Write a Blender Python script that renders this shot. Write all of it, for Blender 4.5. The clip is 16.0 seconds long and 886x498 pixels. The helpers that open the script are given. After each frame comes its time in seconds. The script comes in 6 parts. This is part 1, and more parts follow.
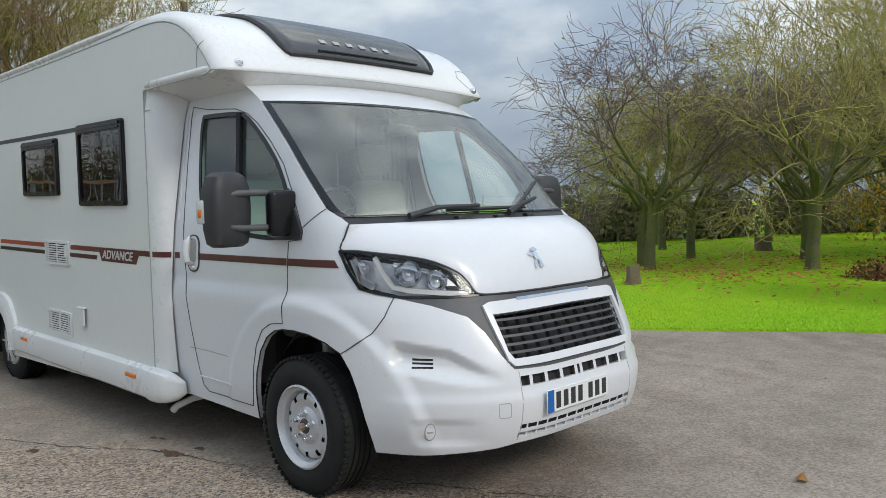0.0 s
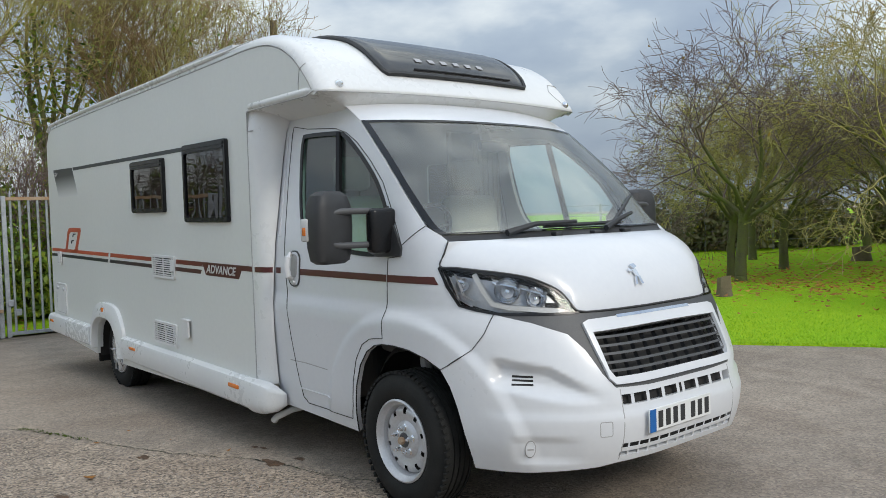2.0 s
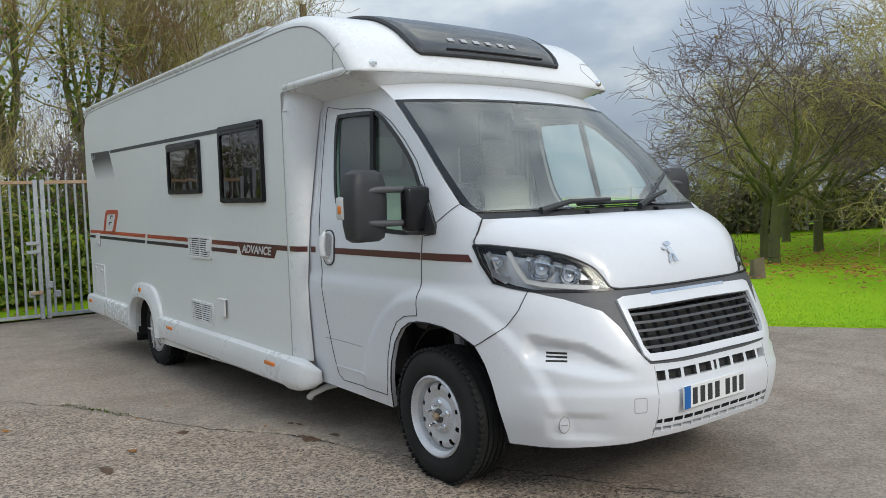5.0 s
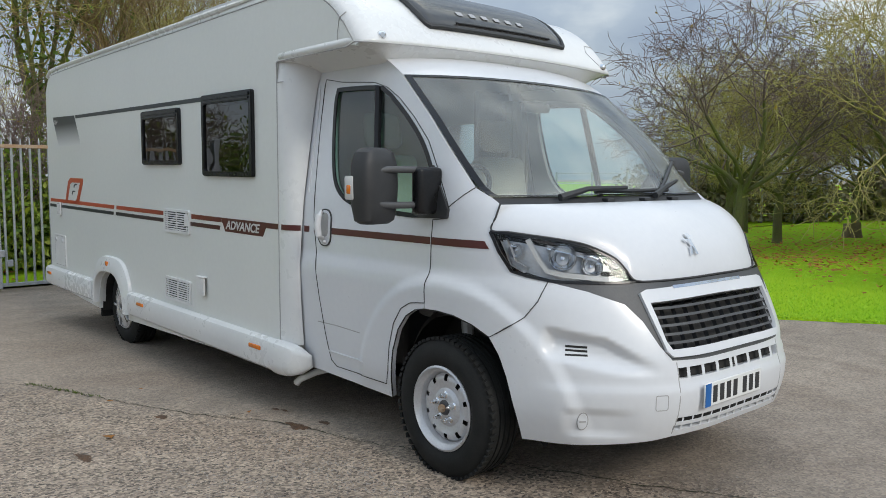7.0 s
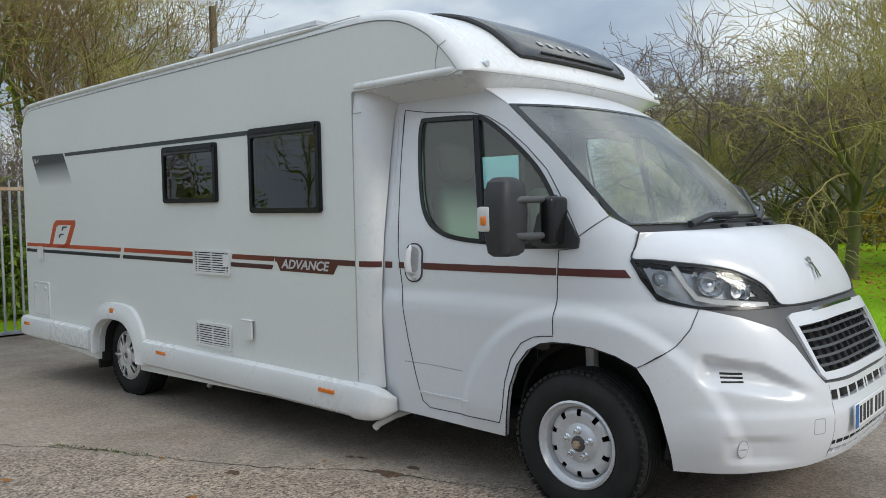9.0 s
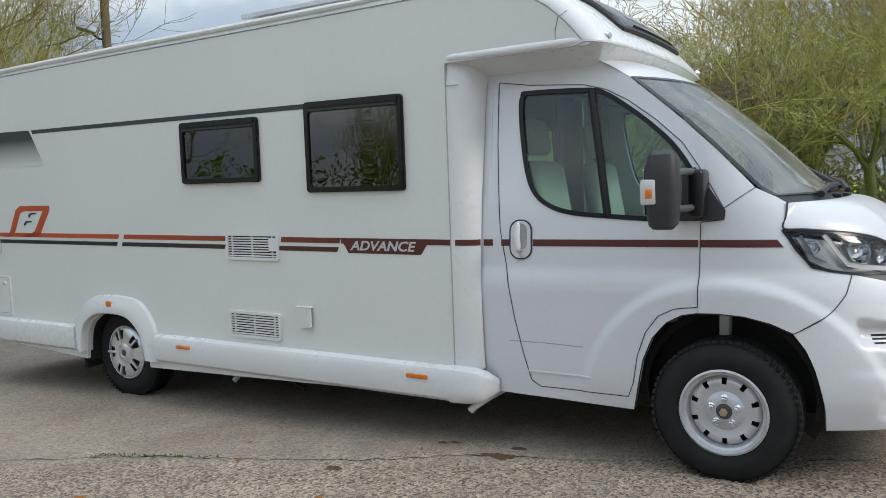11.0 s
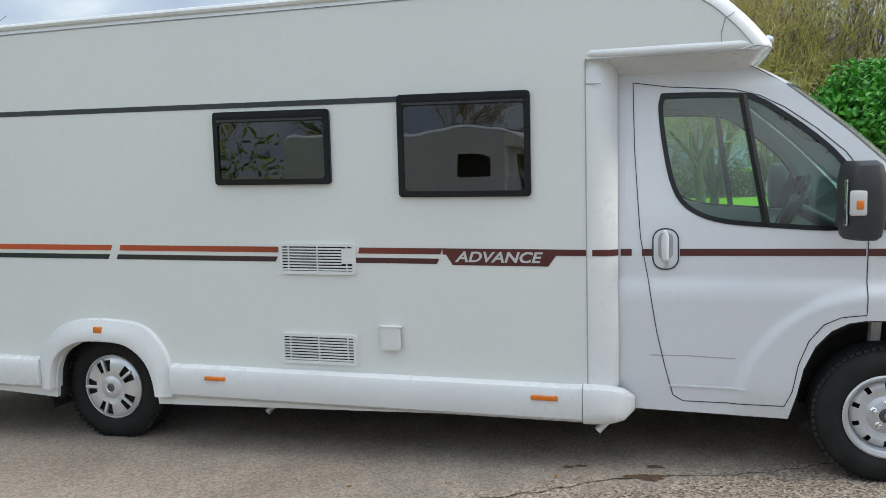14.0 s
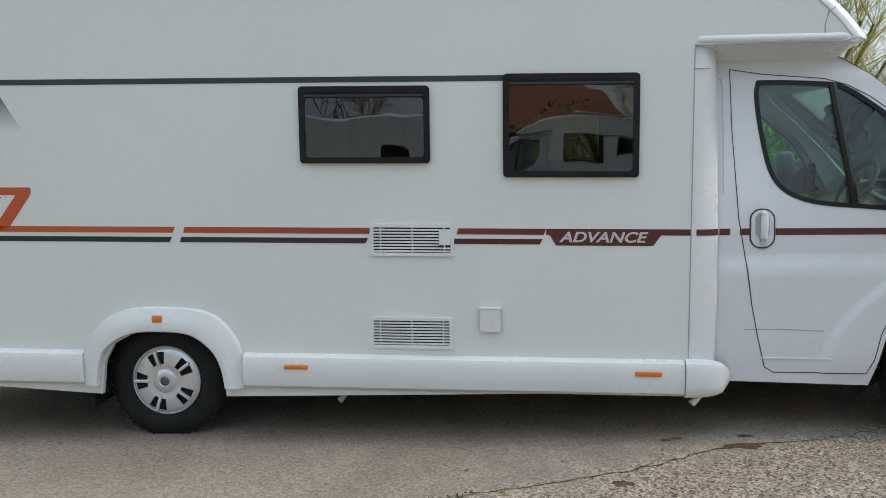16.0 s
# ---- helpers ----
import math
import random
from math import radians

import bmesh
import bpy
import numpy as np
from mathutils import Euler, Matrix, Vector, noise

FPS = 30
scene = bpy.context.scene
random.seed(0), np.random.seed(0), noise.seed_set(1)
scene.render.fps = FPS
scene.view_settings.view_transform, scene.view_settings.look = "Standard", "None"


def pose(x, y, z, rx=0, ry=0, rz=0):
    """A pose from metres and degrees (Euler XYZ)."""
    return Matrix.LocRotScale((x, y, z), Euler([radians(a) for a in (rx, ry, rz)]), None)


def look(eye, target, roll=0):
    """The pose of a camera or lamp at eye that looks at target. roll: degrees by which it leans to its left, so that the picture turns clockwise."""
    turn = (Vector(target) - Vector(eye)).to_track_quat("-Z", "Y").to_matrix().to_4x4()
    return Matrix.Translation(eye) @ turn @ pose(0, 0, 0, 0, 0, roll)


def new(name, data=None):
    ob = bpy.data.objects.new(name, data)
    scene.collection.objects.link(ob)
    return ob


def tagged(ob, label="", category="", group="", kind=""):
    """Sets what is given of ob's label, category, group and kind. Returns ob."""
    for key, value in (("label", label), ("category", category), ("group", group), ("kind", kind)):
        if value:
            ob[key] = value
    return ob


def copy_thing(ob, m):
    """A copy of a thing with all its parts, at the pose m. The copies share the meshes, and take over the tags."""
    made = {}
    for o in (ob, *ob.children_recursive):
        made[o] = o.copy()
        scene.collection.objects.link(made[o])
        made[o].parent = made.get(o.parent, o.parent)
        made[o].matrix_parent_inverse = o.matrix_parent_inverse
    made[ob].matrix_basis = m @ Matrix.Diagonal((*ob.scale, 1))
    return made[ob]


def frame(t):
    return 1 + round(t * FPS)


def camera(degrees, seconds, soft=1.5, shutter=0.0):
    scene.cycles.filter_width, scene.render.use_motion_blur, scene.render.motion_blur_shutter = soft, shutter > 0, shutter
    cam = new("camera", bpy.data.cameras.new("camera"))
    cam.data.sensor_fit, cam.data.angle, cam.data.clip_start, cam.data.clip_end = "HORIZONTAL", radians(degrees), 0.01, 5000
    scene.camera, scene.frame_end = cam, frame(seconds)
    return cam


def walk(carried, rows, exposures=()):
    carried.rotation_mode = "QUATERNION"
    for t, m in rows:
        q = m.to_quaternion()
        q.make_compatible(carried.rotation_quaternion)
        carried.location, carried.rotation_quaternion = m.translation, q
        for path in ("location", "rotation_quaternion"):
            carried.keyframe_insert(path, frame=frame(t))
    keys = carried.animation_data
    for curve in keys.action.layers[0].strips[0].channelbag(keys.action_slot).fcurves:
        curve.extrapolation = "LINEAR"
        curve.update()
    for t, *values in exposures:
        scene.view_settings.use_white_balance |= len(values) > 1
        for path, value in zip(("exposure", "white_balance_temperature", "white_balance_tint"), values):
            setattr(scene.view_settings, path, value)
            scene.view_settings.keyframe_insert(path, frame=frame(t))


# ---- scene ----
cam = camera(57.9, 16.0, soft=0.55)
PATH = [
    (0, (8.136, -2.334, 1.494), (6.731, -0.916, 1.377), -1.3),
    (0.5, (8.15, -2.388, 1.509), (6.797, -0.919, 1.411), -0.8),
    (1, (8.144, -2.401, 1.53), (6.795, -0.926, 1.476), -1.8),
    (1.5, (8.113, -2.407, 1.557), (6.686, -1.008, 1.469), -1.8),
    (2, (8.089, -2.426, 1.537), (6.551, -1.151, 1.448), -1.7),
    (2.5, (8.089, -2.423, 1.538), (6.526, -1.18, 1.443), -1.4),
    (3, (8.094, -2.429, 1.527), (6.54, -1.173, 1.449), -1.5),
    (3.5, (8.093, -2.441, 1.539), (6.509, -1.226, 1.424), -1.8),
    (4, (8.103, -2.423, 1.514), (6.522, -1.204, 1.382), -2.9),
    (6.5, (7.975, -2.569, 1.506), (6.422, -1.317, 1.366), 1.3),
    (7, (7.737, -2.589, 1.527), (6.237, -1.279, 1.347), 0.2),
    (7.5, (7.575, -2.755, 1.472), (6.06, -1.455, 1.356), 1.3),
    (8, (7.398, -3.013, 1.515), (5.999, -1.584, 1.478), -0.1),
    (8.5, (7.131, -3.168, 1.474), (5.763, -1.712, 1.398), -2.0),
    (9, (6.846, -3.297, 1.51), (5.512, -1.81, 1.417), -1.1),
    (9.5, (6.62, -3.573, 1.508), (5.401, -1.991, 1.423), -1.1),
    (10, (6.256, -3.758, 1.537), (5.015, -2.199, 1.361), -2.9),
    (12.5, (4.605, -4.328, 1.499), (4.008, -2.421, 1.417), -0.9),
    (13, (4.22, -4.273, 1.624), (3.543, -2.397, 1.471), -3.9),
    (13.5, (3.825, -4.427, 1.472), (3.247, -2.515, 1.374), -2.1),
    (14, (3.518, -4.436, 1.669), (3.011, -2.511, 1.476), -1.5),
    (14.5, (3.061, -4.511, 1.638), (2.56, -2.582, 1.468), -1.7),
    (15, (2.731, -4.596, 1.585), (2.412, -2.627, 1.435), -2.7),
    (15.5, (2.39, -4.632, 1.615), (2.163, -2.651, 1.46), -2.5),
    (16, (2.1, -4.631, 1.627), (1.95, -2.649, 1.407), -0.7),
]
walk(cam, [(t, look(eye, target, roll)) for t, eye, target, roll in PATH], [(0, 0.02), (4, 0.02), (10, 0.02), (12.5, 0.42), (13.5, 0.42), (14, 0.39), (14.5, 0.31), (15, 0.18), (15.5, 0.17), (16, 0.23)])

# world, sun and exposure
world = bpy.data.worlds.new("world")
scene.world = world
world.use_nodes = True
wn, wl = world.node_tree.nodes, world.node_tree.links
wn.clear()
SUN_AZ, SUN_EL = radians(88), radians(36)
sky = wn.new("ShaderNodeTexSky")
sky.sky_type, sky.sun_disc, sky.sun_elevation, sky.sun_rotation = "NISHITA", False, SUN_EL, SUN_AZ
sky.air_density, sky.dust_density = 1.2, 2.0
tc = wn.new("ShaderNodeTexCoord")
mp = wn.new("ShaderNodeMapping")
mp.inputs["Scale"].default_value = (1.0, 1.0, 2.4)
cl = wn.new("ShaderNodeTexNoise")
cl.inputs["Scale"].default_value, cl.inputs["Detail"].default_value, cl.inputs["Roughness"].default_value = 2.1, 7, 0.52
cr = wn.new("ShaderNodeValToRGB")
cr.color_ramp.elements[0].position, cr.color_ramp.elements[0].color = 0.34, (3.2, 4.1, 5.7, 1)
cr.color_ramp.elements[1].position, cr.color_ramp.elements[1].color = 0.68, (12.1, 12.6, 12.3, 1)
mid = cr.color_ramp.elements.new(0.50)
mid.color = (5.2, 6.2, 7.4, 1)
mx = wn.new("ShaderNodeMix")
mx.data_type = "RGBA"
mx.inputs["Factor"].default_value = 0.88
bg = wn.new("ShaderNodeBackground")
bg.inputs["Strength"].default_value = 0.097
wo = wn.new("ShaderNodeOutputWorld")
wl.new(tc.outputs["Generated"], mp.inputs["Vector"])
wl.new(mp.outputs["Vector"], cl.inputs["Vector"])
wl.new(cl.outputs["Fac"], cr.inputs["Fac"])
wl.new(sky.outputs["Color"], mx.inputs[6])
wl.new(cr.outputs["Color"], mx.inputs[7])
# an overcast sky is brightest overhead
sz, gr_z, ml = wn.new("ShaderNodeSeparateXYZ"), wn.new("ShaderNodeMapRange"), wn.new("ShaderNodeVectorMath")
gr_z.inputs["From Min"].default_value, gr_z.inputs["From Max"].default_value = 0.0, 0.9
gr_z.inputs["To Min"].default_value, gr_z.inputs["To Max"].default_value = 0.66, 1.84
ml.operation = "SCALE"
wl.new(tc.outputs["Generated"], sz.inputs["Vector"])
wl.new(sz.outputs["Z"], gr_z.inputs["Value"])
wl.new(mx.outputs[2], ml.inputs[0])
wl.new(gr_z.outputs["Result"], ml.inputs["Scale"])
wl.new(ml.outputs["Vector"], bg.inputs["Color"])
wl.new(bg.outputs["Background"], wo.inputs["Surface"])
sun = new("sun", bpy.data.lights.new("sun", "SUN"))
sun.data.energy, sun.data.angle, sun.data.color = 1.5, radians(16), (1.0, 0.95, 0.86)
sun.matrix_world = look((math.sin(SUN_AZ) * 30, math.cos(SUN_AZ) * 30, math.tan(SUN_EL) * 30), (0, 0, 0))


# materials
def nodes_of(name):
    m = bpy.data.materials.new(name)
    m.use_nodes = True
    return m, m.node_tree.nodes, m.node_tree.links, m.node_tree.nodes["Principled BSDF"]


def surface(name, a, b=None, rough=0.5, metal=0.0, scale=6.0, fine=60.0, bump=0.0, depth=0.01, coat=0.0, rvar=0.08, vary=0.0, spec=0.5):
    """A paint, plastic, metal or wood whose colour wanders from a to b at two scales."""
    m, n, l, p = nodes_of(name)
    b = b or tuple(c * 0.86 for c in a)
    co = n.new("ShaderNodeTexCoord")
    n1, n2 = n.new("ShaderNodeTexNoise"), n.new("ShaderNodeTexNoise")
    n1.inputs["Scale"].default_value, n1.inputs["Detail"].default_value = scale, 5
    n2.inputs["Scale"].default_value, n2.inputs["Detail"].default_value = fine, 4
    ad = n.new("ShaderNodeMix")
    ad.inputs["Factor"].default_value = 0.4
    ra = n.new("ShaderNodeMapRange")
    ra.inputs["From Min"].default_value, ra.inputs["From Max"].default_value = 0.35, 0.65
    mc = n.new("ShaderNodeMix")
    mc.data_type = "RGBA"
    mc.inputs[6].default_value, mc.inputs[7].default_value = (*a, 1), (*b, 1)
    for k in (n1, n2):
        l.new(co.outputs["Object"], k.inputs["Vector"])
    l.new(n1.outputs["Fac"], ad.inputs[2])
    l.new(n2.outputs["Fac"], ad.inputs[3])
    l.new(ad.outputs[0], ra.inputs["Value"])
    l.new(ra.outputs["Result"], mc.inputs["Factor"])
    colour = mc.outputs[2]
    if vary:
        oi, hs, rv = n.new("ShaderNodeObjectInfo"), n.new("ShaderNodeHueSaturation"), n.new("ShaderNodeMapRange")
        rv.inputs["To Min"].default_value, rv.inputs["To Max"].default_value = 1 - vary, 1 + vary
        l.new(oi.outputs["Random"], rv.inputs["Value"])
        l.new(rv.outputs["Result"], hs.inputs["Value"])
        l.new(colour, hs.inputs["Color"])
        colour = hs.outputs["Color"]
    l.new(colour, p.inputs["Base Color"])
    rr = n.new("ShaderNodeMapRange")
    rr.inputs["To Min"].default_value, rr.inputs["To Max"].default_value = max(0.02, rough - rvar), min(1, rough + rvar)
    l.new(ad.outputs[0], rr.inputs["Value"])
    l.new(rr.outputs["Result"], p.inputs["Roughness"])
    p.inputs["Metallic"].default_value, p.inputs["Coat Weight"].default_value, p.inputs["Coat Roughness"].default_value = metal, coat, 0.06
    p.inputs["Specular IOR Level"].default_value = spec
    if bump:
        bn = n.new("ShaderNodeBump")
        bn.inputs["Strength"].default_value, bn.inputs["Distance"].default_value = bump, depth
        l.new(n2.outputs["Fac"], bn.inputs["Height"])
        l.new(bn.outputs["Normal"], p.inputs["Normal"])
    return m


def clear_glass(name, tint, gloss=0.02, ior=1.5, wavy=0.0, haze=0.0):
    m, n, l, p = nodes_of(name)
    n.remove(p)
    tr, gl, mi, fr = n.new("ShaderNodeBsdfTransparent"), n.new("ShaderNodeBsdfGlossy"), n.new("ShaderNodeMixShader"), n.new("ShaderNodeFresnel")
    tr.inputs["Color"].default_value = (*tint, 1)
    gl.inputs["Roughness"].default_value, fr.inputs["IOR"].default_value = gloss, ior
    if wavy:
        co, ns, bn = n.new("ShaderNodeTexCoord"), n.new("ShaderNodeTexNoise"), n.new("ShaderNodeBump")
        ns.inputs["Scale"].default_value, ns.inputs["Detail"].default_value = 3.0, 1
        bn.inputs["Strength"].default_value, bn.inputs["Distance"].default_value = wavy, 0.03
        l.new(co.outputs["Object"], ns.inputs["Vector"])
        l.new(ns.outputs["Fac"], bn.inputs["Height"])
        l.new(bn.outputs["Normal"], gl.inputs["Normal"])
    l.new(fr.outputs["Fac"], mi.inputs["Fac"])
    l.new(tr.outputs["BSDF"], mi.inputs[1])
    l.new(gl.outputs["BSDF"], mi.inputs[2])
    out = mi.outputs["Shader"]
    if haze:
        # thin, uneven film of dust, thickened to stand in for reflected sky haze
        co, ns, mr, df, m2 = n.new("ShaderNodeTexCoord"), n.new("ShaderNodeTexNoise"), n.new("ShaderNodeMapRange"), n.new("ShaderNodeBsdfDiffuse"), n.new("ShaderNodeMixShader")
        ns.inputs["Scale"].default_value, ns.inputs["Detail"].default_value = 4.0, 6
        mr.inputs["From Min"].default_value, mr.inputs["From Max"].default_value = 0.3, 0.7
        mr.inputs["To Min"].default_value, mr.inputs["To Max"].default_value = haze * 0.5, haze * 1.5
        df.inputs["Color"].default_value = (0.62, 0.64, 0.60, 1)
        l.new(co.outputs["Object"], ns.inputs["Vector"])
        l.new(ns.outputs["Fac"], mr.inputs["Value"])
        l.new(mr.outputs["Result"], m2.inputs["Fac"])
        l.new(out, m2.inputs[1])
        l.new(df.outputs["BSDF"], m2.inputs[2])
        out = m2.outputs["Shader"]
    l.new(out, n["Material Output"].inputs["Surface"])
    return m


def stripe_paint(name, a, b, x0, x1):
    """Vinyl that fades from a to b along the vehicle."""
    m, n, l, p = nodes_of(name)
    co, se, ra, mc = n.new("ShaderNodeTexCoord"), n.new("ShaderNodeSeparateXYZ"), n.new("ShaderNodeMapRange"), n.new("ShaderNodeMix")
    mc.data_type = "RGBA"
    mc.inputs[6].default_value, mc.inputs[7].default_value = (*a, 1), (*b, 1)
    ra.inputs["From Min"].default_value, ra.inputs["From Max"].default_value = x0, x1
    l.new(co.outputs["Object"], se.inputs["Vector"])
    l.new(se.outputs["X"], ra.inputs["Value"])
    l.new(ra.outputs["Result"], mc.inputs["Factor"])
    l.new(mc.outputs[2], p.inputs["Base Color"])
    p.inputs["Roughness"].default_value = 0.35
    return m


def fade_paint(name, a, b, z0, z1):
    m = stripe_paint(name, a, b, z0, z1)
    n, l = m.node_tree.nodes, m.node_tree.links
    se = next(k for k in n if k.type == "SEPXYZ")
    ra = next(k for k in n if k.type == "MAP_RANGE")
    l.new(se.outputs["Z"], ra.inputs["Value"])
    return m


def tarmac_material():
    m, n, l, p = nodes_of("weathered_tarmac")
    co = n.new("ShaderNodeTexCoord")
    big, mid_, fine = (n.new("ShaderNodeTexNoise") for _ in range(3))
    for k, sc, de in ((big, 0.45, 5), (mid_, 3.5, 6), (fine, 130, 3)):
        k.inputs["Scale"].default_value, k.inputs["Detail"].default_value = sc, de
        l.new(co.outputs["Object"], k.inputs["Vector"])
    vo = n.new("ShaderNodeTexVoronoi")
    vo.inputs["Scale"].default_value = 72
    l.new(co.outputs["Object"], vo.inputs["Vector"])
    r1 = n.new("ShaderNodeValToRGB")
    r1.color_ramp.elements[0].position, r1.color_ramp.elements[0].color = 0.36, (0.218, 0.183, 0.150, 1)
    r1.color_ramp.elements[1].position, r1.color_ramp.elements[1].color = 0.66, (0.345, 0.290, 0.236, 1)
    mm = n.new("ShaderNodeMix")
    mm.inputs["Factor"].default_value = 0.45
    l.new(big.outputs["Fac"], mm.inputs[2])
    l.new(mid_.outputs["Fac"], mm.inputs[3])
    l.new(mm.outputs[0], r1.inputs["Fac"])
    r2 = n.new("ShaderNodeValToRGB")
    r2.color_ramp.elements[0].position, r2.color_ramp.elements[0].color = 0.1, (0.22, 0.21, 0.21, 1)
    r2.color_ramp.elements[1].position, r2.color_ramp.elements[1].color = 0.9, (1.78, 1.70, 1.60, 1)
    l.new(vo.outputs["Color"], r2.inputs["Fac"])
    mu = n.new("ShaderNodeMix")
    mu.data_type, mu.blend_type = "RGBA", "MULTIPLY"
    # the older, rougher tarmac begins at the long crack
    se, li, ns, ad, rm = n.new("ShaderNodeSeparateXYZ"), n.new("ShaderNodeMath"), n.new("ShaderNodeMath"), n.new("ShaderNodeMath"), n.new("ShaderNodeMapRange")
    li.operation, ns.operation, ad.operation = "MULTIPLY_ADD", "MULTIPLY_ADD", "ADD"
    li.inputs[1].default_value, ns.inputs[1].default_value, ns.inputs[2].default_value = 0.447, 0.9, -2.07
    rm.inputs["From Min"].default_value, rm.inputs["From Max"].default_value = -0.12, 0.25
    rm.inputs["To Min"].default_value, rm.inputs["To Max"].default_value = 0.38, 1.0
    inv = n.new("ShaderNodeMath")
    inv.operation = "MULTIPLY"
    inv.inputs[1].default_value = -1.0
    l.new(co.outputs["Object"], se.inputs["Vector"])
    l.new(se.outputs["Y"], inv.inputs[0])
    l.new(se.outputs["X"], li.inputs[0])
    l.new(inv.outputs[0], li.inputs[2])
    l.new(mid_.outputs["Fac"], ns.inputs[0])
    l.new(li.outputs[0], ad.inputs[0])
    l.new(ns.outputs[0], ad.inputs[1])
    l.new(ad.outputs[0], rm.inputs["Value"])
    l.new(rm.outputs["Result"], mu.inputs["Factor"])
    l.new(r1.outputs["Color"], mu.inputs[6])
    l.new(r2.outputs["Color"], mu.inputs[7])
    wear, wr, wm = n.new("ShaderNodeTexNoise"), n.new("ShaderNodeValToRGB"), n.new("ShaderNodeMix")
    wear.inputs["Scale"].default_value, wear.inputs["Detail"].default_value, wear.inputs["Roughness"].default_value = 0.9, 9, 0.68
    wr.color_ramp.elements[0].position, wr.color_ramp.elements[0].color = 0.50, (1, 1, 1, 1)
    wr.color_ramp.elements[1].position, wr.color_ramp.elements[1].color = 0.60, (0.80, 0.78, 0.77, 1)
    wm.data_type, wm.blend_type = "RGBA", "MULTIPLY"
    wm.inputs["Factor"].default_value = 1.0
    l.new(co.outputs["Object"], wear.inputs["Vector"])
    l.new(wear.outputs["Fac"], wr.inputs["Fac"])
    l.new(mu.outputs[2], wm.inputs[6])
    l.new(wr.outputs["Color"], wm.inputs[7])
    l.new(wm.outputs[2], p.inputs["Base Color"])
    p.inputs["Roughness"].default_value = 0.82
    bn, b2 = n.new("ShaderNodeBump"), n.new("ShaderNodeBump")
    bn.inputs["Strength"].default_value, bn.inputs["Distance"].default_value = 0.7, 0.006
    b2.inputs["Strength"].default_value, b2.inputs["Distance"].default_value = 0.5, 0.02
    l.new(mid_.outputs["Fac"], b2.inputs["Height"])
    l.new(vo.outputs["Distance"], bn.inputs["Height"])
    l.new(b2.outputs["Normal"], bn.inputs["Normal"])
    l.new(bn.outputs["Normal"], p.inputs["Normal"])
    return m


def island_material(name, cols, rough=0.8):
    """Leaves and blades: each island of the mesh takes its own colour from the ramp."""
    m, n, l, p = nodes_of(name)
    ge, ra = n.new("ShaderNodeNewGeometry"), n.new("ShaderNodeValToRGB")
    el = ra.color_ramp.elements
    while len(el) < len(cols):
        el.new(0.5)
    for i, c in enumerate(cols):
        el[i].position, el[i].color = i / max(1, len(cols) - 1), (*c, 1)
    l.new(ge.outputs["Random Per Island"], ra.inputs["Fac"])
    l.new(ra.outputs["Color"], p.inputs["Base Color"])
    p.inputs["Roughness"].default_value = rough
    return m


GELCOAT = surface("white_gelcoat", (0.74, 0.75, 0.745), (0.69, 0.70, 0.70), 0.28, scale=1.3, fine=18, coat=0.25)
PANEL = surface("white_side_panel", (0.715, 0.727, 0.697), (0.68, 0.692, 0.664), 0.34, scale=0.9, fine=25, coat=0.1, spec=0.4)
PAINT = surface("white_cab_paint", (0.68, 0.695, 0.715), (0.645, 0.66, 0.685), 0.30, scale=1.5, fine=30, coat=0.25)
PLAST_W = surface("white_plastic", (0.74, 0.74, 0.73), (0.66, 0.66, 0.65), 0.42, scale=8, fine=90)
BLACK = surface("black_textured_plastic", (0.022, 0.023, 0.025), (0.035, 0.036, 0.038), 0.55, scale=12, fine=240, bump=0.25, depth=0.002)
GLOSSBLACK = surface("gloss_black_trim", (0.008, 0.009, 0.010), (0.014, 0.014, 0.015), 0.22, scale=6, fine=80, spec=0.3)
DARKGREY = surface("dark_grey_plastic", (0.06, 0.062, 0.066), (0.085, 0.087, 0.09), 0.5, scale=9, fine=160, bump=0.15, depth=0.002)
UNDER = surface("underbody_black", (0.012, 0.012, 0.012), (0.03, 0.028, 0.026), 0.8, scale=5, fine=50)
RUBBER = surface("tyre_rubber", (0.010, 0.011, 0.011), (0.022, 0.022, 0.021), 0.78, scale=7, fine=120, bump=0.2, depth=0.002, spec=0.25)
STEEL = surface("silver_painted_steel", (0.62, 0.63, 0.65), (0.50, 0.50, 0.51), 0.34, 0.35, scale=6, fine=90)
TRIMSILVER = surface("silver_wheel_trim", (0.74, 0.75, 0.77), (0.64, 0.65, 0.67), 0.22, 0.6, scale=6, fine=70)
CHROME = surface("chrome", (0.82, 0.83, 0.85), (0.7, 0.71, 0.73), 0.10, 1.0, scale=4, fine=60, rvar=0.04)
GALV = surface("galvanised_steel", (0.46, 0.48, 0.51), (0.30, 0.32, 0.35), 0.45, 0.5, scale=9, fine=50, bump=0.1)
RUST = surface("rusty_rail", (0.34, 0.19, 0.09), (0.40, 0.33, 0.25), 0.75, 0.1, scale=4, fine=40, bump=0.3)
AMBER = surface("amber_lens", (0.75, 0.20, 0.015), (0.62, 0.15, 0.01), 0.2, scale=30, fine=200, coat=0.4)
SEAM = surface("dark_seam", (0.03, 0.03, 0.032), (0.06, 0.06, 0.06), 0.7, scale=20, fine=100)
SEALANT = surface("grey_sealant", (0.42, 0.42, 0.41), (0.33, 0.33, 0.33), 0.6, scale=20, fine=100)
STRIPE_UP = stripe_paint("orange_to_maroon_vinyl", (0.50, 0.085, 0.03), (0.085, 0.018, 0.016), -0.3, 2.5)
STRIPE_LO = stripe_paint("charcoal_to_maroon_vinyl", (0.018, 0.022, 0.026), (0.075, 0.018, 0.018), 0.0, 2.4)
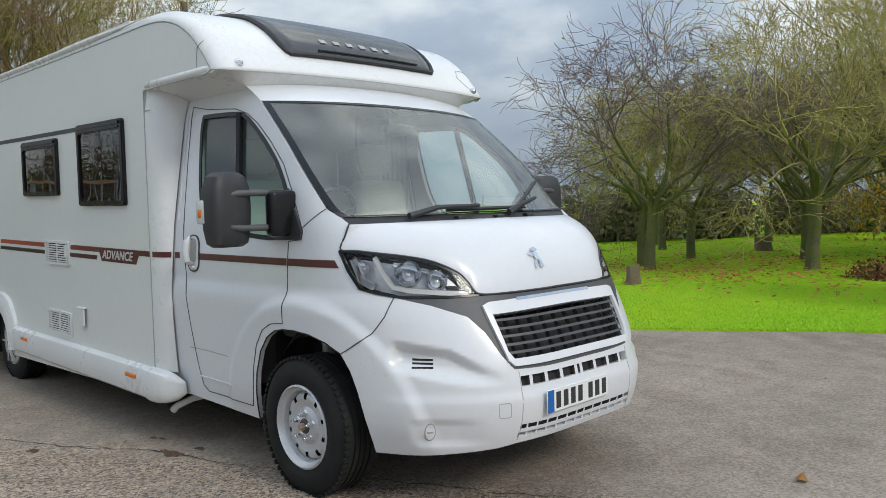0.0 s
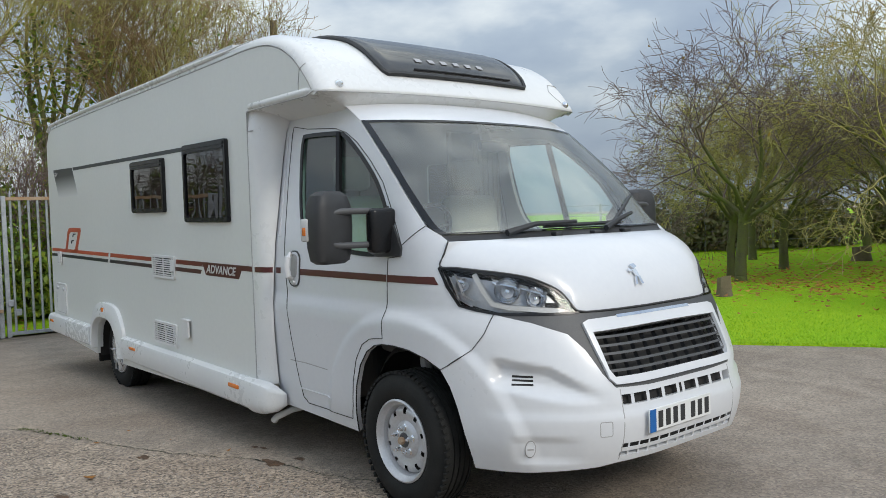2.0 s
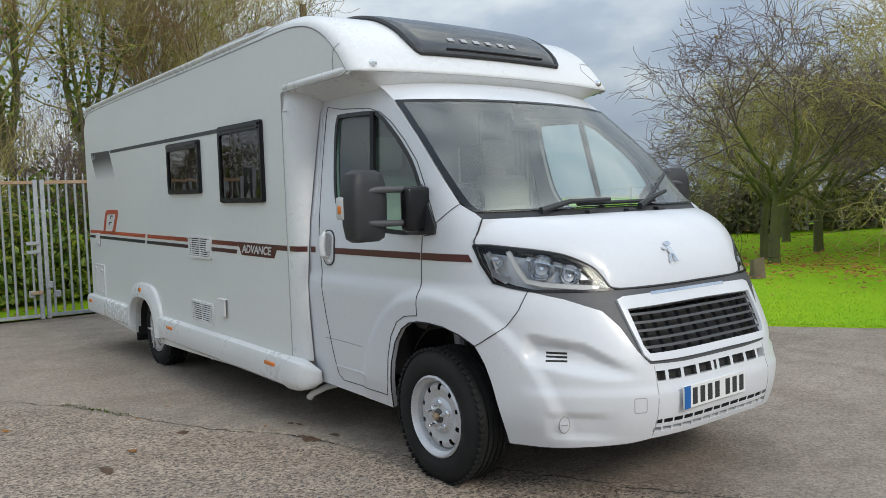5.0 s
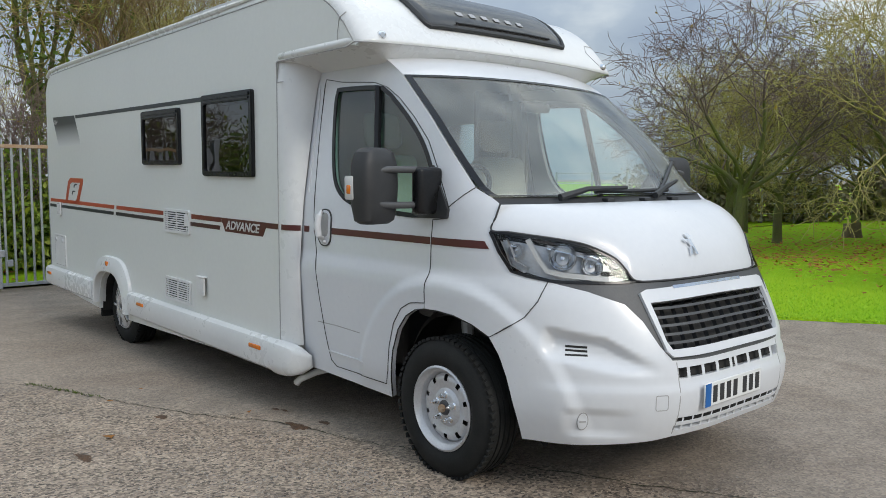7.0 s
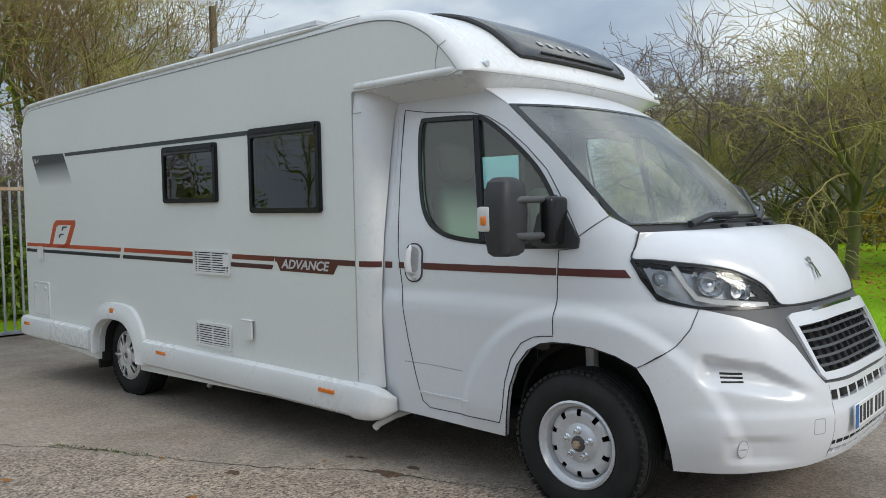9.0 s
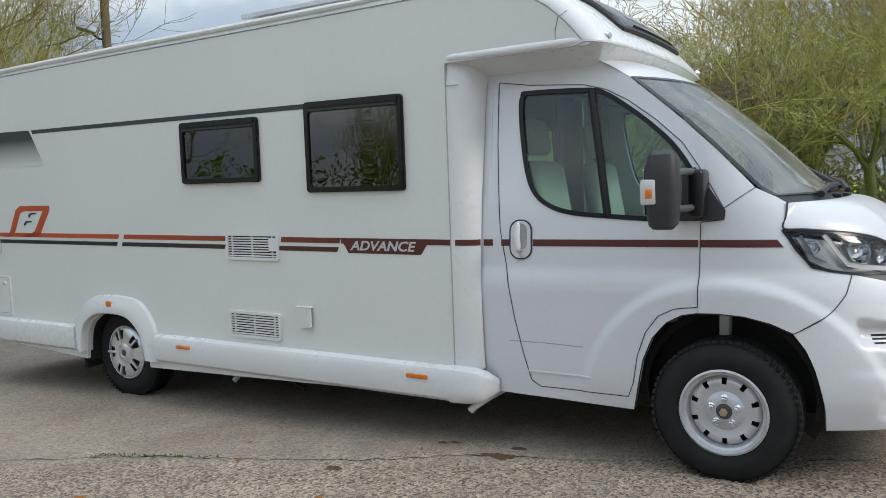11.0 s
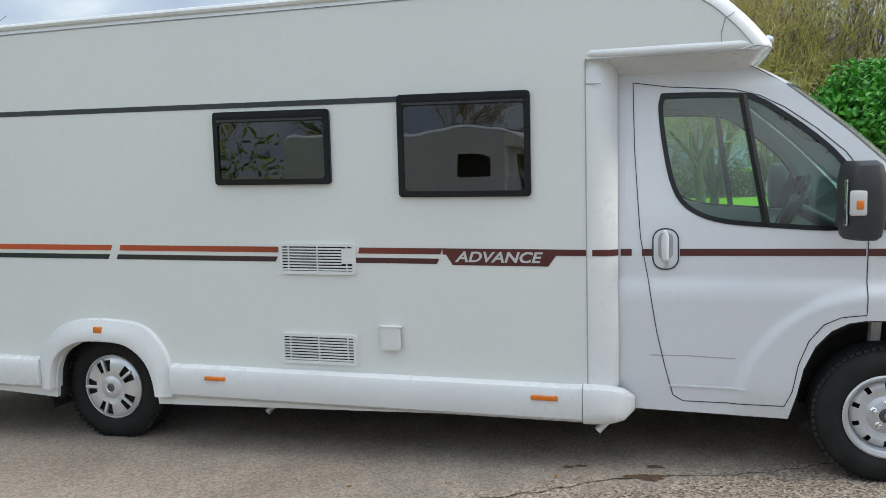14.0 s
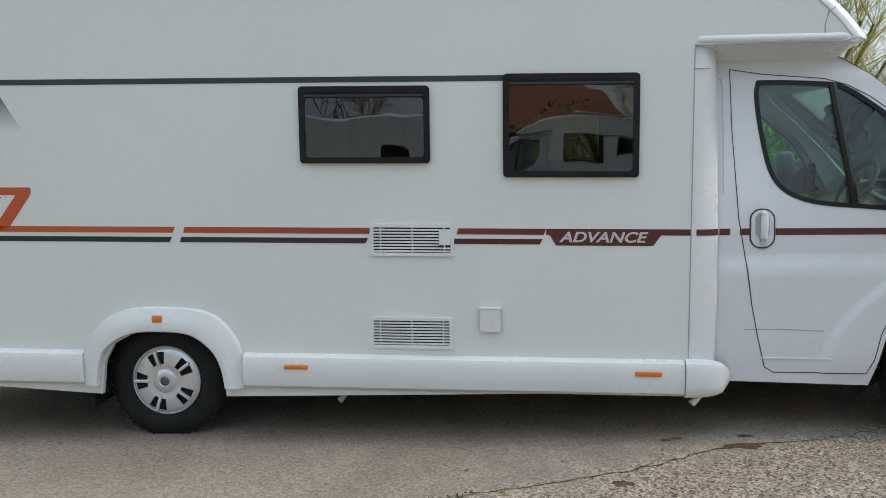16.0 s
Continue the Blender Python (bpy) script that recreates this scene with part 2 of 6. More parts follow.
STRIPE_TOP = surface("charcoal_vinyl", (0.022, 0.028, 0.034), (0.035, 0.04, 0.045), 0.4, scale=3, fine=60)
PATCH = fade_paint("charcoal_fading_vinyl", (0.68, 0.69, 0.68), (0.03, 0.036, 0.042), 1.83, 2.06)
LETTER_W = surface("white_lettering", (0.58, 0.57, 0.56), None, 0.4)
LETTER_G = surface("silver_lettering", (0.42, 0.42, 0.43), None, 0.35, 0.3)
PLATE_W = surface("reflective_white_plate", (0.78, 0.79, 0.78), (0.72, 0.73, 0.72), 0.35, scale=10, fine=200)
PLATE_B = surface("blue_plate_strip", (0.01, 0.13, 0.42), None, 0.35)
SEATCLOTH = surface("cream_seat_fabric", (0.46, 0.44, 0.38), (0.38, 0.37, 0.32), 0.85, scale=6, fine=200, bump=0.2, depth=0.003)
LINING = surface("cab_lining", (0.42, 0.42, 0.40), (0.36, 0.36, 0.34), 0.85, scale=5, fine=120)
DASH = surface("dashboard_plastic", (0.10, 0.10, 0.10), (0.13, 0.13, 0.13), 0.6, scale=6, fine=150, bump=0.15, depth=0.002)
# the pale film brightens these panes in place of reflected sky
WINDSCREEN = clear_glass("windscreen_glass", (0.84, 0.95, 0.91), 0.012, 1.8, haze=0.16)
# tint lightened to stand in for brighter sky seen through the far panes
FARGLASS = clear_glass("lightened_far_glass", (0.84, 0.97, 0.95), 0.012, 1.35)
SIDEGLASS = clear_glass("green_tinted_side_glass", (0.50, 0.89, 0.81), 0.012, 1.8, haze=0.035)
LENS = clear_glass("headlight_lens", (0.86, 0.88, 0.9), 0.02, 1.45)
TINTED = clear_glass("tinted_acrylic", (0.14, 0.115, 0.08), 0.01, 2.2, 0.08)
SMOKED = clear_glass("smoked_skylight", (0.22, 0.215, 0.22), 0.05, 1.8, haze=0.05)
MIRRORGLASS = surface("mirror_glass", (0.8, 0.82, 0.82), None, 0.03, 1.0, rvar=0.01)
SOLAR = surface("solar_cells", (0.012, 0.014, 0.025), (0.02, 0.022, 0.035), 0.2, scale=12, fine=60)
TARMAC = tarmac_material()
CRACK = surface("crack_dirt", (0.022, 0.021, 0.018), (0.05, 0.058, 0.025), 0.95, scale=5, fine=60, bump=0.4)
STAIN = surface("damp_dirt", (0.05, 0.032, 0.02), (0.15, 0.08, 0.04), 0.75, scale=22, fine=120, bump=0.9, depth=0.012)
GRASS = surface("lawn", (0.22, 0.44, 0.008), (0.32, 0.48, 0.014), 0.95, scale=0.5, fine=30, bump=0.9, depth=0.05, spec=0.15)
BLADE = island_material("grass_blades", [(0.17, 0.40, 0.006), (0.28, 0.53, 0.010), (0.37, 0.57, 0.025)], 0.7)
LITTER = island_material("fallen_leaves", [(0.30, 0.10, 0.015), (0.42, 0.20, 0.03), (0.20, 0.08, 0.02), (0.46, 0.30, 0.05)], 0.8)
BARK = surface("mossy_bark", (0.115, 0.10, 0.06), (0.15, 0.17, 0.04), 0.92, scale=3, fine=35, bump=0.8, depth=0.03)
BARKDARK = surface("dark_twig_bark", (0.145, 0.108, 0.115), (0.22, 0.155, 0.12), 0.9, scale=3, fine=30)
TWIGOLIVE = surface("lichen_twigs", (0.43, 0.42, 0.085), (0.35, 0.26, 0.14), 0.9, scale=0.8, fine=12)
TWIGBROWN = surface("brown_twigs", (0.30, 0.165, 0.095), (0.25, 0.20, 0.08), 0.9, scale=0.8, fine=12)
IVY = island_material("ivy_leaves", [(0.06, 0.12, 0.015), (0.14, 0.22, 0.02), (0.28, 0.32, 0.03)], 0.6)
CONIFER = island_material("conifer_sprays", [(0.03, 0.15, 0.014), (0.055, 0.28, 0.022), (0.11, 0.38, 0.04)], 0.6)
MOSS = island_material("crack_moss", [(0.05, 0.075, 0.015), (0.09, 0.13, 0.02)], 0.9)
YELLOWLEAF = island_material("yellow_autumn_leaves", [(0.5, 0.28, 0.03), (0.6, 0.38, 0.05), (0.36, 0.2, 0.03), (0.2, 0.22, 0.03)], 0.8)
BRACKEN = island_material("brown_bracken", [(0.12, 0.05, 0.02), (0.2, 0.09, 0.03), (0.08, 0.045, 0.02)], 0.9)
WOOD = surface("weathered_wood", (0.20, 0.155, 0.10), (0.13, 0.10, 0.07), 0.9, scale=4, fine=40, bump=0.5)
BRICK = surface("red_brick", (0.30, 0.12, 0.075), (0.22, 0.09, 0.06), 0.9, scale=2, fine=30, bump=0.3)
ROOFTILE = surface("clay_roof_tiles", (0.34, 0.12, 0.06), (0.24, 0.09, 0.05), 0.85, scale=2, fine=25, bump=0.3)


# mesh helpers
def link_mesh(name, me, material, parent=None, label="", kind=""):
    ob = new(name, me)
    me.materials.append(material)
    if parent is not None:
        ob.parent = parent
    return tagged(ob, label=label, kind=kind)


def part(name, bm, material, parent=None, label="", smooth=True, kind=""):
    me = bpy.data.meshes.new(name)
    bmesh.ops.recalc_face_normals(bm, faces=bm.faces)
    bm.to_mesh(me)
    bm.free()
    if smooth:
        me.shade_smooth()
        me.set_sharp_from_angle(angle=radians(38))
    return link_mesh(name, me, material, parent, label, kind)


def skin(name, loops, surf, material, parent, label="", thick=0.02, du=0.08, dv=0.07, lift=0.0, far=False, both=False):
    """A panel: the outline loops (first the outer, then holes) in the surface's own u, v, laid on surf, with a rim of that thickness."""
    def nrm(u, v):
        e = 0.012
        a, b = surf(u + e, v) - surf(u - e, v), surf(u, v + e) - surf(u, v - e)
        c = a.cross(b)
        return c.normalized() if c.length > 1e-12 else Vector((0, -1, 0))
    segs, us = [], set()
    for lp in loops:
        for i in range(len(lp)):
            p, q = lp[i], lp[(i + 1) % len(lp)]
            segs.append((p, q))
            us.add(round(p[0], 5))
    lo, hi = min(us), max(us)
    k = max(1, math.ceil((hi - lo) / du))
    us |= {round(lo + (hi - lo) * i / k, 5) for i in range(k + 1)}
    us = sorted(us)
    verts, norms, index, faces = [], [], {}, []

    def vid(u, v):
        key = (round(u, 5), round(v, 5))
        if key not in index:
            index[key] = len(verts)
            n = nrm(u, v)
            verts.append(surf(u, v) + n * lift)
            norms.append(n)
        return index[key]
    def levels(lo_, hi_):
        k0 = math.floor(lo_ / dv) + 1
        mids = []
        while k0 * dv < hi_ - 1e-4:
            if k0 * dv > lo_ + 1e-4:
                mids.append(k0 * dv)
            k0 += 1
        return [lo_] + mids + ([hi_] if hi_ - lo_ > 1e-6 else [])
    for a, b in zip(us, us[1:]):
        if b - a < 2e-5:
            continue
        m = (a + b) / 2
        cuts = []
        for p, q in segs:
            if min(p[0], q[0]) < m < max(p[0], q[0]):
                f = lambda u: p[1] + (q[1] - p[1]) * (u - p[0]) / (q[0] - p[0])
                cuts.append((f(m), f(a), f(b)))
        cuts.sort()
        for c, d in zip(cuts[0::2], cuts[1::2]):
            L, Rr = levels(c[1], d[1]), levels(c[2], d[2])
            i = j = 0
            while i < len(L) - 1 or j < len(Rr) - 1:
                up_l = i < len(L) - 1 and (j == len(Rr) - 1 or L[i + 1] <= Rr[j + 1] + 1e-6)
                up_r = j < len(Rr) - 1 and (i == len(L) - 1 or Rr[j + 1] <= L[i + 1] + 1e-6)
                ids = [vid(a, L[i]), vid(b, Rr[j])]
                if up_r:
                    j += 1
                    ids.append(vid(b, Rr[j]))
                if up_l:
                    i += 1
                    ids.append(vid(a, L[i]))
                ids = [x for n_, x in enumerate(ids) if x != ids[n_ - 1]]
                if len(ids) > 2:
                    faces.append((ids, True))
    for lp in loops:
        for i in range(len(lp)):
            p, q = lp[i], lp[(i + 1) % len(lp)]
            if abs(p[0] - U_MID) < 1e-4 and abs(q[0] - U_MID) < 1e-4:
                continue
            ln = math.hypot(q[0] - p[0], q[1] - p[1])
            n = max(1, math.ceil(ln / 0.08))
            for j in range(n):
                w = []
                for t in (j / n, (j + 1) / n):
                    u, v = p[0] + (q[0] - p[0]) * t, p[1] + (q[1] - p[1]) * t
                    nn, x = nrm(u, v), surf(u, v)
                    w.append((x + nn * lift, x + nn * (lift - thick)))
                b0 = len(verts)
                verts.extend([w[0][0], w[1][0], w[1][1], w[0][1]])
                norms.extend([Vector()] * 4)
                faces.append(([b0 + 3, b0 + 2, b0 + 1, b0], False))
    if both:
        b0, nf = len(verts), [f for f in faces if f[1]]
        for x, n in list(zip(verts, norms)):
            verts.append(x - n * thick)
            norms.append(-n)
        faces += [([b0 + i for i in reversed(f)], True) for f, _ in nf]
    if far:
        verts = [Vector((v.x, 2 * YC - v.y, v.z)) for v in verts]
        norms = [Vector((v.x, -v.y, v.z)) for v in norms]
        faces = [(list(reversed(f)), s) for f, s in faces]
    me = bpy.data.meshes.new(name)
    me.from_pydata([tuple(v) for v in verts], [], [f for f, _ in faces])
    me.update()
    me.shade_smooth()
    ln = []
    for f, s in faces:
        for i in f:
            ln.append(tuple(norms[i]) if s else (0, 0, 0))
    me.normals_split_custom_set(ln)
    return link_mesh(name, me, material, parent, label)


def ribbon(name, pts, width, surf, material, parent, lift=0.003, far=False, closed=False, label="", step=0.05):
    """A thin raised line along points u, v of a surface."""
    dense = []
    pp = list(pts) + ([pts[0]] if closed else [])
    for p, q in zip(pp, pp[1:]):
        n = max(1, math.ceil(math.hypot(q[0] - p[0], q[1] - p[1]) / step))
        dense += [(p[0] + (q[0] - p[0]) * i / n, p[1] + (q[1] - p[1]) * i / n) for i in range(n)]
    dense.append(pp[-1])
    bm = bmesh.new()
    rows = []
    e = 0.004
    for i, (u, v) in enumerate(dense):
        a, b = surf(u + e, v) - surf(u - e, v), surf(u, v + e) - surf(u, v - e)
        n = a.cross(b).normalized()
        x = surf(u, v)
        j, k = max(0, i - 1), min(len(dense) - 1, i + 1)
        t = (surf(*dense[k]) - surf(*dense[j])).normalized()
        s = n.cross(t).normalized() * width / 2
        row = [x - s - n * 0.004, x - s + n * lift, x + s + n * lift, x + s - n * 0.004]
        if far:
            row = [Vector((r.x, 2 * YC - r.y, r.z)) for r in row]
        rows.append([bm.verts.new(r) for r in row])
    for r0, r1 in zip(rows, rows[1:]):
        for i in range(3):
            bm.faces.new((r0[i], r0[i + 1], r1[i + 1], r1[i]))
    return part(name, bm, material, parent, label, smooth=False)


def rrect(x0, x1, z0, z1, r, n=5):
    out = []
    for cx, cz, a0 in ((x1 - r, z0 + r, -90), (x1 - r, z1 - r, 0), (x0 + r, z1 - r, 90), (x0 + r, z0 + r, 180)):
        out += [(cx + r * math.cos(radians(a0 + 90 * i / n)), cz + r * math.sin(radians(a0 + 90 * i / n))) for i in range(n + 1)]
    return out


def smooth_curve(pts, n=6, closed=False):
    """Catmull-Rom through points of any size."""
    pts = [Vector(p) for p in pts]
    m = len(pts)
    g = (lambda i: pts[i % m]) if closed else (lambda i: pts[max(0, min(m - 1, i))])
    out = []
    for i in range(m if closed else m - 1):
        a, b, c, d = g(i - 1), g(i), g(i + 1), g(i + 2)
        for k in range(n):
            t = k / n
            out.append(0.5 * ((2 * b) + (c - a) * t + (2 * a - 5 * b + 4 * c - d) * t * t + (3 * b - a - 3 * c + d) * t ** 3))
    if not closed:
        out.append(pts[-1])
    return out


def box(bm, x0, x1, y0, y1, z0, z1, bevel=0.0, seg=2, m=None):
    r = bmesh.ops.create_cube(bm, size=1, matrix=(m or Matrix()) @ Matrix.LocRotScale(((x0 + x1) / 2, (y0 + y1) / 2, (z0 + z1) / 2), None, (x1 - x0, y1 - y0, z1 - z0)))
    if bevel:
        ed = list({e for v in r["verts"] for e in v.link_edges})
        bmesh.ops.bevel(bm, geom=ed, offset=bevel, segments=seg, profile=0.5, affect="EDGES")
    return bm


def tube(bm, pts, r, sides=8, cap=True):
    pts = [Vector(p) for p in pts]
    rs = r if isinstance(r, (list, tuple)) else [r] * len(pts)
    rings = []
    for i, p in enumerate(pts):
        t = (pts[min(i + 1, len(pts) - 1)] - pts[max(i - 1, 0)]).normalized()
        a = t.cross(Vector((0, 0, 1)) if abs(t.z) < 0.9 else Vector((1, 0, 0))).normalized()
        b = t.cross(a)
        rings.append([bm.verts.new(p + (a * math.cos(k * 2 * math.pi / sides) + b * math.sin(k * 2 * math.pi / sides)) * rs[i]) for k in range(sides)])
    for r0, r1 in zip(rings, rings[1:]):
        for k in range(sides):
            bm.faces.new((r0[k], r0[(k + 1) % sides], r1[(k + 1) % sides], r1[k]))
    if cap:
        bm.faces.new(list(reversed(rings[0])))
        bm.faces.new(rings[-1])
    return bm


def lathe(bm, profile, n=48, m=None):
    """Turn (radius, y) round the y axis."""
    m = m or Matrix()
    rings = [[bm.verts.new(m @ Vector((r * math.cos(2 * math.pi * k / n), y, r * math.sin(2 * math.pi * k / n)))) for k in range(n)] for r, y in profile]
    for r0, r1 in zip(rings, rings[1:]):
        for k in range(n):
            bm.faces.new((r0[k], r0[(k + 1) % n], r1[(k + 1) % n], r1[k]))
    return bm


def grid_mesh(bm, P, us, vs):
    g = [[bm.verts.new(P(u, v)) for v in vs] for u in us]
    for i in range(len(us) - 1):
        for j in range(len(vs) - 1):
            bm.faces.new((g[i][j], g[i + 1][j], g[i + 1][j + 1], g[i][j + 1]))
    return bm


def lin(a, b, n):
    return [a + (b - a) * i / n for i in range(n + 1)]


# ---- the motorhome's shapes ----
YC, NOSE_X, NOSE_N = 1.106, 4.55, 2.9
SIDE_Z = (0.2, 0.3, 0.5, 0.8, 0.94, 0.99, 1.06, 1.2, 1.38, 1.75, 2.08, 2.25)
SIDE_Y = (0.13, 0.105, 0.082, 0.066, 0.058, 0.062, 0.078, 0.080, 0.095, 0.15, 0.20, 0.25)
NOSE_Z = (0.2, 0.28, 0.42, 0.55, 0.66, 0.75, 0.9, 1.0, 1.06, 1.15, 1.25, 1.4, 1.6)
NOSE_REACH = (5.66, 5.72, 5.775, 5.785, 5.77, 5.735, 5.66, 5.60, 5.57, 5.53, 5.46, 5.25, 5.0)
U_MID = NOSE_X + 1.2 * math.pi / 2


def soft(a, b, t):
    t = max(0.0, min(1.0, (t - a) / (b - a)))
    return t * t * (3 - 2 * t)


def plan(z):
    w = sum(np.interp(z + d, SIDE_Z, SIDE_Y) for d in (-0.012, -0.008, -0.004, 0, 0.004, 0.008, 0.012)) / 7
    a = sum(np.interp(z + d, NOSE_Z, NOSE_REACH) for d in (-0.06, -0.04, -0.02, 0, 0.02, 0.04, 0.06)) / 7
    return YC - w, a - NOSE_X


def nose_u(x, y, z):
    w, a = plan(z)
    if x <= NOSE_X:
        return x
    return NOSE_X + 1.2 * math.atan2((max(0, x - NOSE_X) / a) ** (NOSE_N / 2), (max(0, YC - y) / w) ** (NOSE_N / 2))


def u_x(x, z):
    if x <= NOSE_X:
        return x
    return NOSE_X + 1.2 * math.asin(min(1.0, ((x - NOSE_X) / plan(z)[1]) ** (NOSE_N / 2)))


def flat_on_cab(pts):
    out = []
    for (x, z), (x1, z1) in zip(pts, pts[1:]):
        n = max(1, math.ceil(math.hypot(x1 - x, z1 - z) / 0.025)) if max(x, x1) > 4.4 else 1
        out += [(x + (x1 - x) * i / n, z + (z1 - z) * i / n) for i in range(n)]
    return [(u_x(x, z), z) for x, z in out + [pts[-1]]]


def cab(u, z):
    """The cab's skin: u runs along the side and round the nose to its middle."""
    w, a = plan(z)
    if u <= NOSE_X:
        x, y = u, YC - w
        n = Vector((0, -1, 0))
    else:
        t = min(math.pi / 2, (u - NOSE_X) / 1.2)
        s, c = math.sin(t) ** (2 / NOSE_N), max(0.0, math.cos(t)) ** (2 / NOSE_N)
        x, y = NOSE_X + a * s, YC - w * c
        n = Vector((s ** 1.5, -c ** 1.5, 0)).normalized()
    r = math.hypot((x - 4.70) * 0.97, z - 0.27)
    out = 0.022 * soft(0.775, 0.705, r) * soft(0.25, 0.45, z)
    zt = 0.845 - 0.2 * (x - 5.29) - 0.5 * max(0, x - 5.52)
    zb = 0.69 - 0.22 * (x - 5.30)
    out -= 0.05 * soft(0, 0.05, zt - z) * soft(0, 0.07, z - zb) * soft(5.27, 5.34, x) * soft(5.72, 5.56, x)
    out -= 0.014 * soft(5.36, 5.42, x) * soft(5.66, 5.54, x) * soft(0.33, 0.365, z) * soft(0.475, 0.44, z)
    out += 0.012 * soft(0.60, 0.54, z) * soft(5.2, 5.4, x)
    return Vector((x, y, z)) + n * out


def on_cab(*pts):
    return [(nose_u(x, y, z), z) for x, y, z in pts]


def side(u, v):
    """The living area's flat side, which drops slightly towards the front."""
    return Vector((u, 0, v - 0.011 * (u - 2)))


def side_at(y):
    return lambda u, v: Vector((u, y, v - 0.011 * (u - 2)))


# overcab and roof outline, x and z, from the tail over the roof to the nose
ROOF = smooth_curve([(-1.93, 1.9), (-1.93, 2.35), (-1.90, 2.52), (-1.78, 2.61), (-1.5, 2.645), (0.1, 2.68), (1.5, 2.70), (2.8, 2.724), (3.2, 2.732), (3.45, 2.718), (3.66, 2.668), (3.84, 2.575), (3.97, 2.465), (4.06, 2.365), (4.105, 2.305), (4.108, 2.285)], 5)


def build_motorhome():
    van = tagged(new("motorhome"), "white coachbuilt motorhome parked on grey tarmac", "motorhome")

    def hpart(name, bm, mat, label="", parent=None, smooth=True):
        bmesh.ops.transform(bm, verts=bm.verts, matrix=Matrix(((1, 0, 0, 0), (0, 1, 0, 0), (-0.011, 0, 1, 0.022), (0, 0, 0, 1))))
        return part(name, bm, mat, parent or van, label, smooth)

    # --- roof shell with rounded edges ---
    tang = []
    for i, p in enumerate(ROOF):
        d = (ROOF[min(i + 1, len(ROOF) - 1)] - ROOF[max(i - 1, 0)]).normalized()
        tang.append(Vector((d.y, -d.x)))
    R = 0.092

    def shell(i, k):
        i = min(i, len(ROOF) - 1)
        p, n = ROOF[i], tang[i]
        n = -n
        if k <= 8:
            f = math.radians(90 * k / 8)
            y, inn = R * (1 - math.cos(f)), R * (1 - math.sin(f))
        elif k >= 16:
            f = math.radians(90 * (24 - k) / 8)
            y, inn = 2 * YC - R * (1 - math.cos(f)), R * (1 - math.sin(f))
        else:
            y, inn = R + (2 * YC - 2 * R) * (k - 8) / 8, 0
        q = (y - YC) / YC
        bulge = (1 - q * q)
        fwd = soft(3.2, 4.1, p.x)
        x = p.x - n.x * inn * 0.9 + 0.05 * bulge * fwd - 0.04 * soft(-1.4, -1.9, p.x) * bulge
        z = p.y - n.y * inn * 0.75 + 0.02 * bulge
        return Vector((x, y, z))
    # --- living area: side walls ---
    arch_hole = [(-0.36, 0.20), (-0.335, 0.40), (-0.27, 0.515), (-0.13, 0.588), (0.03, 0.602), (0.20, 0.588), (0.33, 0.50), (0.40, 0.38), (0.42, 0.20)]
    top = [(e.x, e.z - 0.004) for e in (shell(i, 0) for i, p in enumerate(ROOF) if p.x > -1.88 and p.y > 2.30)]
    w1, w2 = rrect(2.15, 2.82, 1.57, 2.06, 0.04), rrect(0.97, 1.635, 1.65, 2.0, 0.04)
    wall = [(-1.93, 0.28)] + arch_hole + [(3.165, 0.28), (3.165, 2.262), (3.99, 2.275)] + list(reversed(top)) + [(-1.915, 2.40)]
    skin("side_wall", [wall, w1, w2], side, PANEL, van, "smooth white composite side wall", thick=0.03, both=True)
    w3 = rrect(2.33, 2.90, 1.62, 1.985, 0.04)
    skin("side_wall", [wall, w3], side, PANEL, van, "smooth white composite side wall", thick=0.03, far=True, both=True)
    skin("window_pane", [w3], side, FARGLASS, van, "far habitation window, lightened for bright sky behind", thick=0.004, lift=-0.02, far=True)
    bm = bmesh.new()
    box(bm, -1.95, -1.90, 0.03, 2 * YC - 0.03, 0.28, 2.5, 0.02)
    hpart("rear_wall", bm, PANEL)
    bm = bmesh.new()
    box(bm, -1.9, 3.3, 0.40, 2 * YC - 0.40, 0.30, 0.34)
    box(bm, 0.5, 3.3, 0.04, 0.40, 0.30, 0.34)
    box(bm, -1.9, -0.45, 0.04, 0.40, 0.30, 0.34)
    box(bm, 3.3, 5.2, 0.35, 2 * YC - 0.35, 0.28, 0.34)
    box(bm, 4.2, 5.3, 0.45, 2 * YC - 0.45, 0.34, 0.95)
    hpart("chassis_floor", bm, UNDER, "black chassis underside")
    first = next(i for i, p in enumerate(ROOF) if p.y > 2.3)
    bm = bmesh.new()
    grid_mesh(bm, shell, list(range(first, len(ROOF))), list(range(25)))
    # open to the cab below, and under the skylight
    bmesh.ops.delete(bm, geom=[f for f in bm.faces for c in (f.calc_center_median(),) if 3.27 < c.x < 3.92 and c.z > 2.4 and abs(c.y - YC) < 0.60], context="FACES")
    hpart("roof_shell", bm, GELCOAT, "glossy white moulded roof and overcab")
    # lower moulding of the overcab: from the lip it sweeps inwards to the cab
    last_i = len(ROOF) - 1
    rim_pts = [Vector((x, 0.0, 2.262 + 0.013 * (x - 3.17))) for x in lin(3.17, 3.95, 16)]
    rim_pts += [shell(last_i, k) for k in lin(0, 8, 8)] + [shell(last_i, k) for k in range(9, 13)]
    rim_pts += [Vector((p.x, 2 * YC - p.y, p.z)) for p in reversed(rim_pts[:-1])]

    def soffit(i, t):
        p = rim_pts[i]
        q = Vector((min(p.x, 3.99 + 0.05 * (1 - ((p.y - YC) / YC) ** 2)), max(0.25, min(2 * YC - 0.25, p.y)), 2.185))
